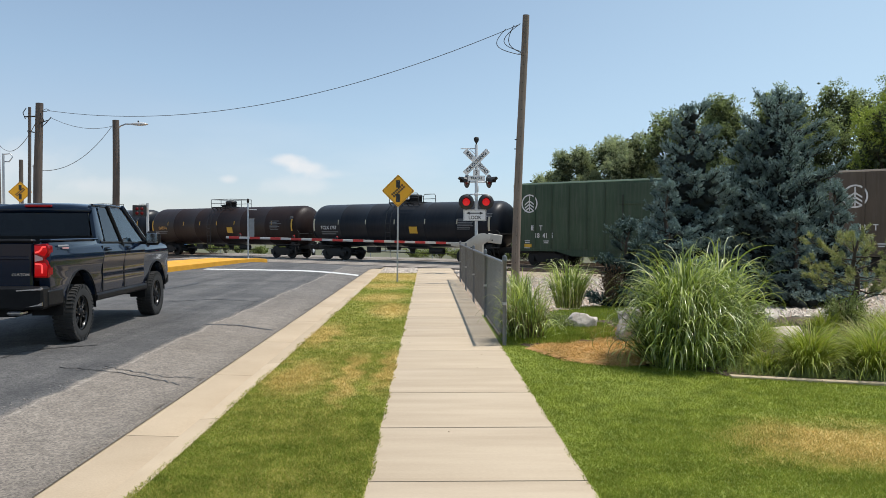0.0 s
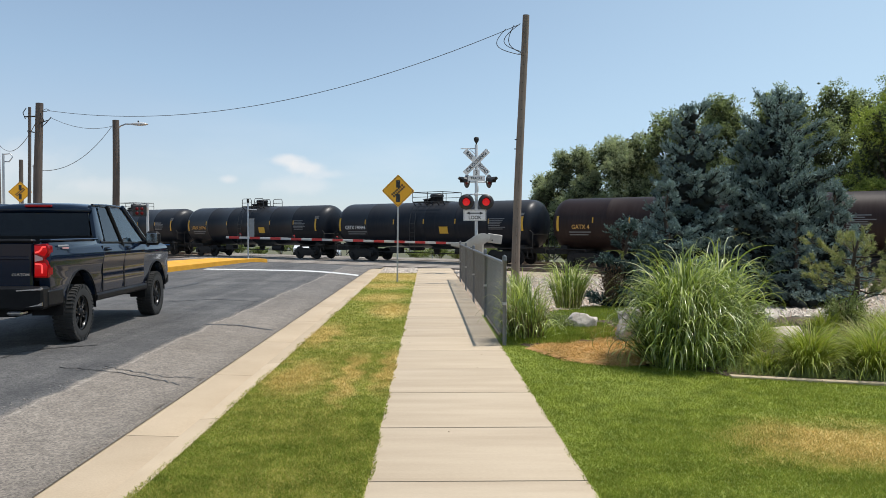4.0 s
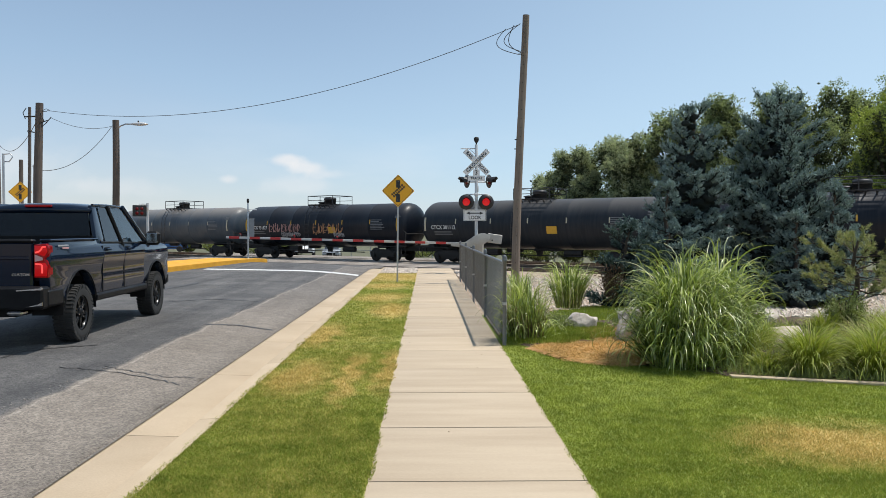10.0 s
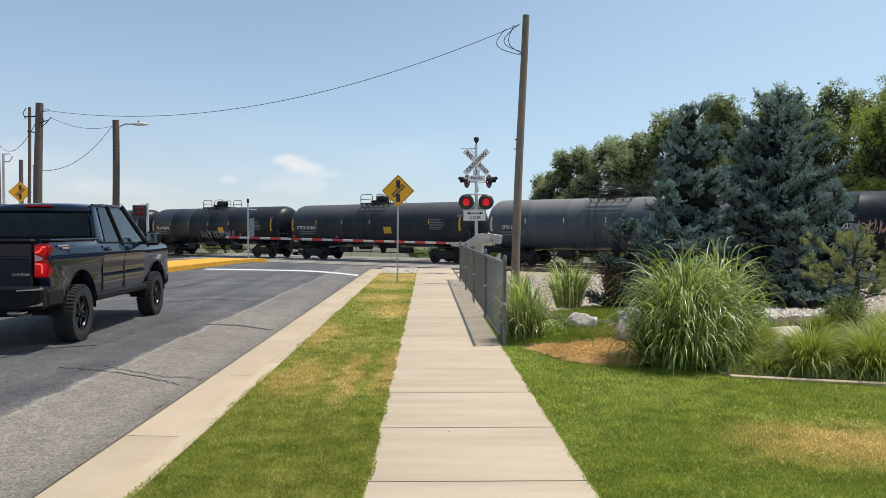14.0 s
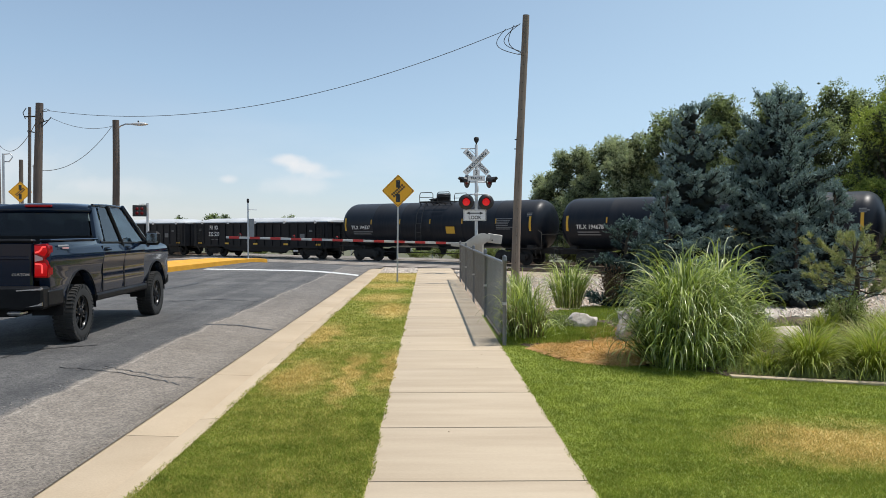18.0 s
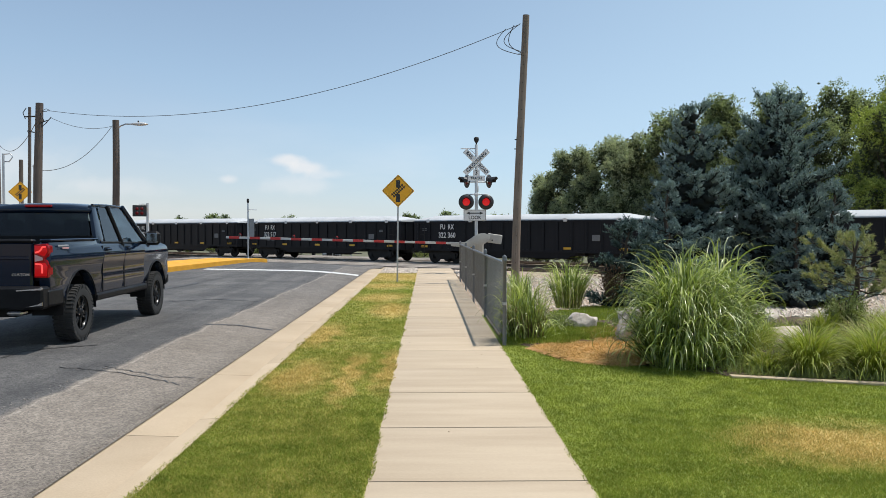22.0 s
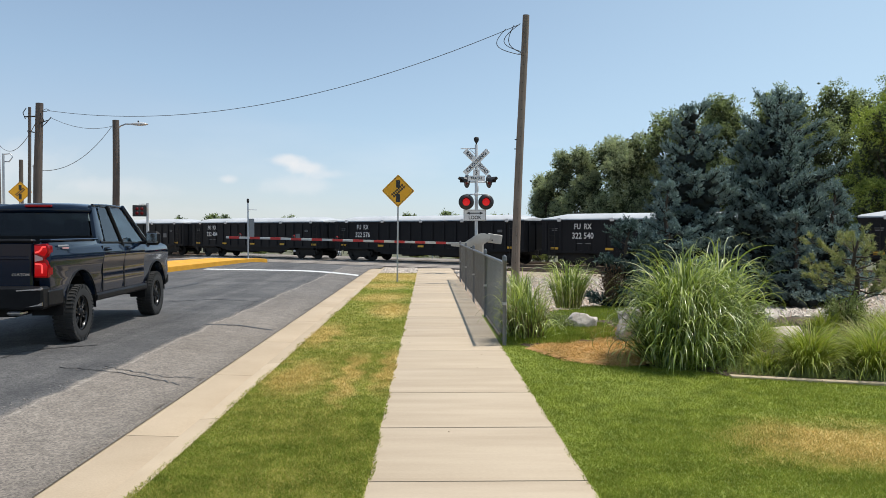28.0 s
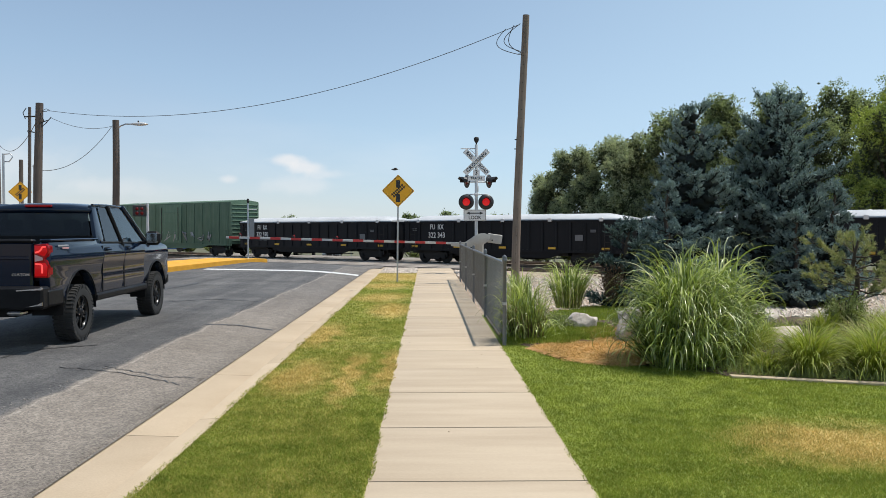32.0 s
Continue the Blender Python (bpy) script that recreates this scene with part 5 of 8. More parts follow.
def build_truck():
    t = thing("pickup_truck", "dark blue metallic crew-cab pickup truck waiting on the asphalt", "pickup truck")
    WZ, RW, FW = 0.415, -1.73, 2.015
    hw = 1.0
    turn = pose(0, 0, 0, 0, 0, 90)         # prism x to truck y

    def side(name, poly, x0, x1, mat, bevel=0.0, parent=None, label=""):
        sh = Shape()
        n = len(poly)
        vs = [(x0, y, z) for y, z in poly] + [(x1, y, z) for y, z in poly]
        sh.add(vs, [tuple(range(n)), tuple(range(2 * n - 1, n - 1, -1))] + [(i, n + i, n + (i + 1) % n, (i + 1) % n) for i in range(n)])
        return part(name, sh, mat, parent or t, label, bevel)

    def swell(z):
        """How far the side stands out at a height: tucked in below, full at the shoulder."""
        return float(np.interp(z, [0.55, 0.70, 0.85, 1.0, 1.15, 1.26, 1.30, 1.38, 1.48], [-0.045, -0.02, -0.008, -0.012, 0.004, 0.022, 0.014, -0.012, -0.035]))

    # the two flanks, with wheel arches; the bed behind, the bonnet in front
    flank = [(-2.80, 0.80), (-2.86, 1.20), (-2.83, 1.44), (-2.78, 1.475), (-1.04, 1.495), (-1.04, 1.44), (1.2, 1.39), (1.5, 1.43), (2.3, 1.40), (2.64, 1.34), (2.79, 1.2), (2.82, 0.85), (2.78, 0.62), (2.64, 0.6)]
    flank += arc(FW, WZ + 0.03, 0.60, 18, 162, 12)
    flank += [(1.40, 0.60), (1.38, 0.56), (-1.08, 0.60), (-1.12, 0.62)]
    flank += arc(RW, WZ + 0.03, 0.61, 18, 162, 12)
    flank += [(-2.36, 0.72)]
    for s in (1, -1):
        fl = side("flank", flank, s * (hw - 0.16), s * hw, M_TRUCK, 0.03)
        bm = bmesh.new()
        bm.from_mesh(fl.data)
        for zc in (0.68, 0.78, 0.88, 0.98, 1.08, 1.16, 1.22, 1.27, 1.31, 1.36, 1.42):
            bmesh.ops.bisect_plane(bm, geom=bm.verts[:] + bm.edges[:] + bm.faces[:], plane_co=(0, 0, zc), plane_no=(0, 0, 1))
        for v in bm.verts:
            if abs(v.co.x) > hw - 0.06:
                v.co.x += s * swell(v.co.z)
        for f in bm.faces:
            f.smooth = True
        bm.to_mesh(fl.data)
        bm.free()
        fl.data.set_sharp_from_angle(angle=radians(24))
        # shoulder crease and lower rocker
        part("rocker_panel", Shape().box((s * (hw - 0.05), 0.14, 0.60), (0.10, 2.55, 0.12), None, 0.03), M_TRIM, t)
        for cy, r in ((FW, 0.60), (RW, 0.61)):
            pts = [(s * (hw - 0.012), y, z) for y, z in arc(cy, WZ + 0.03, r + 0.004, 10, 170, 18)]
            part("wheel_arch_trim", Shape().path(pts, 0.011, 8), M_TRIM, t)
            ar = arc(cy, WZ + 0.03, r + 0.02, 0, 180, 16)
            well = Shape().add([(s * (hw - 0.03), y, z) for y, z in ar] + [(s * (hw - 0.45), y, z) for y, z in ar], [(i, i + 1, 18 + i, 17 + i) for i in range(16)], True)
            well.add([(s * (hw - 0.45), y, z) for y, z in ar], [tuple(range(17))])
            part("wheel_well", well, M_TRIM, t)
    part("underbody", Shape().box((0, 0.1, 0.78), (1.1, 5.3, 0.3)).box((0, -0.3, 0.55), (0.9, 4.6, 0.2)), M_TRIM, t)
    part("bed_floor", Shape().box((0, -1.9, 1.0), (1.7, 1.75, 0.1)).box((0, -1.05, 1.25), (1.8, 0.06, 0.6)), M_TRIM, t)
    for s in (1, -1):
        part("bed_rail_cap", Shape().box((s * (hw - 0.08), -1.92, 1.50), (0.15, 1.76, 0.03), None, 0.012), M_TRUCK, t)
    # bonnet
    bo = Shape()
    rows = []
    for y, z, w in ((1.18, 1.46, 0.9), (1.6, 1.50, 0.9), (2.3, 1.46, 0.88), (2.62, 1.38, 0.86), (2.76, 1.26, 0.84)):
        rows.append([(x * w, y, z - 0.05 * x * x + (0.025 if abs(abs(x) - 0.55) < 0.1 else 0)) for x in (-1, -0.75, -0.55, -0.3, 0, 0.3, 0.55, 0.75, 1)])
    nn = 9
    bo.add([p for r in rows for p in r], [(j * nn + i, j * nn + i + 1, j * nn + nn + i + 1, j * nn + nn + i) for j in range(4) for i in range(8)], True)
    part("bonnet", bo, M_TRUCK, t)
    part("grille", Shape().box((0, 2.76, 1.0), (1.75, 0.12, 0.5), None, 0.03), M_TRIM, t)
    part("front_bumper", Shape().box((0, 2.83, 0.66), (1.95, 0.22, 0.24), None, 0.05), M_TRIM, t)
    # tailgate
    tg = Shape().box((0, -2.83, 1.135), (1.56, 0.09, 0.68), None, 0.025)
    gate = part("tailgate", tg, M_TRUCK, t)
    part("tailgate_cap", Shape().box((0, -2.83, 1.49), (1.60, 0.13, 0.05), None, 0.02), M_TRIM, gate)
    part("pressed_panel", Shape().box((0, -2.872, 1.26), (1.50, 0.03, 0.05), None, 0.012), M_TRUCK, gate)
    part("tailgate_handle", Shape().box((0, -2.89, 1.38), (0.30, 0.03, 0.10), None, 0.012), M_TRIM, gate)
    lettering("CUSTOM", 0.05, M_CHROME, gate, pose(0.645, -2.902, 1.04), "badge", 0.008, 1.15)
    # tail lamps: two dark red lenses with bright hooked strips, a clear lens between
    for s in (1, -1):
        def plate(poly, y0, y1):
            return Shape().prism([(s * px, pz) for px, pz in poly], y0, y1)
        h = part("tail_lamp", plate([(0.81, 1.0), (0.99, 1.0), (1.0, 1.16), (0.985, 1.22), (0.95, 1.25), (0.985, 1.29), (1.005, 1.36), (0.995, 1.42), (0.965, 1.455), (0.81, 1.44)], -2.885, -2.79), M_TAIL, t, bevel=0.012)
        part("upper_lens", plate([(0.825, 1.33), (0.95, 1.285), (0.985, 1.35), (0.97, 1.42), (0.825, 1.425)], -2.897, -2.88), M_TAILDEEP, h, "deep red lens", bevel=0.006)
        part("lower_lens", plate([(0.825, 1.02), (0.975, 1.02), (0.985, 1.15), (0.95, 1.20), (0.825, 1.20)], -2.897, -2.88), M_TAILDEEP, h, "deep red lens", bevel=0.006)
        part("reverse_lens", plate([(0.825, 1.215), (0.93, 1.235), (0.92, 1.27), (0.825, 1.31)], -2.895, -2.88), M_TAILW, h)
        for pts in ([(0.835, 1.335), (0.885, 1.35), (0.91, 1.375), (0.925, 1.408), (0.968, 1.412)], [(0.835, 1.185), (0.905, 1.18), (0.92, 1.165), (0.922, 1.06)]):
            part("light_strip", Shape().path([(s * px, -2.902, pz) for px, pz in pts], 0.011, 6), M_TAILHOT, h, "bright red light strip")
        part("side_lens", Shape().box((s * 0.985, -2.80, 1.23), (0.035, 0.10, 0.40), None, 0.012), M_TAIL, h)
    # rear bumper with bright corner steps
    part("rear_bumper", Shape().box((0, -2.93, 0.74), (1.98, 0.26, 0.30), None, 0.03), M_TRIM, t)
    for s in (1, -1):
        part("bumper_corner", Shape().box((s * 0.955, -2.66, 0.725), (0.10, 0.52, 0.24), None, 0.03), M_TRIM, t)
    for s in (1, -1):
        part("bumper_trim", Shape().prism([(s * 0.66, 0.835), (s * 0.985, 0.85), (s * 0.99, 0.875), (s * 0.66, 0.848)], -3.075, -3.05), M_CHROME, t)
        part("bumper_step", Shape().prism([(s * 0.77, 0.625), (s * 0.985, 0.645), (s * 0.985, 0.69), (s * 0.93, 0.66)], -3.07, -3.05), M_CHROME, t)
    part("exhaust_tip", Shape().box((0.62, -2.95, 0.545), (0.2, 0.2, 0.07), None, 0.025), M_CHROME, t)
    part("tow_hitch", Shape().box((0, -3.05, 0.58), (0.12, 0.2, 0.1), None, 0.01), M_IRON, t)
    part("fuel_tank", Shape().box((-0.4, 0.0, 0.52), (0.5, 1.6, 0.25), None, 0.05), M_TRIM, t)
    # cab: floor of the greenhouse, roof, pillars, glass
    b0, b1, r0, r1 = -1.02, 1.48, -0.80, 0.66       # belt rear and front, roof rear and front
    wb, wt, zb, zt = 0.97, 0.80, 1.435, 2.03

    def P(s, u, v):
        """A place on the greenhouse side: u along from rear to front, v up."""
        yb, yt = b0 + (b1 - b0) * u, r0 + (r1 - r0) * u
        z0 = zb - 0.05 * u
        return Vector((s * (wb + (wt - wb) * v), yb + (yt - yb) * v, z0 + (zt - z0) * v))

    part("cab_body", Shape().box((0, 0.15, 1.05), (1.72, 2.4, 0.8), None, 0.05), M_TRIM, t)
    rf = Shape()
    rows = []
    for y, z in ((-0.86, 2.005), (-0.76, 2.05), (-0.3, 2.08), (0.35, 2.065), (0.70, 2.01)):
        rows.append([(x * 0.82, y, z - 0.055 * abs(x) ** 3) for x in (-1, -0.9, -0.6, -0.3, 0, 0.3, 0.6, 0.9, 1)] + [(0.78, y, z - 0.10), (-0.78, y, z - 0.10)])
    nr = 11
    rf.add([p for r in rows for p in r], [(j * nr + i, j * nr + (i + 1) % nr, j * nr + nr + (i + 1) % nr, j * nr + nr + i) for j in range(4) for i in range(nr)] + [tuple(range(nr)), tuple(4 * nr + i for i in range(nr - 1, -1, -1))], True)
    part("roof", rf, M_TRUCK, t)
    part("high_brake_lamp", Shape().box((0.02, -0.875, 2.015), (0.42, 0.03, 0.035), None, 0.01), M_TAIL, t, "red high brake lamp")
    for s in (1, -1):
        def pill(u0, v0, u1, v1, r, mat=M_TRUCK):
            part("pillar", Shape().path([P(s, u0, v0), P(s, (u0 + u1) / 2, (v0 + v1) / 2), P(s, u1, v1)], r, 8), mat, t)
        cp = [P(s, -0.01, -0.06), P(s, 0.135, -0.06), P(s, 0.125, 1.0), P(s, 0.0, 1.0)]
        cin = [p - Vector((s * 0.07, -0.02, 0)) for p in cp]
        part("rear_pillar", Shape().add(cp + cin, [(0, 1, 2, 3), (7, 6, 5, 4), (0, 4, 5, 1), (1, 5, 6, 2), (2, 6, 7, 3), (3, 7, 4, 0)]), M_TRUCK, t, bevel=0.02)
        pill(0.44, -0.05, 0.45, 1.0, 0.04, M_TRIM)
        pill(0.99, -0.05, 0.97, 1.0, 0.05)
        part("roof_rail", Shape().path([P(s, 0.02, 1.0), P(s, 0.5, 1.02), P(s, 0.98, 1.0)], 0.022, 8), M_TRUCK, t)
        part("belt_trim", Shape().path([P(s, 0.05, 0.02), P(s, 0.5, 0.02), P(s, 0.97, 0.02)], 0.018, 6), M_TRIM, t)
        for nm, u0, u1, mt in (("rear_window", 0.135, 0.43, M_TINT), ("front_window", 0.46, 0.95, M_CLEAR)):
            q = [P(s, u0, 0.03), P(s, u1, 0.03), P(s, u1 - (0.0 if u1 < 0.9 else 0.02), 0.95), P(s, u0 + 0.02, 0.95)]
            off = Vector((s * 0.006, 0, 0))
            g = part(nm, Shape().add([p + off for p in q] + [p - off for p in q], [(0, 1, 2, 3), (7, 6, 5, 4), (0, 4, 5, 1), (1, 5, 6, 2), (2, 6, 7, 3), (3, 7, 4, 0)]), mt, t, "tinted glass")
            g.visible_shadow = False
        # doors: seams, handles, mirror
        for nm, y0, y1 in (("rear_door", -0.88, 0.10), ("front_door", 0.13, 1.22)):
            zs = steps(0.68, 1.40, 14)
            dv = [(s * (hw + swell(z) + k), y, z) for z in zs for y, k in ((y0, -0.006), (y0 + 0.008, 0.004), (y1 - 0.008, 0.004), (y1, -0.006))]
            d = part(nm, Shape().add(dv, [(4 * i + j, 4 * i + j + 1, 4 * i + j + 5, 4 * i + j + 4) for i in range(14) for j in range(3)], True), M_TRUCK, t)
            d.data.set_sharp_from_angle(angle=radians(24))
            part("door_seam", Shape().box((s * (hw - 0.002), y0 - 0.008, 1.03), (0.012, 0.012, 0.72)), M_TRIM, d)
            part("door_handle", Shape().box((s * (hw + 0.03), y0 + 0.18, 1.33), (0.035, 0.20, 0.04), None, 0.012), M_TRUCK, d)
            part("handle_recess", Shape().box((s * (hw + 0.008), y0 + 0.18, 1.325), (0.008, 0.22, 0.075), None, 0.003), M_TRIM, d)
        mr = part("door_mirror", Shape().box((s * (hw + 0.21), 1.06, 1.49), (0.26, 0.14, 0.25), None, 0.05), M_TRIM, t)
        part("mirror_arm", Shape().box((s * (hw + 0.03), 1.06, 1.41), (0.14, 0.08, 0.06), None, 0.015), M_TRIM, mr)
        part("mirror_glass", Shape().box((s * (hw + 0.21), 0.988, 1.49), (0.19, 0.008, 0.17), None, 0.003), M_MIRROR, mr)
        part("badge", Shape().box((s * (hw + 0.008), -2.42, 1.42), (0.006, 0.34, 0.022), None, 0.002), M_GRAF, t, "pale decal bars")
        part("badge", Shape().box((s * (hw + 0.008), -2.34, 1.385), (0.006, 0.22, 0.022), None, 0.001), M_MARKR, t, "red and white decal bars")
        # mud flap and step
        part("mud_flap", Shape().box((s * 0.84, FW - 0.66, 0.55), (0.28, 0.02, 0.3), None, 0.006), M_TRIM, t)
    # back window, windscreen
    bk = [Vector((-0.86, -0.985, 1.48)), Vector((0.86, -0.985, 1.48)), Vector((0.74, -0.83, 1.98)), Vector((-0.74, -0.83, 1.98))]
    g = part("back_window", Shape().add(bk + [p + Vector((0, 0.012, 0)) for p in bk], [(0, 1, 2, 3), (7, 6, 5, 4), (0, 4, 5, 1), (1, 5, 6, 2), (2, 6, 7, 3), (3, 7, 4, 0)]), M_TINT, t, "dark tinted back window")
    g.visible_shadow = False
    ws = [Vector((-0.88, 1.44, 1.42)), Vector((0.88, 1.44, 1.42)), Vector((0.76, 0.69, 1.985)), Vector((-0.76, 0.69, 1.985))]
    g = part("windscreen", Shape().add(ws + [p + Vector((0, 0.012, 0)) for p in ws], [(0, 1, 2, 3), (7, 6, 5, 4), (0, 4, 5, 1), (1, 5, 6, 2), (2, 6, 7, 3), (3, 7, 4, 0)]), M_CLEAR, t)
    g.visible_shadow = False
    part("back_panel", Shape().box((0, -1.01, 1.40), (1.88, 0.07, 0.14), None, 0.02), M_TRUCK, t)
    for x, y in ((-0.42, 0.25), (0.42, 0.25), (-0.45, -0.62), (0.45, -0.62)):
        st = part("seat", Shape().box((x, y, 1.45), (0.48, 0.14, 0.36), None, 0.05), M_SEAT, t)
        part("headrest", Shape().box((x, y - 0.02, 1.71), (0.26, 0.1, 0.17), None, 0.04), M_SEAT, st)
    # wheels
    tyre = Shape().lathe([(0.255, -0.125), (0.33, -0.138), (0.385, -0.13), (0.405, -0.105), (0.408, 0.105), (0.385, 0.13), (0.33, 0.138), (0.255, 0.125)], pose(0, 0, 0, 0, 90, 0), 48, False)
    for k in range(44):
        a = 360 * k / 44
        for sx, o in ((-1, 0), (1, 4)):
            tyre.box((sx * 0.085, 0, 0.412), (0.075, 0.034, 0.02), pose(0, 0, 0, a + o))
            tyre.box((sx * 0.134, 0, 0.385), (0.014, 0.03, 0.05), pose(0, 0, 0, a + o))
        tyre.box((0.0, 0, 0.412), (0.06, 0.032, 0.02), pose(0, 0, 0, a + 2))
    tyre_me = tyre.mesh("tyre", M_TYRE)
    rim = Shape().lathe([(0.262, -0.12), (0.262, 0.1), (0.25, 0.115), (0.235, 0.1), (0.225, 0.04), (0.225, -0.1)], pose(0, 0, 0, 0, 90, 0), 36, False)
    rim.lathe([(0.01, 0.02), (0.22, 0.0)], pose(0, 0, 0, 0, 90, 0), 24, False)
    for k in range(6):
        for o in (-9, 9):
            rim.box((0.075, 0, 0.145), (0.04, 0.032, 0.19), pose(0, 0, 0, 60 * k + o), 0.006)
    rim_me = rim.mesh("rim", M_RIM)
    hub_me = Shape().lathe([(0.075, 0.0), (0.07, 0.11), (0.04, 0.125), (0.01, 0.125)], pose(0, 0, 0, 0, 90, 0), 16, False).mesh("hub_cap", M_TRIM)
    nut = Shape()
    for k in range(6):
        a = radians(60 * k)
        nut.tube((0.07, 0.052 * math.cos(a) * 1.6, 0.052 * math.sin(a) * 1.6), (0.115, 0.052 * math.cos(a) * 1.6, 0.052 * math.sin(a) * 1.6), 0.012, n=6)
    nut_me = nut.mesh("wheel_nuts", M_CHROME)
    for cy in (RW, FW):
        for s in (1, -1):
            w = part("wheel", tyre_me, M_TYRE, t, m=pose(s * 0.87, cy, WZ + 0.005, 12, 0, 0 if s > 0 else 180))
            part("rim", rim_me, M_RIM, w)
            part("hub_cap", hub_me, M_TRIM, w)
            part("wheel_nuts", nut_me, M_CHROME, w)
    return t


M_MARKR = surface("red_decal", (0.45, 0.2, 0.2), (0.55, 0.3, 0.3), 5, 40, 0.5, 0, 0)
truck = build_truck()
truck.matrix_basis = pose(-6.27, 13.66, 0.036, 0, 0, 2.4) @ Matrix.Diagonal((1.02, 1.0, 1.02, 1))

# ---- signs ----
def diamond(side):
    """A square plate on its corner with rounded corners, thin, facing -y."""
    h, r = side / math.sqrt(2), side * 0.06
    sh = Shape()
    out = []
    for k in range(4):
        a = 90 * k
        c = Vector((math.cos(radians(a)), 0, math.sin(radians(a)))) * (h - r * 1.41)
        for d in (-35, -12, 12, 35):
            out.append((c.x + r * math.cos(radians(a + d)), c.z + r * math.sin(radians(a + d))))
    sh.prism(out, -0.003, 0.003)
    return sh, out


def crossing_sign(base, height, side, label, lean=0.0, yaw=0.0):
    """Yellow diamond showing a road with a skewed track across it."""
    s = thing("warning_sign", label, "road sign", "diamond warning signs", base @ pose(0, 0, 0, 0, lean, yaw))
    pst = Shape()
    top = height + side * 0.6
    pst.box((0, 0.02, top / 2 - 0.15), (0.05, 0.006, top + 0.3)).box((-0.024, 0.035, top / 2 - 0.15), (0.005, 0.03, top + 0.3)).box((0.024, 0.035, top / 2 - 0.15), (0.005, 0.03, top + 0.3))
    part("sign_post", pst, M_STEEL, s)
    sh, out = diamond(side)
    pl = part("plate", sh, M_YEL, s, "orange-yellow diamond plate", m=pose(0, 0, height))
    k = 0.93
    rim = Shape()
    n = len(out)
    a = [(x * k, -0.0045, z * k) for x, z in out]
    b = [(x * (k - 0.025), -0.0045, z * (k - 0.025)) for x, z in out]
    rim.add(a + b, [(i, (i + 1) % n, n + (i + 1) % n, n + i) for i in range(n)])
    part("border", rim, M_BLACK, pl)
    u = side / 0.76
    roadbar = Shape().box((0, -0.005, 0.225 * u), (0.13 * u, 0.003, 0.24 * u)).box((0, -0.005, -0.235 * u), (0.13 * u, 0.003, 0.26 * u))
    part("road_symbol", roadbar, M_BLACK, pl)
    trk = Shape()
    m = pose(0, 0, 0, 0, -43, 0)
    for off in (-0.045, 0.045):
        trk.box((0, -0.0055, off * u), (0.52 * u, 0.003, 0.026 * u), m)
    for i in range(7):
        trk.box(((i - 3) * 0.072 * u, -0.0055, 0), (0.026 * u, 0.003, 0.165 * u), m)
    part("track_symbol", trk, M_BLACK, pl)
    for z in (0.3, -0.3):
        part("bolt", Shape().tube((0, -0.012, z * u), (0, 0.03, z * u), 0.012, n=6), M_STEEL, pl)
    return s


crossing_sign(pose(-0.98, 25.9, 0), 2.99, 0.76, "orange-yellow diamond warning sign on a steel post in the verge", 0.6, -1.0)
crossing_sign(pose(-24.4, 48, lie(-24.4, 48)), 4.0 - lie(-24.4, 48), 0.92, "orange-yellow diamond warning sign beside a utility pole", 0.0, 20.0)

# ---- crossing signal with gate ----
M_LENS = lamp_material("red_signal_lens", (0.3, 0.008, 0.01), (1.0, 0.03, 0.035), 0.42)
M_LENSDIM = lamp_material("dim_red_lens", (0.10, 0.005, 0.005), (1.0, 0.03, 0.03), 0.01)
M_MECH = surface("pale_grey_enamel", (0.33, 0.32, 0.29), (0.45, 0.44, 0.40), 3, 40, 0.5, 0, 0.1)


def flasher(parent, x, z, yaw, y=-0.16, lens=None, r=0.305):
    """Round black target with hood and red lens."""
    m = pose(x, y, z, 0, 0, yaw)
    u = part("flasher", Shape().lathe([(0.02, 0.06), (0.14, 0.05), (0.16, 0.0), (r - 0.02, -0.012), (r, 0.0), (r, -0.02), (0.15, -0.028)], pose(0, 0, 0, -90, 0, 0), 32), M_BLACK, parent, "black round flasher unit", m=m)
    hd = Shape()
    vs, k = [], 14
    for yy, rr in ((-0.02, 0.17), (-0.24, 0.175)):
        vs += [(rr * math.cos(radians(-15 + 210 * i / k)), yy - (0.1 if yy < -0.1 and 2 < i < k - 2 else 0), rr * math.sin(radians(-15 + 210 * i / k))) for i in range(k + 1)]
    hd.add(vs, [(i, i + 1, k + 2 + i, k + 1 + i) for i in range(k)], True)
    part("hood", hd, M_BLACK, u)
    part("lens", Shape().lathe([(0.15, 0.026), (0.12, 0.045), (0.06, 0.06), (0.005, 0.065)], pose(0, 0, 0, 90, 0, 0), 24), lens or M_LENS, u, "red glass lens")
    return u


def plate_text(parent, name, w, h, z, lines, x=0.0, y=-0.09, rot=0.0, size=0.15, squeeze=0.9, border=False):
    m = pose(x, y, z, 0, rot, 0)
    p = part(name, Shape().box((0, 0, 0), (w, 0.006, h), None, 0.002), M_WHITE, parent, m=m)
    for txt, dx, dz, sz in lines:
        lettering(txt, sz, M_BLACK, p, pose(dx, -0.006, dz), "lettering", 0.002, squeeze, heavy=0.02)
    if border:
        b = Shape()
        for zz in (-h / 2 + 0.025, h / 2 - 0.025):
            b.box((0, -0.0045, zz), (w - 0.03, 0.002, 0.012))
        for xx in (-w / 2 + 0.025, w / 2 - 0.025):
            b.box((xx, -0.0045, 0), (0.012, 0.002, h - 0.05))
        part("border", b, M_BLACK, p)
    return p


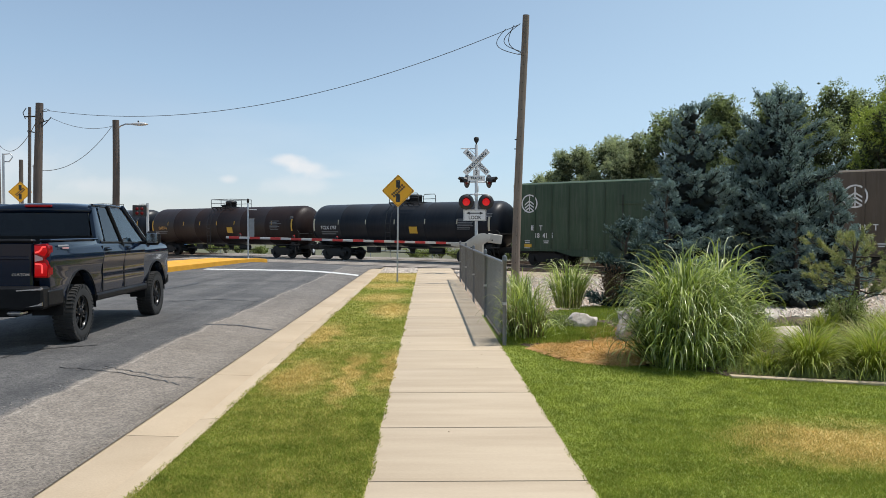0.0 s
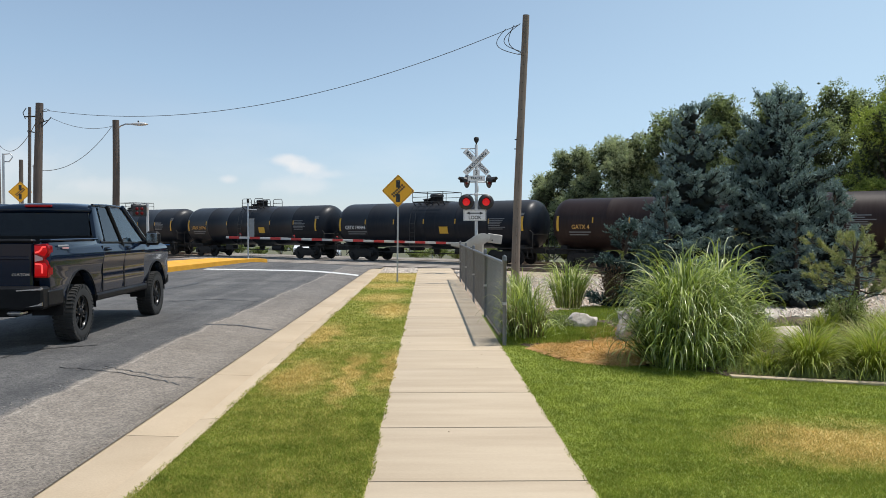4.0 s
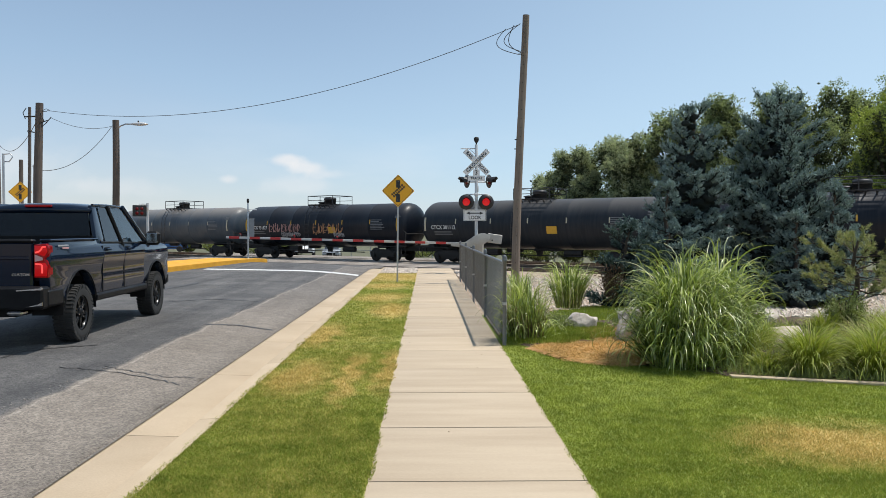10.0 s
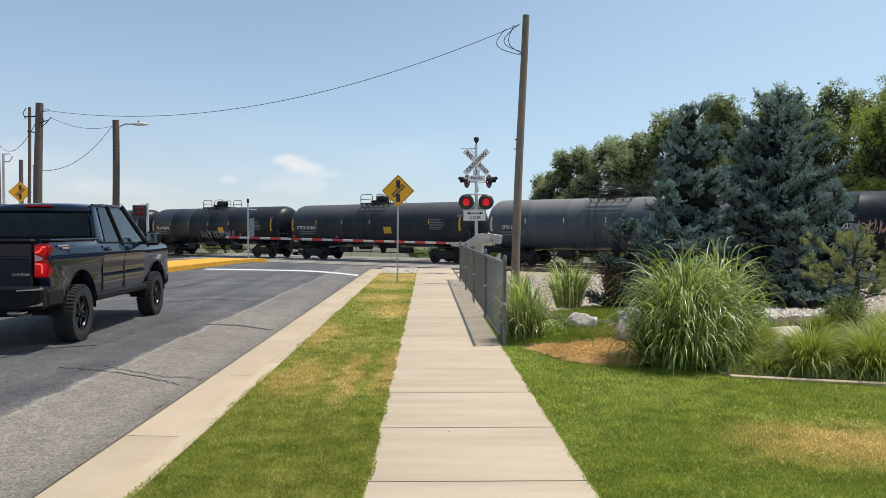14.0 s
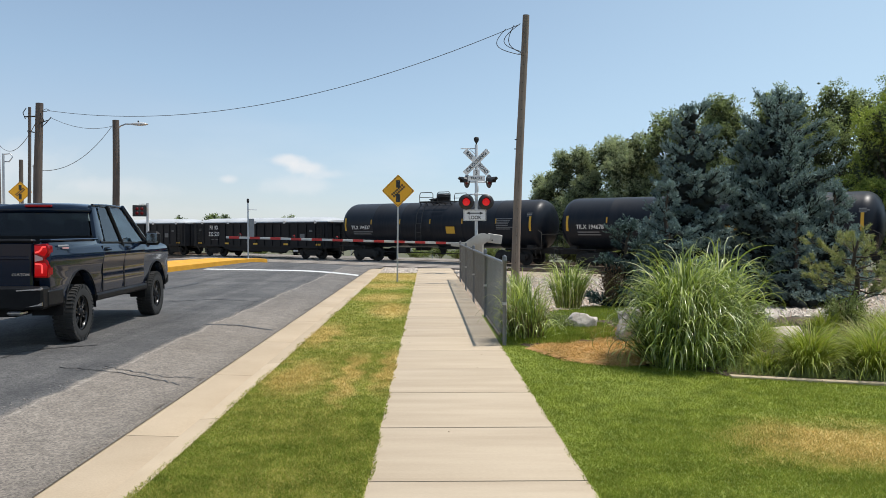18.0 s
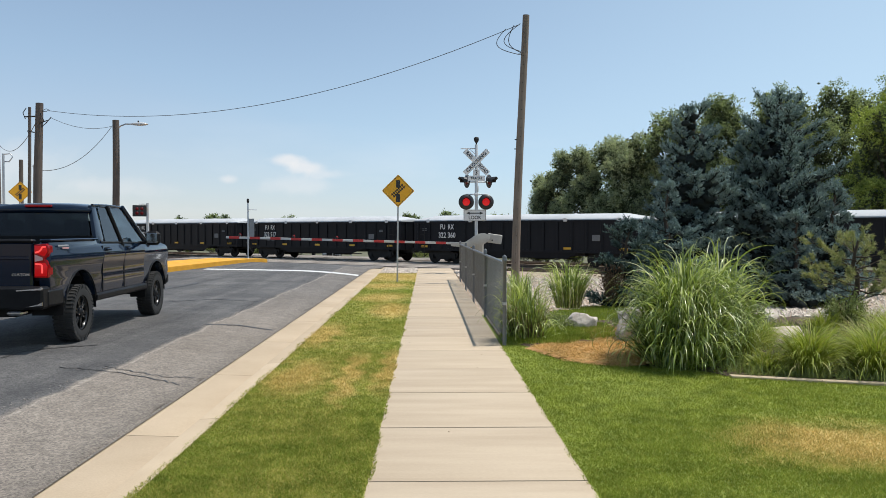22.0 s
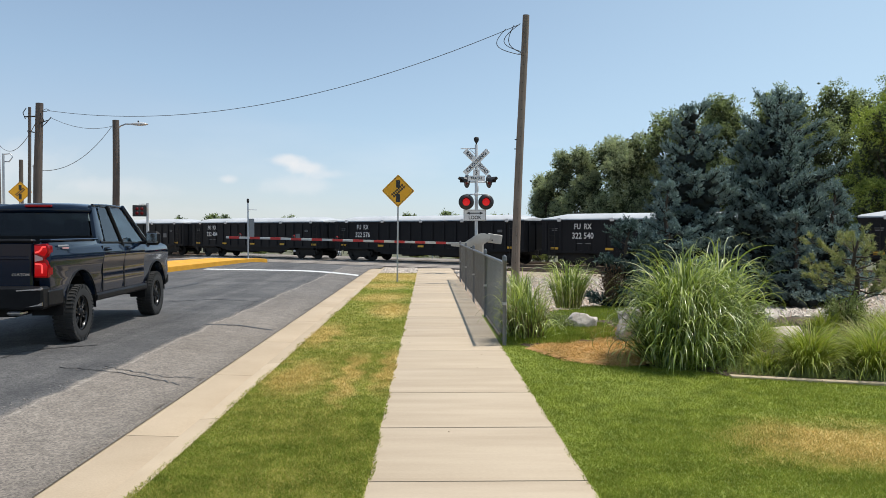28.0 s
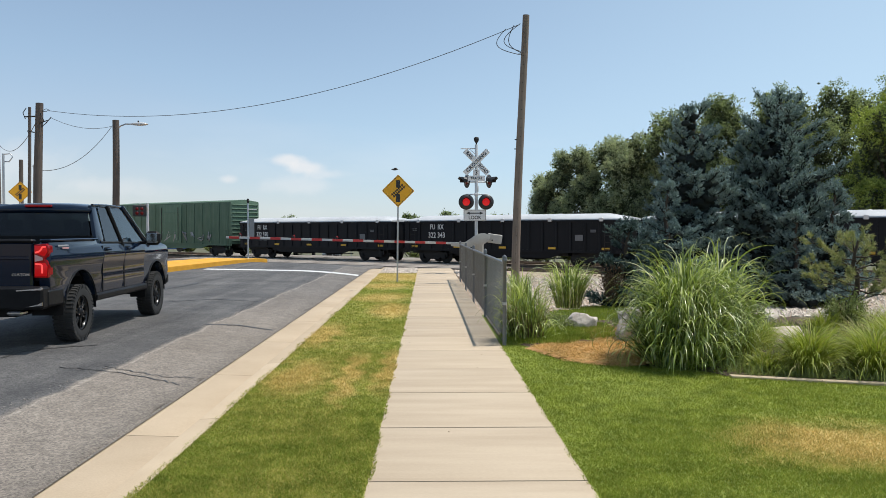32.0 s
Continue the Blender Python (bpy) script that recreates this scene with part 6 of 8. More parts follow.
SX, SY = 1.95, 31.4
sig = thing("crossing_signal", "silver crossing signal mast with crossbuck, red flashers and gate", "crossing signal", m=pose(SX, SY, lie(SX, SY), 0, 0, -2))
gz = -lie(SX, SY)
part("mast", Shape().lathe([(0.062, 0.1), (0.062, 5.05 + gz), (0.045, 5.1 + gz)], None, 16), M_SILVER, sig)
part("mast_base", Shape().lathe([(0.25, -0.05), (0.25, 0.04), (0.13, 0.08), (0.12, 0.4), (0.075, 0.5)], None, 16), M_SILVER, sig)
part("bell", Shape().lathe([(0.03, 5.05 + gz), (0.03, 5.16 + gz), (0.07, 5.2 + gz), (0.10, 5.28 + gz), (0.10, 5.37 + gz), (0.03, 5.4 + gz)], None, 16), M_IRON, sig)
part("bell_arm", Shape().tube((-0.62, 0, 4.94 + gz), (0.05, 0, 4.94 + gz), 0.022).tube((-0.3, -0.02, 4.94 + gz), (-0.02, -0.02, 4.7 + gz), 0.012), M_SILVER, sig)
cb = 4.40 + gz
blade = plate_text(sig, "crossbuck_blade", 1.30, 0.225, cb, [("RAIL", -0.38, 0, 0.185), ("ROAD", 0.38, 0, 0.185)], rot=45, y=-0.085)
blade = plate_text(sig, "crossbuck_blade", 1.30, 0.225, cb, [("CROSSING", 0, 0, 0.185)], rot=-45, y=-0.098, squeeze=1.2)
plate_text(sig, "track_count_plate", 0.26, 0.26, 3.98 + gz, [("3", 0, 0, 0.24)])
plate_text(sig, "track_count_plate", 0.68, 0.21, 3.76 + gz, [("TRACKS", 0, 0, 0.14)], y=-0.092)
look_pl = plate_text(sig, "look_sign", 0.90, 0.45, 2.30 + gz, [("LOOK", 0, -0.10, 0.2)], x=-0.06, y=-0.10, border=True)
arw = Shape().box((0, -0.005, 0.08), (0.44, 0.002, 0.04))
for s in (1, -1):
    arw.prism([(s * 0.34, 0.08), (s * 0.19, 0.145), (s * 0.22, 0.08), (s * 0.19, 0.015)], -0.006, -0.004)
part("double_arrow", arw, M_BLACK, look_pl)
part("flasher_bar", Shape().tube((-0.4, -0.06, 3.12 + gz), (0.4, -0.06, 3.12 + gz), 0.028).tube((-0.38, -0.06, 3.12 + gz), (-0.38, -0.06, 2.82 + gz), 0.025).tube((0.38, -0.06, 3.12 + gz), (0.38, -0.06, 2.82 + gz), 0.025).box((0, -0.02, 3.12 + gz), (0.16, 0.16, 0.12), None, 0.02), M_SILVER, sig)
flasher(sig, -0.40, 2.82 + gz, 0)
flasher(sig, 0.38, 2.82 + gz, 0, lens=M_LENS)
# second pair, turned to the side street
flasher(sig, -0.36, 3.66 + gz, -66, 0.2, M_LENSDIM, 0.27)
flasher(sig, 0.50, 3.66 + gz, 62, 0.2, M_LENSDIM, 0.27)
part("side_flasher_bar", Shape().tube((-0.35, 0.02, 3.62 + gz), (0.45, 0.02, 3.62 + gz), 0.028), M_SILVER, sig)
part("junction_box", Shape().box((0.02, 0.02, 3.35 + gz), (0.14, 0.14, 0.24), None, 0.02), M_SILVER, sig)
# gate mechanism and counterweights
part("gate_mechanism", Shape().box((0.06, -0.02, 1.12 + gz), (0.46, 0.4, 0.7), None, 0.06), M_MECH, sig, "pale grey gate machine")
part("conduit", Shape().path([(0.2, 0.1, 0.0), (0.2, 0.1, 0.5), (0.15, 0.05, 0.8)], 0.03, 8), M_SILVER, sig)
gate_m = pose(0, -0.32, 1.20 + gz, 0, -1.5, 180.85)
sup = Shape()
for yy in (-0.22, 0.22):
    sup.prism([(-0.5, 0.32), (-0.30, 0.40), (-0.05, 0.36), (0.45, 0.02), (1.0, -0.02), (1.0, -0.14), (0.35, -0.18), (-0.15, -0.12), (-0.5, 0.12)], yy - 0.02, yy + 0.02)
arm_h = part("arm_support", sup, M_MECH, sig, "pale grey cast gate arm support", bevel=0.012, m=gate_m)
cwt = pose(0, -0.32, 1.42 + gz, 0, 8, 0)
cw = part("counterweight_arm", Shape().box((0.45, 0.0, 0.03), (0.75, 0.05, 0.14), None, 0.012).box((0.45, 0.4, 0.03), (0.75, 0.05, 0.14), None, 0.012), M_MECH, sig, m=cwt)
part("counterweight", Shape().box((0.72, -0.05, 0.05), (0.55, 0.09, 0.36), None, 0.02), M_MECH, cw)
part("counterweight", Shape().box((0.72, 0.46, 0.05), (0.55, 0.09, 0.36), None, 0.02), M_MECH, cw)
for xx in (0.5, 0.62):
    part("bolt", Shape().tube((xx, -0.12, -0.02), (xx, -0.06, -0.02), 0.03, n=6), M_IRON, cw)
part("hub", Shape().lathe([(0.16, -0.32), (0.16, 0.32), (0.05, 0.34)], pose(0, 0, 0.12, 90), 16), M_MECH, arm_h)
# the arm: white and red bands, each a sleeve
M_ARMW = surface("weathered_white_arm", (0.42, 0.42, 0.41), (0.56, 0.56, 0.55), 3, 60, 0.5, 0, 0.05)
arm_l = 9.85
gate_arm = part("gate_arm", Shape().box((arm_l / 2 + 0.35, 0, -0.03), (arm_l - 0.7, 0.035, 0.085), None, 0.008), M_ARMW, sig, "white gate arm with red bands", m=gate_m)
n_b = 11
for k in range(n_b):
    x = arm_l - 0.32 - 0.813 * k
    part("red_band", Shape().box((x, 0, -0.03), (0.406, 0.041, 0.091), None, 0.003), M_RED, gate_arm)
for x in (5.5, 7.2, 9.32):
    lt = part("gate_lamp", Shape().box((x, -0.01, 0.07), (0.08, 0.08, 0.09), None, 0.015), M_BLACK, gate_arm)
    part("lens", Shape().lathe([(0.05, 0.0), (0.035, 0.02), (0.004, 0.026)], pose(x, -0.055, 0.085, 90), 12), M_LENS, lt, "red lens")

M_GALVP = surface("dull_sign_back", (0.22, 0.225, 0.23), (0.3, 0.305, 0.31), 4, 60, 0.5, 0.2, 0.04)

# second signal, seen from behind, beyond the island
def back_signal(x, y, top, panel_z, label):
    z0 = lie(x, y)
    s = thing("crossing_signal", label, "crossing signal", m=pose(x, y, z0))
    h = top - z0
    part("mast", Shape().lathe([(0.055, 0), (0.055, h - 0.35), (0.04, h - 0.3)], None, 12), M_STEEL, s)
    part("mast_base", Shape().lathe([(0.16, -0.05), (0.16, 0.05), (0.09, 0.2), (0.058, 0.3)], None, 12), M_STEEL, s)
    part("bell", Shape().lathe([(0.04, h - 0.3), (0.09, h - 0.2), (0.09, h), (0.03, h + 0.05)], None, 12), M_IRON, s)
    part("bell_arm", Shape().tube((0, 0, h - 0.75), (0.65, 0, h - 0.77), 0.025), M_SILVER, s)
    part("panel", Shape().box((0.18, 0.12, panel_z - z0), (0.48, 0.03, 1.4), None, 0.01), M_GALVP, s, "grey back of a sign panel")
    return s


back_signal(-12.95, 57.5, 3.95, 1.85, "silver crossing signal mast with a grey sign back")
s3 = thing("crossing_signal", "silver signal post with a dark box of dim red lamps", "crossing signal", m=pose(-14.72, 42, lie(-14.72, 42), 0, 0, 16))
h3 = 3.13 - lie(-14.72, 42)
part("mast", Shape().lathe([(0.07, 0), (0.07, h3)], None, 12), M_SILVER, s3)
bx = part("signal_box", Shape().box((-0.40, 0, h3 - 0.40), (0.68, 0.16, 0.60), None, 0.03), M_BLACK, s3)
for dx in (-0.52, -0.28):
    for dz in (0.10, -0.13):
        part("lens", Shape().lathe([(0.085, 0.0), (0.07, 0.02), (0.005, 0.03)], pose(dx, -0.085, h3 - 0.4 + dz, 90), 14), M_LENSDIM, bx, "dim red lens")
part("box_arm", Shape().tube((-0.42, 0.02, h3 - 0.05), (0.02, 0.02, h3 - 0.05), 0.02), M_SILVER, s3)

# ---- utility poles and wires ----
def utility_pole(x, y, top, r0, r1, label, mat, lean=(0.0, 0.0), name="utility_pole"):
    z0 = lie(x, y) - 0.15
    p = thing(name, label, "utility pole", "wooden poles along the road", pose(x, y, z0))
    pts, rad = [], []
    n = 12
    h = top - z0
    for i in range(n + 1):
        u = i / n
        pts.append((lean[0] * u + 0.02 * math.sin(u * 5 + x), lean[1] * u, h * u))
        rad.append(r0 + (r1 - r0) * u)
    part("shaft", Shape().path(pts, rad, 18), mat, p)
    return p, h


p1, h1 = utility_pole(2.84, 25.6, 8.63, 0.142, 0.108, "weathered brown wooden utility pole with cable loop", M_POLE, (0.33, 0))
hw_ = Shape()
for i in range(26):
    z = 0.8 + i * 0.29
    hw_.tube((0.33 * z / h1 - 0.02, -0.11, z), (0.33 * z / h1 - 0.02, -0.142 + 0.034 * z / h1, z), 0.014, n=6)
part("bolt_heads", hw_, M_IRON, p1)
for zz in (h1 - 1.25, h1 - 4.0, h1 - 4.3):
    part("clamp", Shape().tube((0.33 * zz / h1 - 0.19, -0.02, zz), (0.33 * zz / h1 + 0.02, -0.02, zz), 0.018), M_IRON, p1)
M_WIRE = surface("weathered_cable", (0.03, 0.03, 0.032), (0.06, 0.06, 0.062), 3, 40, 0.6, 0, 0)
lp = Shape()
for k, (a, b2, dr) in enumerate((((0.15, -0.1, h1 - 0.3), (0.2, -0.12, h1 - 1.2), 0.55), ((-0.05, -0.1, h1 - 0.35), (0.22, -0.12, h1 - 1.25), 0.30), ((-0.3, -0.02, h1 - 0.45), (0.12, -0.15, h1 - 1.3), 0.5))):
    a, b2 = Vector(a), Vector(b2)
    lp.path([a.lerp(b2, i / 12) + Vector((-dr * math.sin(math.pi * i / 12), -0.02, -0.12 * math.sin(math.pi * i / 12))) for i in range(13)], 0.012, 6)
part("cable_loop", lp, M_WIRE, p1)

p2, h2 = utility_pole(-16.6, 34, 7.09, 0.20, 0.15, "thick dark weathered utility pole cut short", M_POLE2, (0.16, 0))
part("clamp", Shape().tube((0.1, -0.1, h2 - 0.9), (0.6, -0.2, h2 - 0.75), 0.02).tube((0.1, 0, h2 - 0.35), (0.5, -0.05, h2 - 0.35), 0.015).tube((-0.55, 0.2, h2 - 0.55), (0.1, 0, h2 - 0.55), 0.03), M_IRON, p2)
part("cable_loop", Shape().path([(0.25, -0.1, h2 - 0.4), (0.42, -0.15, h2 - 0.75), (0.30, -0.15, h2 - 1.05), (0.55, -0.2, h2 - 0.85), (0.75, -0.2, h2 - 0.62)], 0.02, 6).path([(0.3, -0.1, h2 - 0.35), (0.5, -0.1, h2 - 0.25), (0.65, -0.1, h2 - 0.32)], 0.012, 6), M_WIRE, p2)

p3, h3b = utility_pole(-14.82, 38, 6.93, 0.17, 0.15, "dark weathered lamp pole beside the road", M_POLE2, (0.03, 0), "street_lamp")
tagged(p3, "dark wooden pole with a cobra-head street lamp", "street lamp")
part("lamp_arm", Shape().path([(0.1, 0, h3b - 0.45), (0.25, 0, h3b - 0.28), (0.5, 0, h3b - 0.18), (0.95, 0, h3b - 0.18)], 0.035, 8), M_STEEL, p3)
hd = Shape()
rows = []
for x, w, hh in ((0.82, 0.05, 0.05), (0.95, 0.10, 0.07), (1.2, 0.15, 0.09), (1.4, 0.13, 0.07), (1.55, 0.06, 0.03)):
    rows.append([(x, w * math.cos(radians(a)), h3b - 0.18 + hh * math.sin(radians(a))) for a in range(0, 360, 30)])
hd.add([p for r in rows for p in r], [(j * 12 + i, j * 12 + (i + 1) % 12, j * 12 + 12 + (i + 1) % 12, j * 12 + 12 + i) for j in range(4) for i in range(12)] + [tuple(range(12)), tuple(range(59, 47, -1))], True)
part("lamp_head", hd, M_SILVER, p3, "grey cobra-head lamp")
part("photocell", Shape().tube((1.1, 0, h3b - 0.1), (1.1, 0, h3b - 0.02), 0.035), M_BLACK, p3)

p4, h4 = utility_pole(-19.98, 40, 7.84, 0.085, 0.07, "slender weathered pole behind the thick pole", M_POLE2, (0.18, 0))
part("clamp", Shape().tube((0.1, -0.1, h4 - 1.2), (0.6, -0.3, h4 - 1.3), 0.03).path([(0.05, -0.1, h4 - 0.05), (-0.12, -0.1, h4 - 0.3), (0.0, -0.1, h4 - 0.6)], 0.02, 6), M_IRON, p4)
p5, h5 = utility_pole(-30.4, 60, 6.99, 0.17, 0.14, "dark wooden pole in the distance", M_POLE2)
p6, h6 = utility_pole(-29.95, 61, 6.69, 0.07, 0.06, "thin grey signal pole in the distance", M_STEEL)
part("crossarm", Shape().tube((-0.1, 0, h6 - 0.1), (0.35, 0, h6 - 0.05), 0.04), M_STEEL, p6)
p7, h7 = utility_pole(-37.0, 70, 8.4, 0.12, 0.1, "thin grey pole with a curved bracket", M_STEEL)
part("bracket", Shape().path([(0, 0, h7 - 0.7), (0.5, 0, h7 - 0.7), (0.8, 0, h7 - 0.3), (0.6, 0, h7), (0.1, 0, h7 - 0.05)], 0.05, 6), M_STEEL, p7)
p8, h8 = utility_pole(-32.05, 60, 8.29, 0.12, 0.1, "weathered pole at the edge of the yard", M_POLE2)


def wire(name, a, b, sag, r, label, pts=28):
    a, b = Vector(a), Vector(b)
    sh = Shape().path([a.lerp(b, i / pts) + Vector((0, 0, -sag * 4 * (i / pts) * (1 - i / pts))) for i in range(pts + 1)], r, 6)
    return solid(name, sh, M_WIRE, label, "cable", "cables between the poles")


wire("overhead_cable", (2.95, 25.5, 8.30), (-16.1, 34, 6.78), 1.22, 0.010, "black overhead cable sagging between two poles")
wire("overhead_cable", (-15.9, 34, 6.45), (-14.95, 38, 6.65), 0.25, 0.010, "thin cable between pole and street lamp")
wire("overhead_cable", (-14.95, 37.9, 6.6), (-16.45, 34.2, 4.25), 0.55, 0.013, "slack cable running down from the street lamp")
wire("overhead_cable", (-19.5, 40, 7.1), (-32.0, 60, 8.1), 0.9, 0.017, "slack cable running to the distant poles")

# ---- chain-link fence beside the pavement ----
FX, FY0, FY1, FH = 1.14, 11.62, 27.2, 1.24
fence = thing("chain_link_fence", "grey galvanised chain-link fence beside the pavement", "fence")
M_GALV = surface("dull_galvanised_tube", (0.115, 0.127, 0.14), (0.18, 0.195, 0.21), 5, 60, 0.55, 0.1, 0.08)
M_LINK = surface("dull_link_wire", (0.12, 0.137, 0.155), (0.19, 0.21, 0.235), 5, 60, 0.5, 0.2, 0)
post_me = Shape().lathe([(0.028, -0.1), (0.028, FH), (0.036, FH), (0.036, FH + 0.03), (0.03, FH + 0.06), (0.034, FH + 0.075), (0.005, FH + 0.1)], None, 14).mesh("post", M_GALV)
ys = [FY0, 15.5, 19.4, 23.3, FY1]
for y in ys:
    p = part("post", post_me, M_GALV, fence, m=pose(FX, y, lie(FX, y)))
    part("tension_band", Shape().tube((0, 0, FH * 0.5 - 0.02), (0, 0, FH * 0.5 + 0.02), 0.034).tube((0, -0.05, FH * 0.5), (0, 0, FH * 0.5), 0.012), M_STEEL, p)
part("top_rail", Shape().path([(FX, y, lie(FX, y) + FH - 0.02) for y in steps(FY0, FY1, 8)], 0.024, 10), M_GALV, fence)
part("bottom_wire", Shape().path([(FX, y, lie(FX, y) + 0.05) for y in steps(FY0, FY1, 8)], 0.006, 5), M_GALV, fence)
lk = Shape()
sp, hh = 0.088, FH - 0.06
yy = FY0 - hh
while yy < FY1:
    for sgn in (1, -1):
        ya, yb = (yy, yy + hh) if sgn > 0 else (yy + hh, yy)
        za, zb = 0.04, 0.04 + hh
        # clip to the run of the fence
        t0, t1 = 0.0, 1.0
        dy = yb - ya
        for lim, side_ in ((FY0, 1), (FY1, -1)):
            if dy * side_ > 0:
                t0 = max(t0, (lim - ya) / dy)if (lim - ya) * side_ > 0 else t0
            else:
                t1 = min(t1, (lim - ya) / dy) if (lim - yb) * side_ > 0 else t1
        if t1 > t0 and t0 >= 0 and t1 <= 1:
            a = Vector((FX + 0.028 + 0.003 * sgn, ya + dy * t0, za + hh * t0))
            b = Vector((FX + 0.028 + 0.003 * sgn, ya + dy * t1, za + hh * t1))
            a.z += lie(FX, a.y)
            b.z += lie(FX, b.y)
            lk.tube(a, b, 0.0037, n=4, caps=False)
    yy += sp
part("link_mesh", lk, M_LINK, fence)["kind"] = "stuff"

# ---- a bird crossing the sky ----
M_BIRD = surface("dark_feathers", (0.03, 0.03, 0.032), (0.07, 0.066, 0.06), 20, 200, 0.8, 0, 0.1)
bird = thing("bird", "small dark bird gliding across the sky", "bird")
part("body", Shape().lathe([(0.004, -0.10), (0.022, -0.06), (0.032, -0.01), (0.028, 0.04), (0.02, 0.07), (0.018, 0.085), (0.004, 0.105)], pose(0, 0, 0, 0, -90, 0), 12, False), M_BIRD, bird)
for s in (1, -1):
    part("wing", Shape().add([(-0.03, s * 0.02, 0.01), (0.045, s * 0.02, 0.01), (0.06, s * 0.09, 0.045), (-0.015, s * 0.09, 0.045), (0.085, s * 0.17, 0.03), (0.045, s * 0.17, 0.03)], [(0, 1, 2, 3), (3, 2, 4, 5)]), M_BIRD, bird)
part("tail", Shape().add([(0.09, -0.012, 0.004), (0.09, 0.012, 0.004), (0.16, 0.03, 0.0), (0.16, -0.03, 0.0)], [(0, 1, 2, 3)]), M_BIRD, bird)

# ---- planting ----
def leaf_material(name, low, high, trans=0.3, rough=0.6, tips=None, spec=0.3):
    """Leaves that vary from one to the next and over the crown, lit through from behind."""
    m, n, l, b = material(name, rough, 0, spec)
    gi = n.new("ShaderNodeNewGeometry")
    big = noise_tex(n, l, coords(n, l), 1.1, 3)
    c1 = ramp(n, l, gi.outputs["Random Per Island"], [(0.0, low), (0.8, high)] + ([(0.97, tips)] if tips else []))
    k = ramp(n, l, big, [(0.3, (0.72, 0.74, 0.7)), (0.7, (1.22, 1.2, 1.15))])
    c = mix(n, l, 1.0, c1, k, "MULTIPLY")
    l.new(c, b.inputs["Base Color"])
    tr = n.new("ShaderNodeBsdfTranslucent")
    l.new(mix(n, l, 1.0, c, (1.15, 1.2, 0.75), "MULTIPLY"), tr.inputs["Color"])
    ms = n.new("ShaderNodeMixShader")
    ms.inputs[0].default_value = trans
    l.new(b.outputs[0], ms.inputs[1])
    l.new(tr.outputs[0], ms.inputs[2])
    l.new(ms.outputs[0], n["Material Output"].inputs["Surface"])
    return m


M_BARKT = wood_pole("tree_bark", (0.045, 0.035, 0.027), (0.11, 0.085, 0.064))
M_SPRUCE = leaf_material("blue_spruce_needles", (0.14, 0.20, 0.208), (0.245, 0.325, 0.328), 0.10, 0.8, (0.28, 0.34, 0.33), 0.08)
# near-black: the shade between the boughs is put into this colour
M_SPRUCE_SHADE = leaf_material("inner_spruce_shade", (0.014, 0.018, 0.018), (0.03, 0.037, 0.036), 0.0, 0.9, spec=0.1)
# darker leaf colour that gives the crowns painted inner shade
M_INNER_SHADE = leaf_material("inner_leaf_shade", (0.06, 0.075, 0.042), (0.11, 0.13, 0.075), 0.15, 0.9, spec=0.1)
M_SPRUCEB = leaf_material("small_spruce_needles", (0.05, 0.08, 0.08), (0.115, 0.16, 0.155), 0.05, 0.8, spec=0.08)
M_PINE = leaf_material("olive_pine_needles", (0.21, 0.235, 0.10), (0.38, 0.39, 0.18), 0.3, 0.6, (0.42, 0.36, 0.2))
M_LEAF_A = leaf_material("grey_green_leaves", (0.24, 0.275, 0.185), (0.42, 0.46, 0.315), 0.46, 0.7, spec=0.15)
M_LEAF_B = leaf_material("dark_green_leaves", (0.17, 0.21, 0.105), (0.32, 0.37, 0.19), 0.45, 0.7, spec=0.15)
M_LEAF_C = leaf_material("yellow_green_leaves", (0.19, 0.245, 0.05), (0.38, 0.44, 0.12), 0.36, 0.6, spec=0.2)
M_REED = leaf_material("tall_grass_leaves", (0.06, 0.105, 0.02), (0.45, 0.52, 0.14), 0.45, 0.3, (0.78, 0.78, 0.54), 0.8)
M_REEDY = leaf_material("yellow_green_grass_leaves", (0.19, 0.24, 0.03), (0.40, 0.44, 0.09), 0.4, 0.5, (0.40, 0.36, 0.16), 0.4)
M_REEDD = leaf_material("dry_grass_leaves", (0.22, 0.21, 0.08), (0.40, 0.38, 0.18), 0.35, 0.55, (0.40, 0.33, 0.2), 0.4)
M_DEAD = leaf_material("dead_brown_twigs", (0.07, 0.045, 0.03), (0.16, 0.10, 0.07), 0.1, 0.8)
M_WEED = leaf_material("weed_leaves", (0.12, 0.16, 0.045), (0.28, 0.32, 0.12), 0.3, 0.6)


def unit(v):
    return v / np.maximum(1e-6, np.linalg.norm(v, axis=1, keepdims=True))


def leaves(P, D, L, W, rng, fold=0.0):
    """Leaf blades from P along D (unit) with length L and width W: 5 corners each."""
    c = len(P)
    R = unit(np.cross(D, unit(rng.normal(size=(c, 3)))))
    L, W = np.broadcast_to(L, c)[:, None], np.broadcast_to(W, c)[:, None]
    V = np.empty((c, 5, 3), np.float32)
    V[:, 0] = P - R * W * 0.25
    V[:, 1] = P + R * W * 0.25
    mid = P + D * L * 0.5
    N = np.cross(D, R)
    V[:, 2] = mid + R * W * 0.5 + N * W * fold
    V[:, 3] = mid - R * W * 0.5 + N * W * fold
    V[:, 4] = P + D * L
    return V


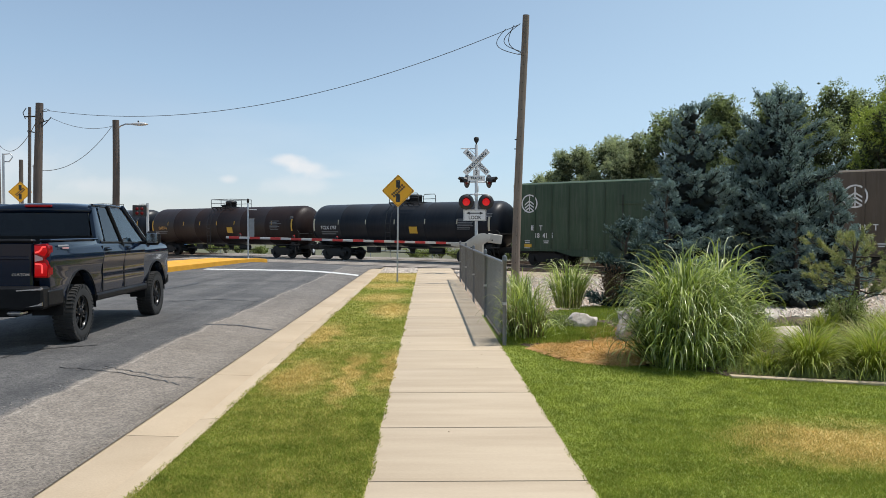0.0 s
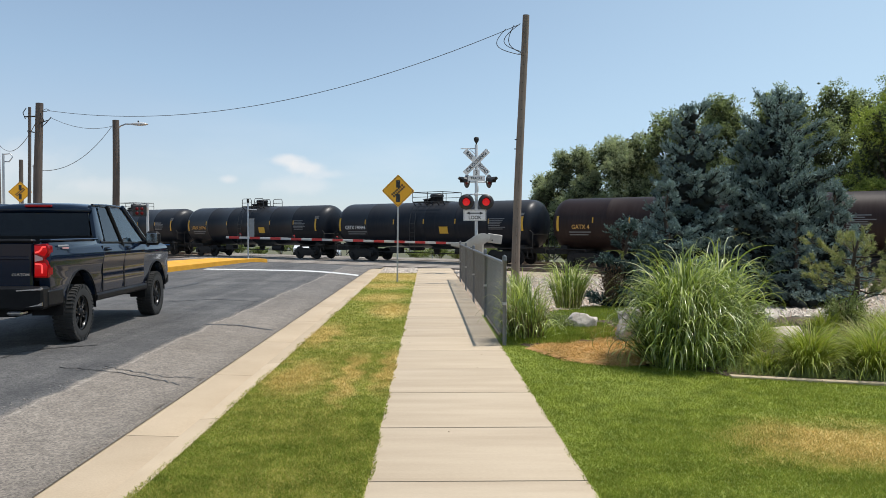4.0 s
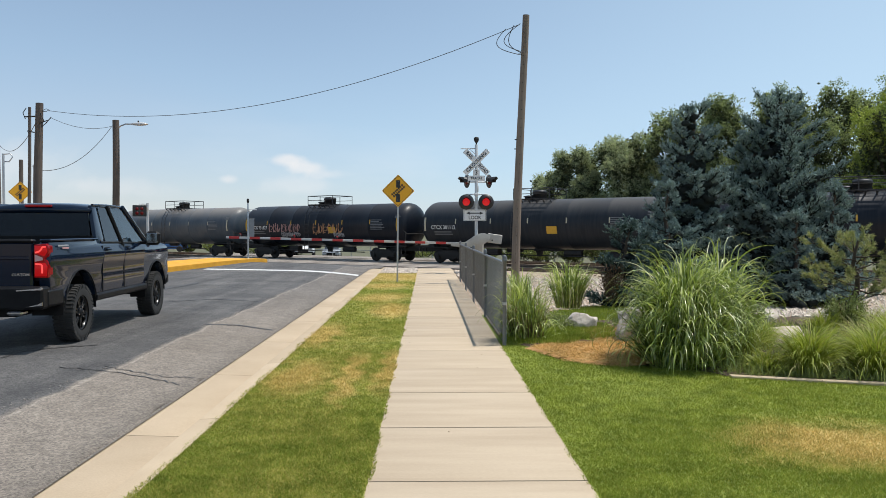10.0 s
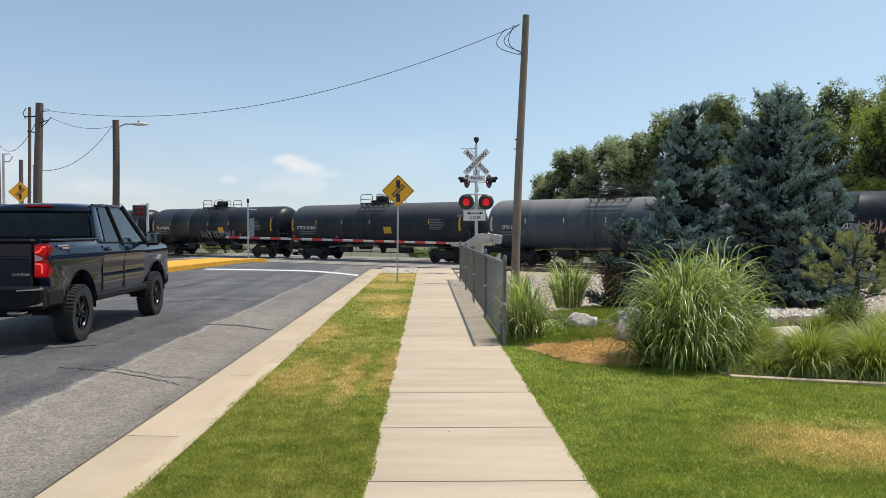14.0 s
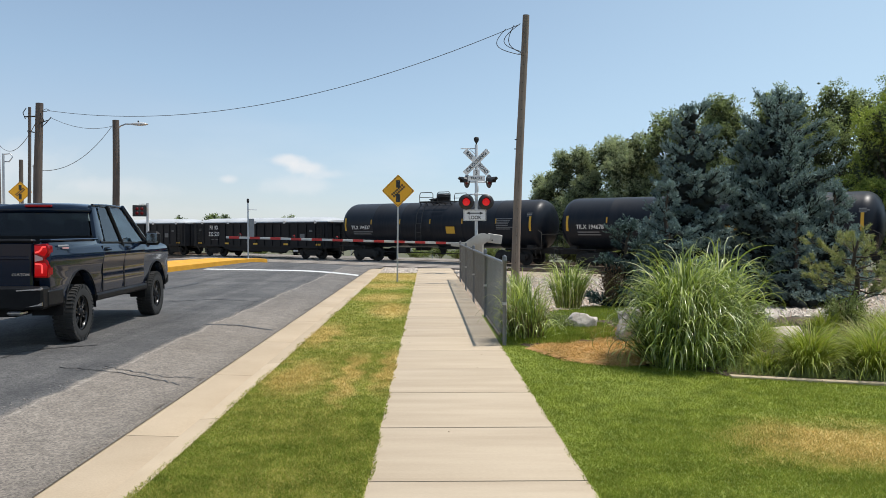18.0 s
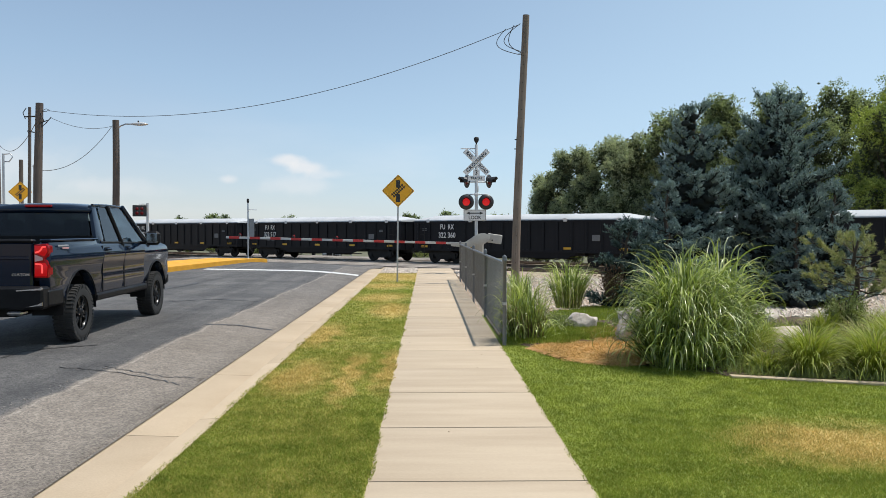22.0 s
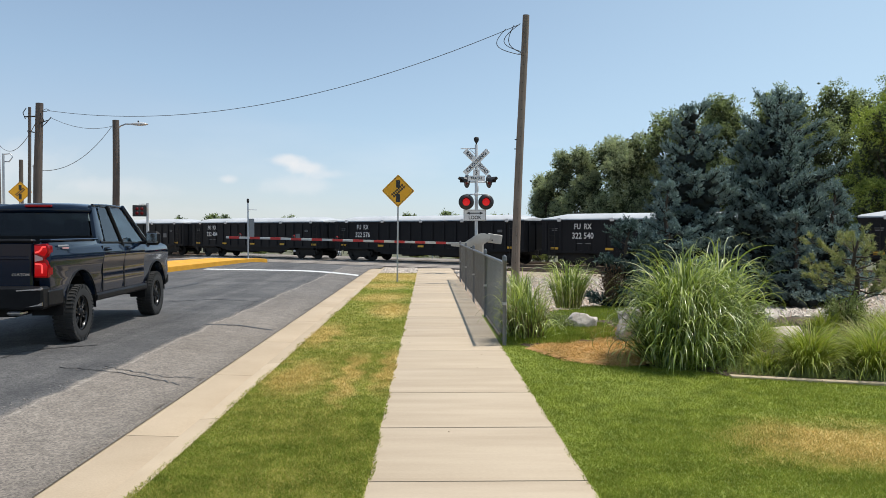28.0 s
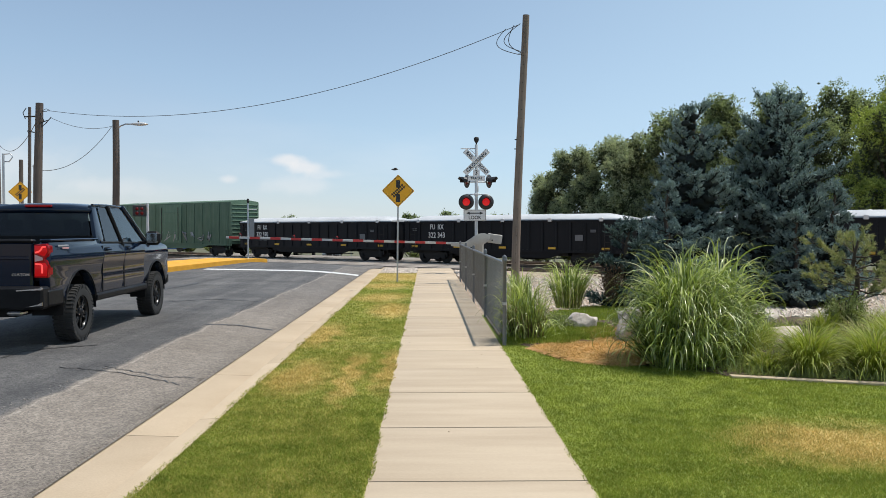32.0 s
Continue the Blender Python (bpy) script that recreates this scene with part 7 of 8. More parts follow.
def trunk_and_limbs(tree, h, r, limbs, mat, rng, lean=0.0, spread=0.5, root=0.1):
    sh = Shape()
    n = 8
    pts = [(lean * (i / n) ** 2 + 0.04 * math.sin(i * 1.7), 0.03 * math.cos(i * 2.1), -root + (h + root) * i / n) for i in range(n + 1)]
    sh.path(pts, [r * (1.15 - 0.95 * i / n) + 0.008 for i in range(n + 1)], 10)
    part("trunk", sh, mat, tree)
    lb = Shape()
    for base, tip, rr in limbs:
        base, tip = Vector(base), Vector(tip)
        m = base.lerp(tip, 0.5) + Vector((0, 0, -0.06 * (tip - base).length))
        lb.path([base, m, tip], [rr, rr * 0.6, rr * 0.2], 6)
    part("branchwork", lb, mat, tree)["kind"] = "stuff"


def diamonds(name, P, D, L, W, mat, parent, rng, kind=""):
    """Many small pointed leaves of four corners in one mesh."""
    c = len(P)
    R = unit(np.cross(D, unit(rng.normal(size=(c, 3)))))
    L, W = np.broadcast_to(L, c)[:, None], np.broadcast_to(W, c)[:, None]
    V = np.empty((c, 4, 3), np.float32)
    V[:, 0] = P
    V[:, 1] = P + D * L * 0.45 + R * W * 0.5
    V[:, 2] = P + D * L
    V[:, 3] = P + D * L * 0.45 - R * W * 0.5
    ob = quads(name, V, mat)
    ob.parent = parent
    if kind:
        ob["kind"] = kind
    return ob


def lumps(name, centres, radii, mat, parent, rng, flat=0.7):
    """Uneven round masses in one mesh, dark to stand for shade inside a crown."""
    ico = bmesh.new()
    bmesh.ops.create_icosphere(ico, subdivisions=2, radius=1.0)
    ball = np.array([v.co[:] for v in ico.verts])
    ball_f = np.array([[v.index for v in f.verts] for f in ico.faces], np.int32)
    ico.free()
    CV = []
    for c, r in zip(centres, radii):
        wob = 1 + 0.2 * np.sin(ball @ rng.normal(size=3) * 4 + rng.random() * 6)[:, None]
        CV.append(np.asarray(c) + ball * wob * r * np.array([1, 1, flat]))
    nb = len(ball)
    me = bpy.data.meshes.new(name)
    me.from_pydata(np.concatenate(CV).tolist(), [], (np.concatenate([ball_f + nb * q for q in range(len(CV))])).tolist())
    me.polygons.foreach_set("use_smooth", [True] * len(me.polygons))
    me.materials.append(mat)
    ob = new(name, me)
    ob.parent = parent
    ob["kind"] = "stuff"
    return ob


def spruce(x, y, h, rad, label, mat, seed, tier=0.36, taper=0.45, low=0.03, dense=1.0):
    """Tiers of boughs that rise at their ends, each a fan of fingers set with upright shoots in needles."""
    rng = np.random.default_rng(seed)
    t = thing("blue_spruce", label, "spruce tree", "blue spruces behind the garden", pose(x, y, lie(x, y)))
    limbs, FP, FD, FL, cores, core_r = [], [], [], [], [], []
    up = np.array([0, 0, 1.0])
    nt = max(5, int(h / tier))
    for b in range(nt):
        u0 = low + (0.955 - low) * b / (nt - 1)
        reach = rad * (1 - u0) ** taper
        around = max(5, int(2 * math.pi * reach / 0.46 * dense))
        for i in range(around):
            u = min(0.97, max(0.03, u0 + rng.normal() * 0.6 / nt))
            a = 2 * math.pi * (i + 0.5 * (b % 2) + rng.random() * 0.7) / around + b * 0.9
            d = np.array([math.cos(a), math.sin(a), 0.0])
            nz = noise.noise(Vector((d[0] * reach * 1.25 + seed * 3.1, d[1] * reach * 1.25, u * h * 0.8)))
            Lb = reach * rng.uniform(0.9, 1.05) * (1 + 0.32 * max(0.0, nz) * (1.15 - u))
            if nz < -0.05:
                Lb *= 0.66 + 0.4 * nz
            Lb = max(Lb, 0.12 * rad)
            rise = (0.08 + 0.42 * u ** 1.5) * Lb + 0.05
            base = up * max(0.04, u * h - rise * 0.7)
            # the bough dips, then lifts towards its end
            sag = 0.10 * Lb * (1 - u)

            def at(q):
                return base + np.outer(q, d * Lb) + np.outer(rise * q ** 1.6 - sag * np.sin(math.pi * q), up)
            limbs.append((tuple(base), tuple(at(np.array([0.9]))[0]), 0.009 + 0.009 * Lb))
            side = np.cross(up, d)
            m = int(8 + 14 * min(1.3, Lb)) if u < 0.9 else 12
            q = 1 - 0.58 * rng.random(m) ** 1.1
            sg = rng.choice([-1.0, 1.0], m) * rng.random(m) ** 0.7
            fd = unit(d * (0.9 - 0.5 * np.abs(sg))[:, None] + np.outer(sg, side) * 0.85 + np.outer(0.18 + 0.55 * rng.random(m) + 0.5 * u, up))
            FP.append(at(q))
            FD.append(fd)
            FL.append((0.17 + 0.13 * rng.random(m)) * min(1.15, 0.55 + 0.5 * Lb) * (1.15 - 0.35 * q))
            # round masses for the dark gaps along the bough
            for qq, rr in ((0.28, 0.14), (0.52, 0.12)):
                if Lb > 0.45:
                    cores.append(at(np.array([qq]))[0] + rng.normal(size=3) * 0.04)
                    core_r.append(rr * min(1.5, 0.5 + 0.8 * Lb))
    fp, fd, fl = np.concatenate(FP), np.concatenate(FD), np.concatenate(FL)
    # leader at the top
    fp = np.concatenate([fp, np.tile(up * h * 0.93, (6, 1))])
    fd = np.concatenate([fd, unit(up + rng.normal(size=(6, 3)) * 0.22)])
    fl = np.concatenate([fl, np.full(6, 0.3)])
    # upright shoots along every finger
    per = 4
    idx = np.repeat(np.arange(len(fp)), per)
    c = len(idx)
    sp = fp[idx] + fd[idx] * (fl[idx] * (0.25 + 0.8 * rng.random(c)))[:, None]
    sd = unit(fd[idx] * 0.75 + rng.normal(size=(c, 3)) * 0.42 + up * 0.28)
    sl = 0.075 + 0.06 * rng.random(c)
    # needles round every shoot
    per = 7
    idx = np.repeat(np.arange(c), per)
    n = len(idx)
    P = sp[idx] + sd[idx] * (sl[idx] * rng.random(n))[:, None]
    D = unit(sd[idx] * 0.85 + rng.normal(size=(n, 3)) * 0.5)
    trunk_and_limbs(t, h * 0.95, 0.03 + 0.018 * h, limbs, M_BARKT, rng)
    diamonds("crown", P, D, 0.062 * (0.7 + 0.6 * rng.random(n)), 0.022 * (0.7 + 0.6 * rng.random(n)), mat, t, rng)
    # twigs and masses coloured as the shade deep between the boughs
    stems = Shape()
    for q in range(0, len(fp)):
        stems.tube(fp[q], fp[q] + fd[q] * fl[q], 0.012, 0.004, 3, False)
    part("twig_mass", stems, M_SPRUCE_SHADE, t)["kind"] = "stuff"
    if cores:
        lumps("bough_mass", cores, core_r, M_SPRUCE_SHADE, t, rng)
    return t


spruce(6.75, 20.0, 4.85, 1.22, "large blue-grey spruce with a pointed crown", M_SPRUCE, 3, 0.34, 0.42)
spruce(9.15, 20.4, 5.25, 1.95, "broad blue-grey spruce with dense lumpy boughs", M_SPRUCE, 5, 0.38, 0.42)
spruce(8.45, 20.3, 4.2, 1.2, "blue-grey spruce grown into its broad neighbour", M_SPRUCE, 8, 0.38, 0.48)
spruce(9.85, 19.0, 2.7, 0.9, "younger blue-grey spruce with pale tips", M_SPRUCE, 11, 0.36, 0.55)
spruce(8.75, 18.6, 2.0, 0.75, "young blue-grey spruce under its large neighbours", M_SPRUCE, 12, 0.36, 0.55)
spruce(5.75, 18.9, 2.75, 0.95, "bushy blue-grey spruce with pale tips", M_SPRUCE, 13, 0.36, 0.5)
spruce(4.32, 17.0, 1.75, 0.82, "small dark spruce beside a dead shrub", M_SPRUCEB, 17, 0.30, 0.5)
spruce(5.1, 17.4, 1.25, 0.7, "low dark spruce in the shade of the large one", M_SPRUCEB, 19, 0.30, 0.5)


def crown_tree(x, y, h, clumps, mat, label, seed, leaf=0.15, count=16000, name="tree", trunk=0.16, caps=False):
    """Trunk, a limb to each clump, and leaves in sprays that arch out of the clumps."""
    rng = np.random.default_rng(seed)
    t = thing(name, label, "tree", "trees beyond the railway", pose(x, y, -0.5))
    limbs = [((0, 0, h * rng.uniform(0.15, 0.35)), (c[0], c[1], c[2]), 0.02 + 0.015 * c[3]) for c in clumps]
    tot = sum(c[3] ** 2 for c in clumps)
    Ps, Ds = [], []
    for cx, cy, cz, r in clumps:
        k = int(count * r * r / tot)
        per = 26 if caps else 42
        g = max(5, k // per)
        dirs = unit(rng.normal(size=(g, 3)) + np.array([0, 0, 0.55 if caps else 0.35]))
        ctr = np.array([cx, cy, cz])
        ln = r * (0.75 + 0.5 * rng.random(g))
        start = ctr + dirs * (ln * (0.5 if caps else 0.2))[:, None] * np.array([1, 1, 0.8])
        for q in range(0, g, 5):
            limbs.append((tuple(ctr), tuple(start[q] + dirs[q] * ln[q] * 0.4), 0.015))
        idx = np.repeat(np.arange(g), per)
        n = len(idx)
        s = rng.random(n) ** 0.8
        bend = np.array([0, 0, -0.30 if caps else -0.16])
        reach = (ln[idx] * (0.5 if caps else 0.8) * s)[:, None]
        P = start[idx] + dirs[idx] * reach + bend * (reach ** 2) + rng.normal(size=(n, 3)) * (leaf * (0.9 if caps else 1.15)) * (1.15 - 0.7 * s)[:, None]
        Ps.append(P)
        Ds.append(unit(dirs[idx] * 0.6 + rng.normal(size=(n, 3)) * 0.75 + np.array([0, 0, -0.25])))
    trunk_and_limbs(t, h * 0.7, trunk, limbs, M_BARKT, rng, root=1.2)
    P, D = np.concatenate(Ps), np.concatenate(Ds)
    n = len(P)
    diamonds("crown", P, D, leaf * (0.6 + 0.8 * rng.random(n)), leaf * 0.5 * (0.7 + 0.6 * rng.random(n)), mat, t, rng)
    # extra darker leaves inside the crown, its shade put into their colour
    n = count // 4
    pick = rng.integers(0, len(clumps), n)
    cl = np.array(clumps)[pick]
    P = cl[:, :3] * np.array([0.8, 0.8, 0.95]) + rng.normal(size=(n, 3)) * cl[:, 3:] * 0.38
    diamonds("inner_foliage", P, unit(rng.normal(size=(n, 3))), leaf * 2.0, leaf * 1.3, M_INNER_SHADE, t, rng, "stuff")
    return t


def clump_set(rng, h, w, k, low=0.25, big=1.0):
    out = []
    for i in range(k):
        u = low + (1 - low) * (i + 0.5) / k
        a = rng.uniform(0, 6.28)
        reach = w * math.sqrt(max(0.05, 1 - ((u - 0.55) / 0.55) ** 2))
        r = rng.uniform(0.20, 0.34) * w * 1.5 * big
        rr = max(0.0, reach - r * 0.7) * rng.uniform(0.6, 1.0)
        out.append((math.cos(a) * rr, math.sin(a) * rr, u * h - r * 0.6, r))
    return out


_rg = random.Random(4)
for x, y, h, w, mat, lab, leaf, cnt, k in (
    (10.0, 66, 7.0, 1.9, M_LEAF_A, "small grey-green tree at the edge of the wood", 0.135, 27000, 30),
    (12.0, 64, 9.0, 2.7, M_LEAF_A, "grey-green tree with a feathery crown", 0.135, 50000, 46),
    (15.2, 62, 9.7, 3.4, M_LEAF_A, "tall grey-green tree with a feathery crown", 0.135, 57000, 54),
    (18.6, 60, 11.2, 3.4, M_LEAF_B, "tall dark green tree with upright sprays", 0.135, 48000, 54),
    (21.6, 57, 11.9, 3.3, M_LEAF_B, "tall dark green tree with upright sprays", 0.135, 48000, 54),
    (24.6, 55, 12.1, 3.3, M_LEAF_B, "tall dark green tree with upright sprays", 0.135, 48000, 54),
    (28.4, 54, 12.3, 3.6, M_LEAF_B, "tall dark green tree with upright sprays", 0.135, 40000, 50),
    (33.0, 54, 12.8, 4.0, M_LEAF_B, "tall dark green tree with upright sprays", 0.15, 26000, 50),
    (27.9, 46.0, 10.2, 3.9, M_LEAF_C, "broad tree with sunlit yellow-green leaves", 0.15, 44000, 60),
):
    caps = mat is M_LEAF_C
    crown_tree(x, y, h, clump_set(_rg, h, w, k, 0.22 if caps else 0.12, 0.62 if caps else 0.72), mat, lab, int(x * 10), leaf, cnt, caps=caps)


def arching(name, mat, parent, count, h, spread, width, rng, base_r=0.12, k=10, hook=2.0, short=0.5, start=0.62):
    """A tussock: blades rise close together, lean out towards the rim and hook over at their tips."""
    f = np.sqrt(rng.random(count))
    ab = rng.random(count) * 2 * np.pi
    a = ab + rng.normal(size=count) * 0.7
    L = h * (1.08 - short * f * rng.random(count) ** 0.7 - 0.25 * rng.random(count))
    phi0 = spread * (0.15 + f) * np.abs(0.7 + 0.5 * rng.normal(size=count))
    hk = hook * (0.6 + 0.5 * rng.random(count))
    t0 = np.clip(start + 0.13 * rng.normal(size=count), 0.3, 0.85)[:, None]
    t = np.linspace(0, 1, k)[None, :]
    e = np.clip((t - t0) / (1 - t0), 0, 1)
    ang = phi0[:, None] * (0.6 + 0.8 * t) + hk[:, None] * e ** 1.2
    ds = L[:, None] / (k - 1)
    out = np.cumsum(np.sin(ang) * ds, 1) - np.sin(ang[:, :1]) * ds
    up = np.cumsum(np.cos(ang) * ds, 1) - np.cos(ang[:, :1]) * ds
    up = np.maximum(up, 0.01 + 0.02 * t)
    sway = 0.012 * L[:, None] * np.sin(t * 3 + a[:, None] * 3) * t
    ca, sa2 = np.cos(a)[:, None], np.sin(a)[:, None]
    rb = base_r * f
    C = np.stack([np.cos(ab)[:, None] * rb[:, None] + ca * out - sa2 * sway, np.sin(ab)[:, None] * rb[:, None] + sa2 * out + ca * sway, up], 2)
    tw = rng.uniform(-0.9, 0.9, count)[:, None]
    w = width * (0.6 + 0.8 * rng.random(count))[:, None] * np.maximum(0.05, np.sin(np.pi * (0.22 + 0.78 * t)) ** 0.7)
    one = np.ones((count, k))
    S = np.stack([-np.sin(a[:, None] + tw) * one, np.cos(a[:, None] + tw) * one, 0.2 * one * np.sign(tw)], 2) * (w / 2)[:, :, None]
    V = np.stack([C - S, C + S], 2).astype(np.float32)          # count, k, 2, 3
    me = bpy.data.meshes.new(name)
    me.vertices.add(count * k * 2)
    me.vertices.foreach_set("co", V.reshape(-1))
    q = np.array([[2 * i, 2 * i + 1, 2 * i + 3, 2 * i + 2] for i in range(k - 1)], np.int32).reshape(-1)
    loops = (np.arange(count, dtype=np.int32)[:, None] * (2 * k) + q).reshape(-1)
    me.loops.add(len(loops))
    me.loops.foreach_set("vertex_index", loops)
    me.polygons.add(count * (k - 1))
    me.polygons.foreach_set("loop_start", np.arange(count * (k - 1), dtype=np.int32) * 4)
    me.update(calc_edges=True)
    me.polygons.foreach_set("use_smooth", [True] * len(me.polygons))
    me.materials.append(mat)
    ob = new(name, me)
    ob.parent = parent
    return ob


def tussock(x, y, h, spread, count, width, mat, label, seed, base_r=0.15, hook=2.0, short=0.5, dry=0, dry_mat=None, start=0.62, group="ornamental grasses of the garden"):
    rng = np.random.default_rng(seed)
    t = thing("ornamental_grass", label, "ornamental grass", group, pose(x, y, lie(x, y) - 0.01))
    arching("leaf_blades", mat, t, count, h, spread, width, rng, base_r, 18 if h > 1 else 10, hook, short, start)
    if dry:
        arching("dry_blades", dry_mat or M_REEDD, t, dry, h * 0.6, spread * 1.1, width * 0.8, rng, base_r * 1.1, 8, hook * 0.7, short, start)
    return t


big = tussock(3.22, 9.95, 1.78, 0.15, 420, 0.021, M_REED, "large arching clump of striped green maiden grass", 1, 0.30, 2.9, 0.30, 120, None, 0.56)
arching("outer_blades", M_REED, big, 760, 1.52, 0.42, 0.020, np.random.default_rng(55), 0.42, 16, 2.8, 0.45, 0.55)
arching("low_blades", M_REED, big, 700, 1.12, 0.82, 0.018, np.random.default_rng(56), 0.46, 14, 2.3, 0.5, 0.48)
mid_g = tussock(3.80, 10.3, 1.84, 0.14, 280, 0.021, M_REED, "tall arching clump of green maiden grass", 2, 0.24, 2.9, 0.35, 60, None, 0.56)
arching("outer_blades", M_REED, mid_g, 400, 1.45, 0.36, 0.020, np.random.default_rng(57), 0.28, 16, 2.8, 0.5, 0.55)
arching("tall_stalks", M_REED, mid_g, 14, 2.15, 0.30, 0.020, np.random.default_rng(61), 0.2, 24, 2.2, 0.1, 0.5)
by_fence = tussock(1.52, 12.1, 1.34, 0.22, 230, 0.014, M_REED, "upright green grass clump with dry base by the fence", 3, 0.24, 2.8, 0.45, 200, M_DEAD, 0.6)
arching("outer_blades", M_REED, by_fence, 260, 0.95, 0.6, 0.013, np.random.default_rng(63), 0.28, 12, 2.4, 0.5, 0.5)
tussock(3.1, 17.3, 1.42, 0.36, 300, 0.020, M_REED, "upright green grass clump before the gravel", 4, 0.26, 2.8, 0.5, 60, None, 0.55)
tussock(2.05, 18.0, 0.95, 0.3, 150, 0.016, M_REED, "thin green grass clump by the pole", 44, 0.22, 1.3, 0.4, 60)
for i, (x, y, h, sp, c, mt) in enumerate((
    (4.5, 9.2, 0.78, 0.7, 1000, M_REEDY), (5.15, 9.0, 0.78, 0.7, 1000, M_REEDY), (4.05, 9.3, 0.42, 0.8, 300, M_REEDY),
    (4.25, 10.5, 0.7, 0.6, 420, M_REEDY), (4.75, 11.2, 0.6, 0.6, 380, M_REEDY),
    (5.75, 9.5, 0.95, 0.5, 700, M_REEDY), (4.85, 9.95, 0.5, 0.6, 320, M_REEDD), (6.1, 11.0, 0.6, 0.5, 300, M_REEDD),
    (6.6, 10.9, 0.9, 0.5, 420, M_REEDY), (6.6, 9.5, 0.8, 0.55, 500, M_REEDY), (4.75, 12.6, 0.5, 0.6, 280, M_REEDY),
    (6.3, 12.4, 0.6, 0.6, 320, M_REEDY), (7.2, 12.6, 0.6, 0.6, 320, M_REEDD), (7.4, 13.9, 0.6, 0.6, 260, M_REEDD), (4.4, 14.4, 0.5, 0.6, 260, M_REEDY))):
    tussock(x, y, h, sp, c, 0.010, mt, "low mound of fine yellow-green grass at the bed's edge" if mt is M_REEDY else "low tuft of half-dry grass in the garden bed", 20 + i, 0.17, 1.5, 0.45, 50, None, 0.4)


def pine(x, y, h, label, seed, reach=0.8):
    """A small open pine: bare crooked limbs in few tiers, tufts of needles towards their ends."""
    rng = np.random.default_rng(seed)
    t = thing("dwarf_pine", label, "pine tree", m=pose(x, y, lie(x, y)))
    limbs, Ps, Ds = [], [], []
    for i in range(22):
        u = 0.34 + 0.62 * (i + rng.random()) / 22
        a = i * 2.4 + rng.normal() * 0.3
        L = h * reach * (0.95 - 0.55 * u) * rng.uniform(0.65, 1.15)
        base = np.array([0.05 * math.sin(u * 4), 0.03 * math.cos(u * 5), u * h * 0.88])
        d0 = np.array([math.cos(a), math.sin(a), 0.05 + 0.35 * u])
        knee = base + d0 * L * 0.5 + rng.normal(size=3) * 0.05
        tip = base + d0 * L + np.array([0, 0, 0.10 * L])
        limbs += [(tuple(base), tuple(knee), 0.016), (tuple(knee), tuple(tip), 0.009)]
        for j in range(8):
            s = 0.42 + 0.58 * rng.random()
            root = base + (knee - base) * s * 2 if s < 0.5 else knee + (tip - knee) * (s - 0.5) * 2
            d = d0 + rng.normal(size=3) * 0.55 + np.array([0, 0, 0.45])
            d /= np.linalg.norm(d)
            p = root + d * rng.uniform(0.06, 0.16)
            limbs.append((tuple(root), tuple(p), 0.005))
            n = 70
            Ps.append(p + d * (rng.random((n, 1)) - 0.4) * 0.12)
            Ds.append(unit(d * 0.75 + rng.normal(size=(n, 3)) * 0.55))
    trunk_and_limbs(t, h * 0.92, 0.055, limbs, M_BARKT, rng)
    P = np.concatenate(Ps)
    diamonds("needles", P, np.concatenate(Ds), 0.075 * (0.7 + 0.5 * rng.random(len(P))), 0.009, M_PINE, t, rng)
    return t


pine(7.12, 13.0, 1.66, "open dwarf pine with olive needle tufts", 6)
pine(8.35, 12.3, 1.45, "open dwarf pine with olive needle tufts", 7)


def shrub(x, y, h, w, mat, label, seed, count=2500, leaf=0.05, name="shrub"):
    rng = np.random.default_rng(seed)
    t = thing(name, label, "shrub", m=pose(x, y, lie(x, y)))
    limbs, Vs = [], []
    for i in range(26):
        a = rng.random() * 6.28
        r = w * math.sqrt(rng.random())
        tip = np.array([math.cos(a) * r, math.sin(a) * r, h * rng.uniform(0.5, 1.0)])
        limbs.append(((0.02 * math.cos(a), 0.02 * math.sin(a), 0), tuple(tip), 0.009))
        n = count // 26
        P = tip * (0.45 + 0.6 * rng.random((n, 1))) + rng.normal(size=(n, 3)) * 0.05
        Vs.append(leaves(P, unit(rng.normal(size=(n, 3)) + np.array([0, 0, 0.3])), leaf * (0.6 + 0.8 * rng.random(n)), leaf * 0.35, rng))
    lb = Shape()
    for b, tp, r in limbs:
        b, tp = Vector(b), Vector(tp)
        lb.path([b, b.lerp(tp, 0.5) + Vector((0.01, 0.02, 0.02)), tp], [r, r * 0.7, r * 0.3], 5)
    part("twig_mass", lb, M_BARKT, t)["kind"] = "stuff"
    blade_mesh("foliage", np.concatenate(Vs), mat, "", "", t)
    return t


shrub(3.95, 16.7, 0.95, 0.35, M_DEAD, "dead reddish-brown shrub beside the small spruce", 3)
shrub(6.7, 12.5, 0.7, 0.35, M_WEED, "loose green shrub before the pale stones", 5)
shrub(4.6, 12.4, 0.55, 0.35, M_WEED, "loose grey-green shrub behind the tall grass", 6)
shrub(5.2, 12.9, 0.45, 0.4, M_WEED, "low grey-green shrub behind the rock", 7)
shrub(2.2, 13.4, 0.18, 0.45, M_WEED, "low weeds with small white flowers", 9, 1800, 0.035, "weed_patch")
shrub(2.5, 14.2, 0.15, 0.5, M_WEED, "low weeds around the pale rock", 10, 1800, 0.035, "weed_patch")

# ---- rocks ----
M_ROCK = surface("pale_grey_granite", (0.27, 0.225, 0.185), (0.68, 0.61, 0.535), 7, 45, 0.85, 0, 0.5, 0.3, 0.06, 0.02)
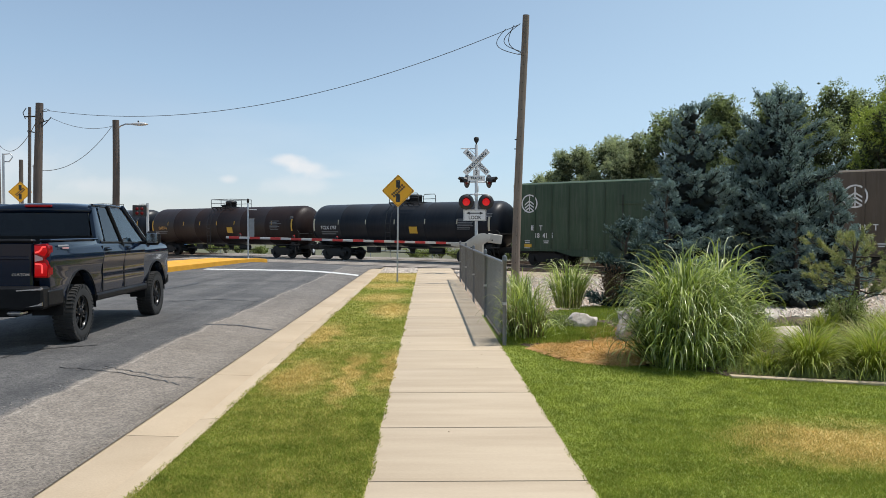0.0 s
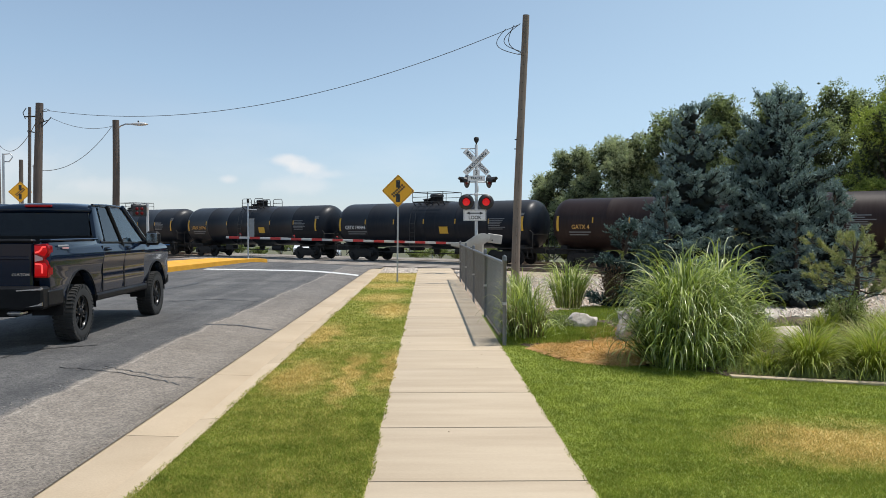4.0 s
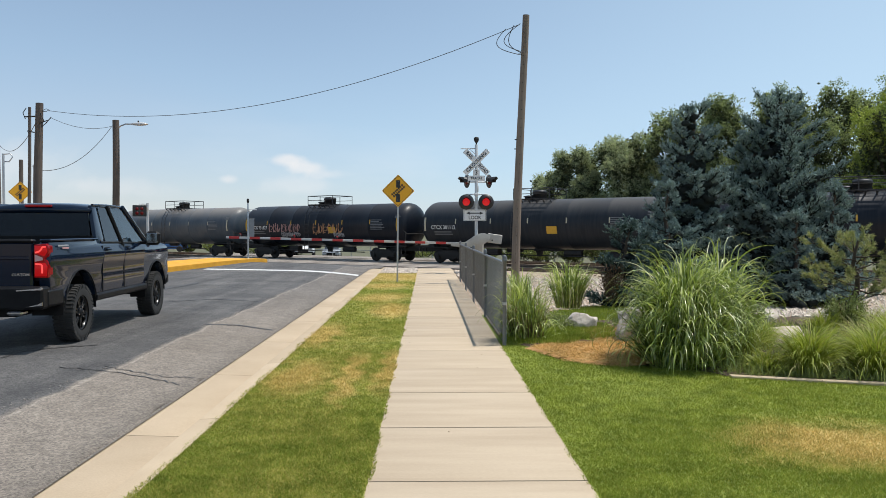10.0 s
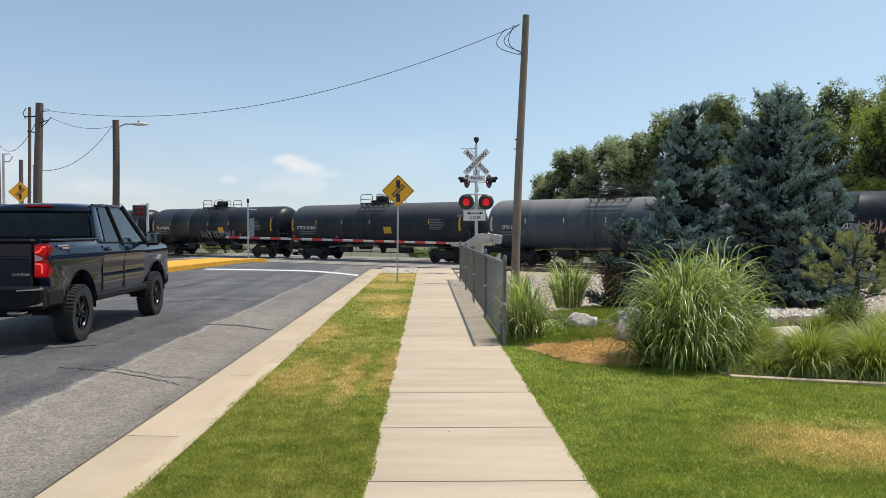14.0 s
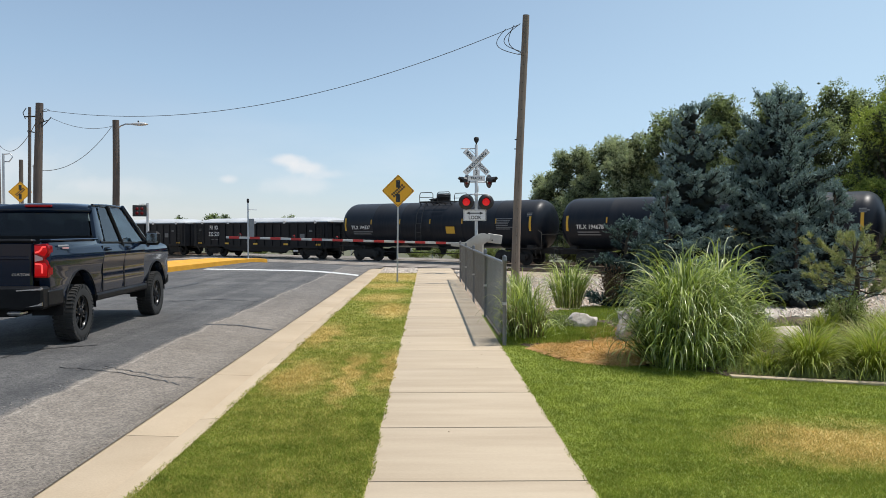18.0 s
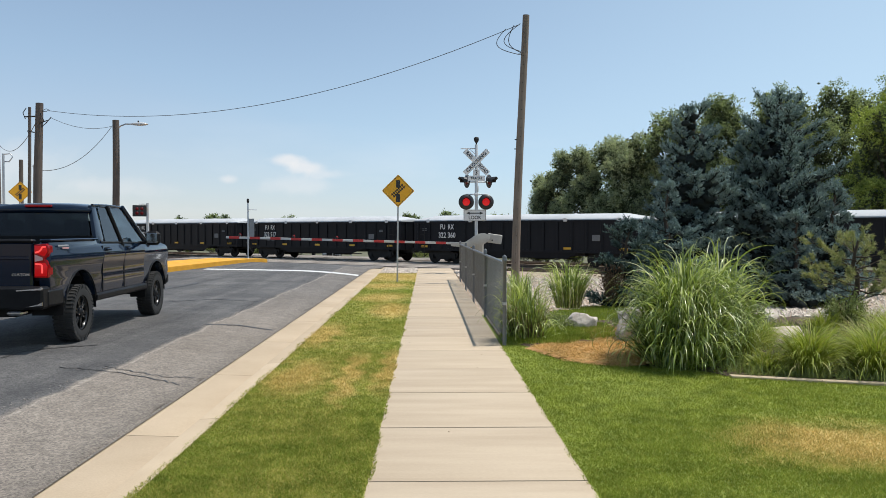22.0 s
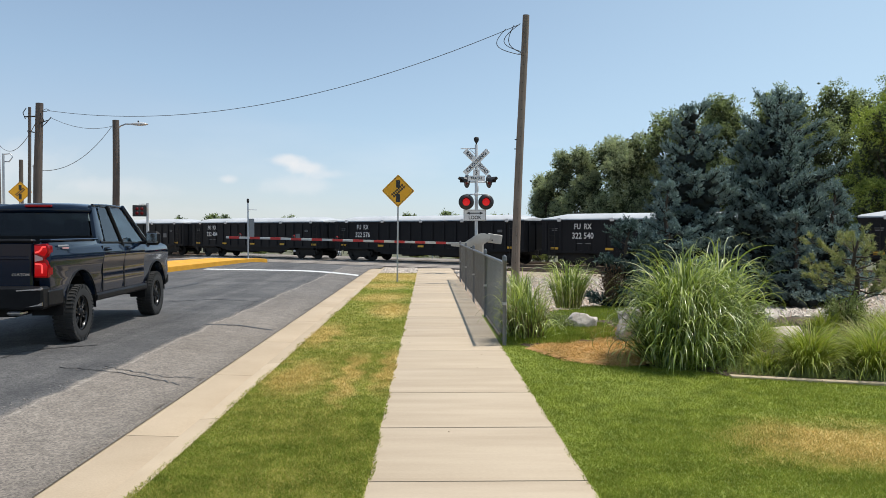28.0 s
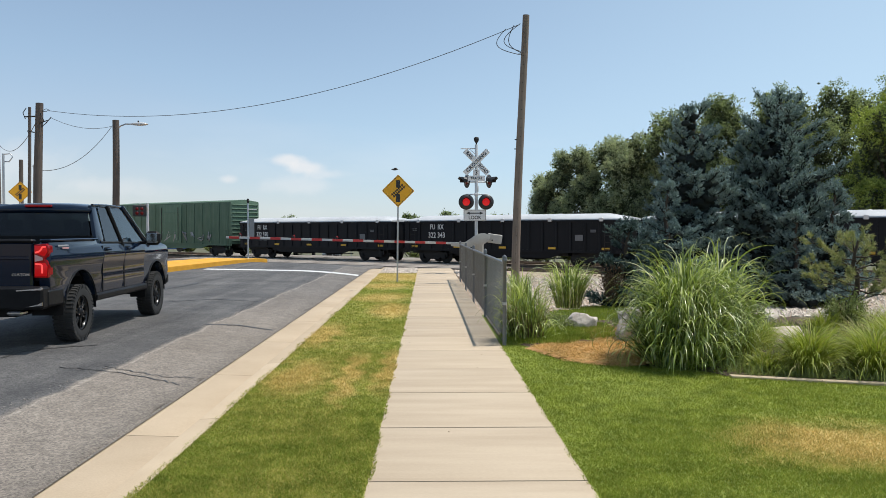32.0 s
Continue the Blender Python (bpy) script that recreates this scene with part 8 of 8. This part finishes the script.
M_ROCKP = surface("pale_pink_granite", (0.46, 0.37, 0.31), (0.64, 0.54, 0.46), 4, 45, 0.85, 0, 0.5, 0.3, 0.06, 0.02)


def boulder(x, y, sx, sy, sz, mat, label, seed, rz=0):
    bm = bmesh.new()
    bmesh.ops.create_icosphere(bm, subdivisions=4, radius=1.0)
    off = Vector((seed * 3.7, seed * 1.3, 0))
    for v in bm.verts:
        p = v.co.copy()
        k = 1 + 0.46 * noise.noise(p * 1.2 + off) + 0.30 * noise.noise(p * 2.7 + off) - 0.16 * abs(noise.noise(p * 4.5 + off)) + 0.15 * noise.noise(p * 8 + off)
        v.co = p * k
        # broken flats
        for nrm, d in ((Vector((0.5, -0.7, 0.5)), 0.75), (Vector((-0.7, -0.2, 0.68)), 0.8), (Vector((0.1, 0.2, 0.97)), 0.78), (Vector((0.75, -0.45, -0.1)), 0.72), (Vector((-0.5, -0.85, -0.15)), 0.68), (Vector((-0.1, -0.6, 0.8)), 0.74)):
            e = v.co.dot(nrm.normalized()) - d
            if e > 0:
                v.co -= nrm.normalized() * e * 0.95
        v.co = Vector((v.co.x * sx, v.co.y * sy, v.co.z * sz))
    me = bpy.data.meshes.new("boulder")
    bm.to_mesh(me)
    bm.free()
    me.polygons.foreach_set("use_smooth", [True] * len(me.polygons))
    me.materials.append(mat)
    return solid("boulder", me, mat, label, "rock", "boulders in the garden", m=pose(x, y, sz * 0.35 - 0.02, 0, 0, rz))


boulder(2.60, 13.4, 0.29, 0.2, 0.27, M_ROCK, "pale grey boulder in the grass", 1, -25)
boulder(3.22, 11.8, 0.36, 0.3, 0.50, M_ROCK, "large pale boulder behind the tall grass", 2, 20)
boulder(5.32, 11.5, 0.40, 0.28, 0.27, M_ROCKP, "pale pink boulder among the grasses", 3, 40)
boulder(6.3, 14.6, 0.3, 0.26, 0.2, M_ROCK, "pale boulder by the gravel", 4, 10)

# ---- garden bed ----
def lawn_edge(x):
    return float(np.interp(x, [1.1, 1.5, 1.75, 2.08, 2.6, 3.65, 5.02, 8.0, 30], [11.9, 11.1, 10.25, 9.93, 9.6, 8.98, 8.56, 7.8, 6.0]))


bed = Shape()
bxs, rows = steps(1.14, 14, 60), 22
vs = [(x, lawn_edge(x) + (0.36 if x < 3.45 else 0.02) + 0.03 * math.sin(x * 17) + (15.25 + 0.2 * math.sin(x * 2.1) - lawn_edge(x)) * j / rows, lie(x, 12) + 0.006 + (0.0 if j in (0, rows) else 0.018 * noise.noise(Vector((x * 2, j * 0.9, 0))) + 0.012)) for j in range(rows + 1) for x in bxs]
nw = len(bxs)
bed.add(vs, [(j * nw + i, j * nw + i + 1, j * nw + nw + i + 1, j * nw + nw + i) for j in range(rows) for i in range(nw - 1)], True)
M_BEDSOIL = surface("dark_bed_soil", (0.075, 0.055, 0.038), (0.15, 0.115, 0.078), 1.8, 30, 0.95, 0, 0.8, 0.2, 0, 0.03)
solid("garden_bed", bed, M_BEDSOIL, "dark brown soil of the garden bed", "garden bed", kind="structure")


def straw_reach(a):
    return 1 + 0.14 * math.sin(3 * a + 1) + 0.08 * math.sin(7 * a + 2)


STRAW = ((2.45, 10.7, 1.05, 0.95), (2.95, 12.3, 0.42, 1.15))
for cx, cy, rx, ry in STRAW:
    st = Shape()
    vs = [(cx, cy, 0.05)]
    for f, z in ((0.4, 0.05), (0.8, 0.04), (1.0, 0.008)):
        for i in range(40):
            a = 2 * math.pi * i / 40
            sx_ = cx + rx * f * straw_reach(a) * math.cos(a)
            edge_ = lawn_edge(sx_) - 0.04 + 0.06 * math.sin(i * 1.9) ** 2
            sy_ = max(edge_ + 0.3 * (1 - f), cy + ry * f * straw_reach(a) * math.sin(a))
            vs.append((sx_, sy_, 0.006 + (z - 0.006) * min(1.0, max(0.0, (sy_ - edge_) / 0.35)) + 0.008 * noise.noise(Vector((f * 9, i * 0.6, cx)))))
    st.add(vs, [(0, 1 + i, 1 + (i + 1) % 40) for i in range(40)] + [(1 + k * 40 + i, 1 + (k + 1) * 40 + i, 1 + (k + 1) * 40 + (i + 1) % 40, 1 + k * 40 + (i + 1) % 40) for k in range(2) for i in range(40)], True)
    solid("straw_patch", st, M_BARK, "patch of dead orange straw-dry grass in the bed", "dry grass", kind="structure")
for nm, cx, cy, rx, ry in (("grass_mound", 2.05, 13.3, 0.95, 1.85), ("grass_mound", 3.9, 15.6, 1.3, 1.3)):
    md = Shape()
    ring = 40
    vs = [(cx, cy, 0.055)]
    for f, z in ((0.5, 0.05), (0.9, 0.036), (1.0, 0.0)):
        for i in range(ring):
            a = 2 * math.pi * i / ring
            w = 1 + 0.15 * math.sin(3 * a + cx) + 0.08 * math.sin(7 * a)
            vs.append((cx + rx * f * w * math.cos(a), cy + ry * f * w * math.sin(a), z))
    fs = [(0, 1 + i, 1 + (i + 1) % ring) for i in range(ring)]
    for k in range(2):
        fs += [(1 + k * ring + i, 1 + (k + 1) * ring + i, 1 + (k + 1) * ring + (i + 1) % ring, 1 + k * ring + (i + 1) % ring) for i in range(ring)]
    md.add(vs, fs, True)
    solid(nm, md, M_TURF, "low grassy mound in the garden bed", "grass", kind="structure")

rngm = np.random.default_rng(21)
mound_pts = []
for cx, cy, rx, ry, cnt in ((2.05, 13.3, 0.95, 1.85, 16000), (3.9, 15.6, 1.3, 1.3, 12000)):
    a = rngm.random(cnt) * 2 * np.pi
    r = np.sqrt(rngm.random(cnt)) * (1 + 0.15 * np.sin(3 * a + cx) + 0.08 * np.sin(7 * a))
    mound_pts.append(np.stack([cx + rx * r * np.cos(a), cy + ry * r * np.sin(a), 0.03 * np.ones(cnt)], 1))
mp_ = np.concatenate(mound_pts)
blade_mesh("mound_grass", leaves(mp_, unit(rngm.normal(size=mp_.shape) * 0.4 + np.array([0, 0, 1.0])), 0.08, 0.012, rngm), M_BLADE, "short green grass on the mounds", "grass")

# dead straw lying on the dry patches
rngc = np.random.default_rng(31)
sp_ = []
for cx, cy, rx, ry in STRAW:
    n_ = int(14000 * rx * ry)
    a_ = rngc.random(n_) * 2 * np.pi
    r_ = np.sqrt(rngc.random(n_)) * 1.05
    sp_.append(np.stack([cx + rx * r_ * np.cos(a_), cy + ry * r_ * np.sin(a_), np.full(n_, 0.050)], 1))
P = np.concatenate(sp_)
P = P[P[:, 1] > np.interp(P[:, 0], [1.1, 1.5, 1.75, 2.08, 2.6, 3.65], [11.9, 11.1, 10.25, 9.93, 9.6, 8.98])]
M_STRAW = leaf_material("dead_straw", (0.42, 0.25, 0.09), (0.66, 0.44, 0.19), 0.2, 0.8, (0.78, 0.60, 0.34), 0.2)
blade_mesh("straw_blades", leaves(P, unit(rngc.normal(size=(len(P), 3)) * np.array([1, 1, 0.25]) + np.array([0, 0, 0.18])), 0.07, 0.005, rngc), M_STRAW, "dead orange straw lying over the dry patches", "dry grass")
# thin grass and weeds over the rest of the bed
cx = 3.3 + rngc.random(32000) * 8.0
cy = np.array([lawn_edge(v) for v in cx]) + 0.05 + rngc.random(32000) ** 1.2 * 5.5
ok = np.sin(cx * 2.3 + 1) * np.sin(cy * 1.9) + 0.9 * rngc.random(32000) > 0.1
P = np.stack([cx, cy, np.full(32000, 0.02)], 1)[ok]
blade_mesh("bed_weeds", leaves(P, unit(rngc.normal(size=(len(P), 3)) * 0.6 + np.array([0, 0, 0.8])), 0.14 * (0.4 + rngc.random(len(P))), 0.011, rngc), M_WEED, "thin grass and weeds over the garden bed", "weeds")

# pale concrete edging
edg = thing("bed_edging", "pale concrete edging strip between lawn and bed", "edging", kind="structure")
ex = 3.5
while ex < 11:
    x0, x1 = ex, ex + 0.9
    sh = Shape()
    v = []
    for x in (x0 + 0.004, x1 - 0.004):
        y = lawn_edge(x)
        v += [(x, y - 0.07, -0.05), (x, y - 0.07, 0.022), (x, y - 0.06, 0.03), (x, y + 0.02, 0.03), (x, y + 0.03, 0.022), (x, y + 0.03, -0.05)]
    sh.add(v, [tuple(range(5, -1, -1)), tuple(range(6, 12))] + [(i, (i + 1) % 6, 6 + (i + 1) % 6, 6 + i) for i in range(6)])
    part("edging_stone", sh, M_KERB, edg)
    ex += 0.9

# white stones beside the crossing and pale stones under the spruces
def pebbles(name, pts, size, mat, label):
    base = [(1, 0, 0), (-1, 0, 0), (0, 1, 0), (0, -1, 0), (0, 0, 1), (0, 0, -1)]
    tri = [(0, 2, 4), (2, 1, 4), (1, 3, 4), (3, 0, 4), (2, 0, 5), (1, 2, 5), (3, 1, 5), (0, 3, 5)]
    rr = random.Random(len(pts))
    sh = Shape()
    for x, y, z in pts:
        s = size * rr.uniform(0.6, 1.3)
        m = pose(x, y, z, rr.uniform(0, 360), rr.uniform(0, 360), rr.uniform(0, 360))
        k = (s, s * rr.uniform(0.6, 1), s * rr.uniform(0.5, 0.8))
        sh.add([m @ Vector((p[0] * k[0], p[1] * k[1], p[2] * k[2])) for p in base], tri)
    return solid(name, sh, mat, label, "stones", kind="stuff")


M_PEB = surface("white_landscape_stone", (0.5, 0.42, 0.345), (0.72, 0.63, 0.54), 6, 40, 0.8, 0, 0.2)
rp = random.Random(12)
pts = []
for k in range(1500):
    x, y = rp.uniform(-1.85, -0.45), rp.uniform(31.3, 35.0)
    pts.append((x, y, lie(x, y) + 0.01))
for k in range(700):
    x, y = rp.uniform(1.15, 2.6), rp.uniform(28.0, 33.0)
    pts.append((x, y, lie(x, y) + 0.0))
pebbles("white_stones", pts, 0.07, M_PEB, "white landscape stones beside the crossing pavement")
pts = []
for k in range(5200):
    x, y = rp.uniform(2.0, 13.0), rp.uniform(16.3, 31.0)
    pts.append((x, y, ground_z(x, y) + 0.015))
for k in range(1500):
    x, y = rp.uniform(3.8, 11.0), rp.uniform(15.1, 16.5)
    pts.append((x, y, 0.022))
gb = sheet(steps(3.75, 14, 20), steps(15.05, 16.5, 4), lambda x, y: 0.008 + 0.006 * math.sin(x * 5) * math.sin(y * 4))
solid("gravel_bed", gb, M_GRAVEL, "pale gravel laid before the spruces", "gravel", kind="structure")
pebbles("garden_stones", pts, 0.06, M_PEB, "pale loose stones between garden and railway")

# ---- far side of the railway ----
def car_simple(x, y, yaw, paint, label):
    """A saloon car: body, glasshouse, wheels, lamps."""
    c = thing("car", label, "car", "cars waiting beyond the crossing", pose(x, y, lie(x, y) + 0.02, 0, 0, yaw))
    sh = Shape()
    prof = [(-2.25, 0.35), (-2.3, 0.75), (-2.15, 0.95), (-1.3, 1.0), (1.1, 0.98), (1.9, 0.85), (2.25, 0.7), (2.28, 0.4), (1.9, 0.28), (-1.9, 0.28)]
    sh.prism([(a, b) for a, b in prof], -0.88, 0.88)
    part("body", sh, paint, c, bevel=0.06)
    g = Shape().prism([(-1.75, 0.98), (-1.1, 1.42), (0.25, 1.44), (1.05, 0.98)], -0.72, 0.72)
    part("windows", g, M_TINT2, c, bevel=0.05)
    part("roof", Shape().box((-0.42, 0, 1.44), (1.4, 1.34, 0.05), None, 0.02), paint, c)
    for sx in (-1.4, 1.4):
        for sy in (-0.82, 0.82):
            w = part("wheel", Shape().lathe([(0.2, -0.1), (0.31, -0.1), (0.32, 0.0), (0.31, 0.1), (0.2, 0.1)], pose(sx, sy, 0.32, 90), 20), M_TYRE, c)
            part("rim", Shape().lathe([(0.19, -0.08), (0.19, 0.08)], pose(sx, sy, 0.32, 90), 16), M_CHROME, w)
    for sy in (-0.62, 0.62):
        part("headlamp", Shape().box((2.22, sy, 0.68), (0.12, 0.34, 0.14), None, 0.03), M_CHROME, c)
    part("grille", Shape().box((2.27, 0, 0.55), (0.06, 0.9, 0.2), None, 0.02), M_TRIM, c)
    part("bumper", Shape().box((2.27, 0, 0.38), (0.14, 1.7, 0.14), None, 0.04), M_TRIM, c)
    return c


M_TINT2 = surface("car_window_glass", (0.02, 0.024, 0.028), (0.035, 0.04, 0.045), 2, 20, 0.06, 0, 0)
M_CARW = surface("white_car_paint", (0.72, 0.73, 0.74), (0.8, 0.81, 0.81), 2, 60, 0.25, 0, 0)
M_CARB = surface("blue_car_paint", (0.03, 0.09, 0.24), (0.05, 0.13, 0.32), 2, 60, 0.25, 0, 0)
M_CARS = surface("silver_car_paint", (0.42, 0.43, 0.45), (0.52, 0.53, 0.55), 2, 60, 0.25, 0.3, 0)
car_simple(-11.2, 72.5, -84, M_CARW, "white car waiting beyond the train")
car_simple(-9.9, 82.5, -86, M_CARS, "silver car waiting beyond the train")
car_simple(-27.5, 84, 12, M_CARB, "blue car parked beyond the tracks")

# low fence and shed walls across the tracks
M_WALLF = surface("pale_block_wall", (0.32, 0.31, 0.29), (0.42, 0.41, 0.39), 0.5, 10, 0.85, 0, 0.1)
fw = thing("yard_fence", "low steel yard fence beyond the tracks", "fence")
for k in range(26):
    x, y = along(-130 + k * 2.4, -11.5).to_tuple()[:2]
    part("post", Shape().tube((x, y, -1.0), (x, y, 0.5), 0.04, n=6), M_STEEL, fw)
a, b = along(-130, -11.5, 0.45), along(-130 + 25 * 2.4, -11.5, 0.45)
part("rail", Shape().tube(a, b, 0.03, n=6), M_STEEL, fw)
part("rail", Shape().tube(a - Vector((0, 0, 0.6)), b - Vector((0, 0, 0.6)), 0.03, n=6), M_STEEL, fw)

rngw = np.random.default_rng(77)
for i in range(44):
    s = -132 + i * 1.9 + rngw.uniform(-1, 1)
    p = along(s, -6.9 - rngw.uniform(0, 3.0))
    if abs(p.x + 6.2) < 5.2:
        continue
    shrub(p.x, p.y, rngw.uniform(0.8, 1.7), rngw.uniform(0.8, 1.4), M_WEED, "scrubby green weeds beyond the tracks", 200 + i, 1300, 0.16, "weed_patch")

# undergrowth along the edge of the wood, the wood's shade in its dark colour
M_UNDER = leaf_material("shaded_undergrowth_leaves", (0.05, 0.065, 0.03), (0.12, 0.145, 0.065), 0.2, 0.7, spec=0.15)
for i in range(22):
    s = -92 + i * 1.6 + rngw.uniform(-0.8, 0.8)
    p = along(s, -7.2 - rngw.uniform(0, 2.5))
    shrub(p.x, p.y, rngw.uniform(1.3, 2.4), rngw.uniform(1.1, 1.7), M_UNDER, "dense green undergrowth at the edge of the wood", 300 + i, 1400, 0.18, "undergrowth_bush")

# far treeline and low bushes at the horizon
far_rng = random.Random(9)
for i in range(30):
    px = -150 + i * 8.2 + far_rng.uniform(-3, 3)
    d = far_rng.uniform(185, 250)
    h = far_rng.choice((4.5, 5.2, 6.0, 6.8))
    if -12 < i * 8.2 - 150 + 20 < 10 and i % 2:
        continue
    crown_tree(px, d, h, clump_set(far_rng, h, far_rng.uniform(2.6, 4.2), 8, 0.1), M_LEAF_B, "low dark green tree on the horizon", 900 + i, 0.42, 3600)
for i in range(24):
    px = 25 + i * 7.5
    crown_tree(px, 95 + far_rng.uniform(0, 30), far_rng.uniform(8, 13), clump_set(far_rng, 11, 4.5, 9, 0.1), M_LEAF_B, "dark green tree behind the railway wood", 960 + i, 0.5, 1500)
sh = Shape().box((0, 0, 1.2), (60, 14, 3.4))
bl = thing("warehouse", "low pale warehouse far beyond the tracks", "building", m=pose(-70, 190, -0.5, 0, 0, 8))
part("wall", sh, M_WALLF, bl)
part("roof", Shape().box((0, 0, 3.05), (61, 15, 0.3), None, 0.05), M_STEEL, bl)
for k in range(9):
    part("window", Shape().box((-26 + k * 6.5, -7.02, 1.5), (2.2, 0.1, 1.0)), M_TINT2, bl)

motions()
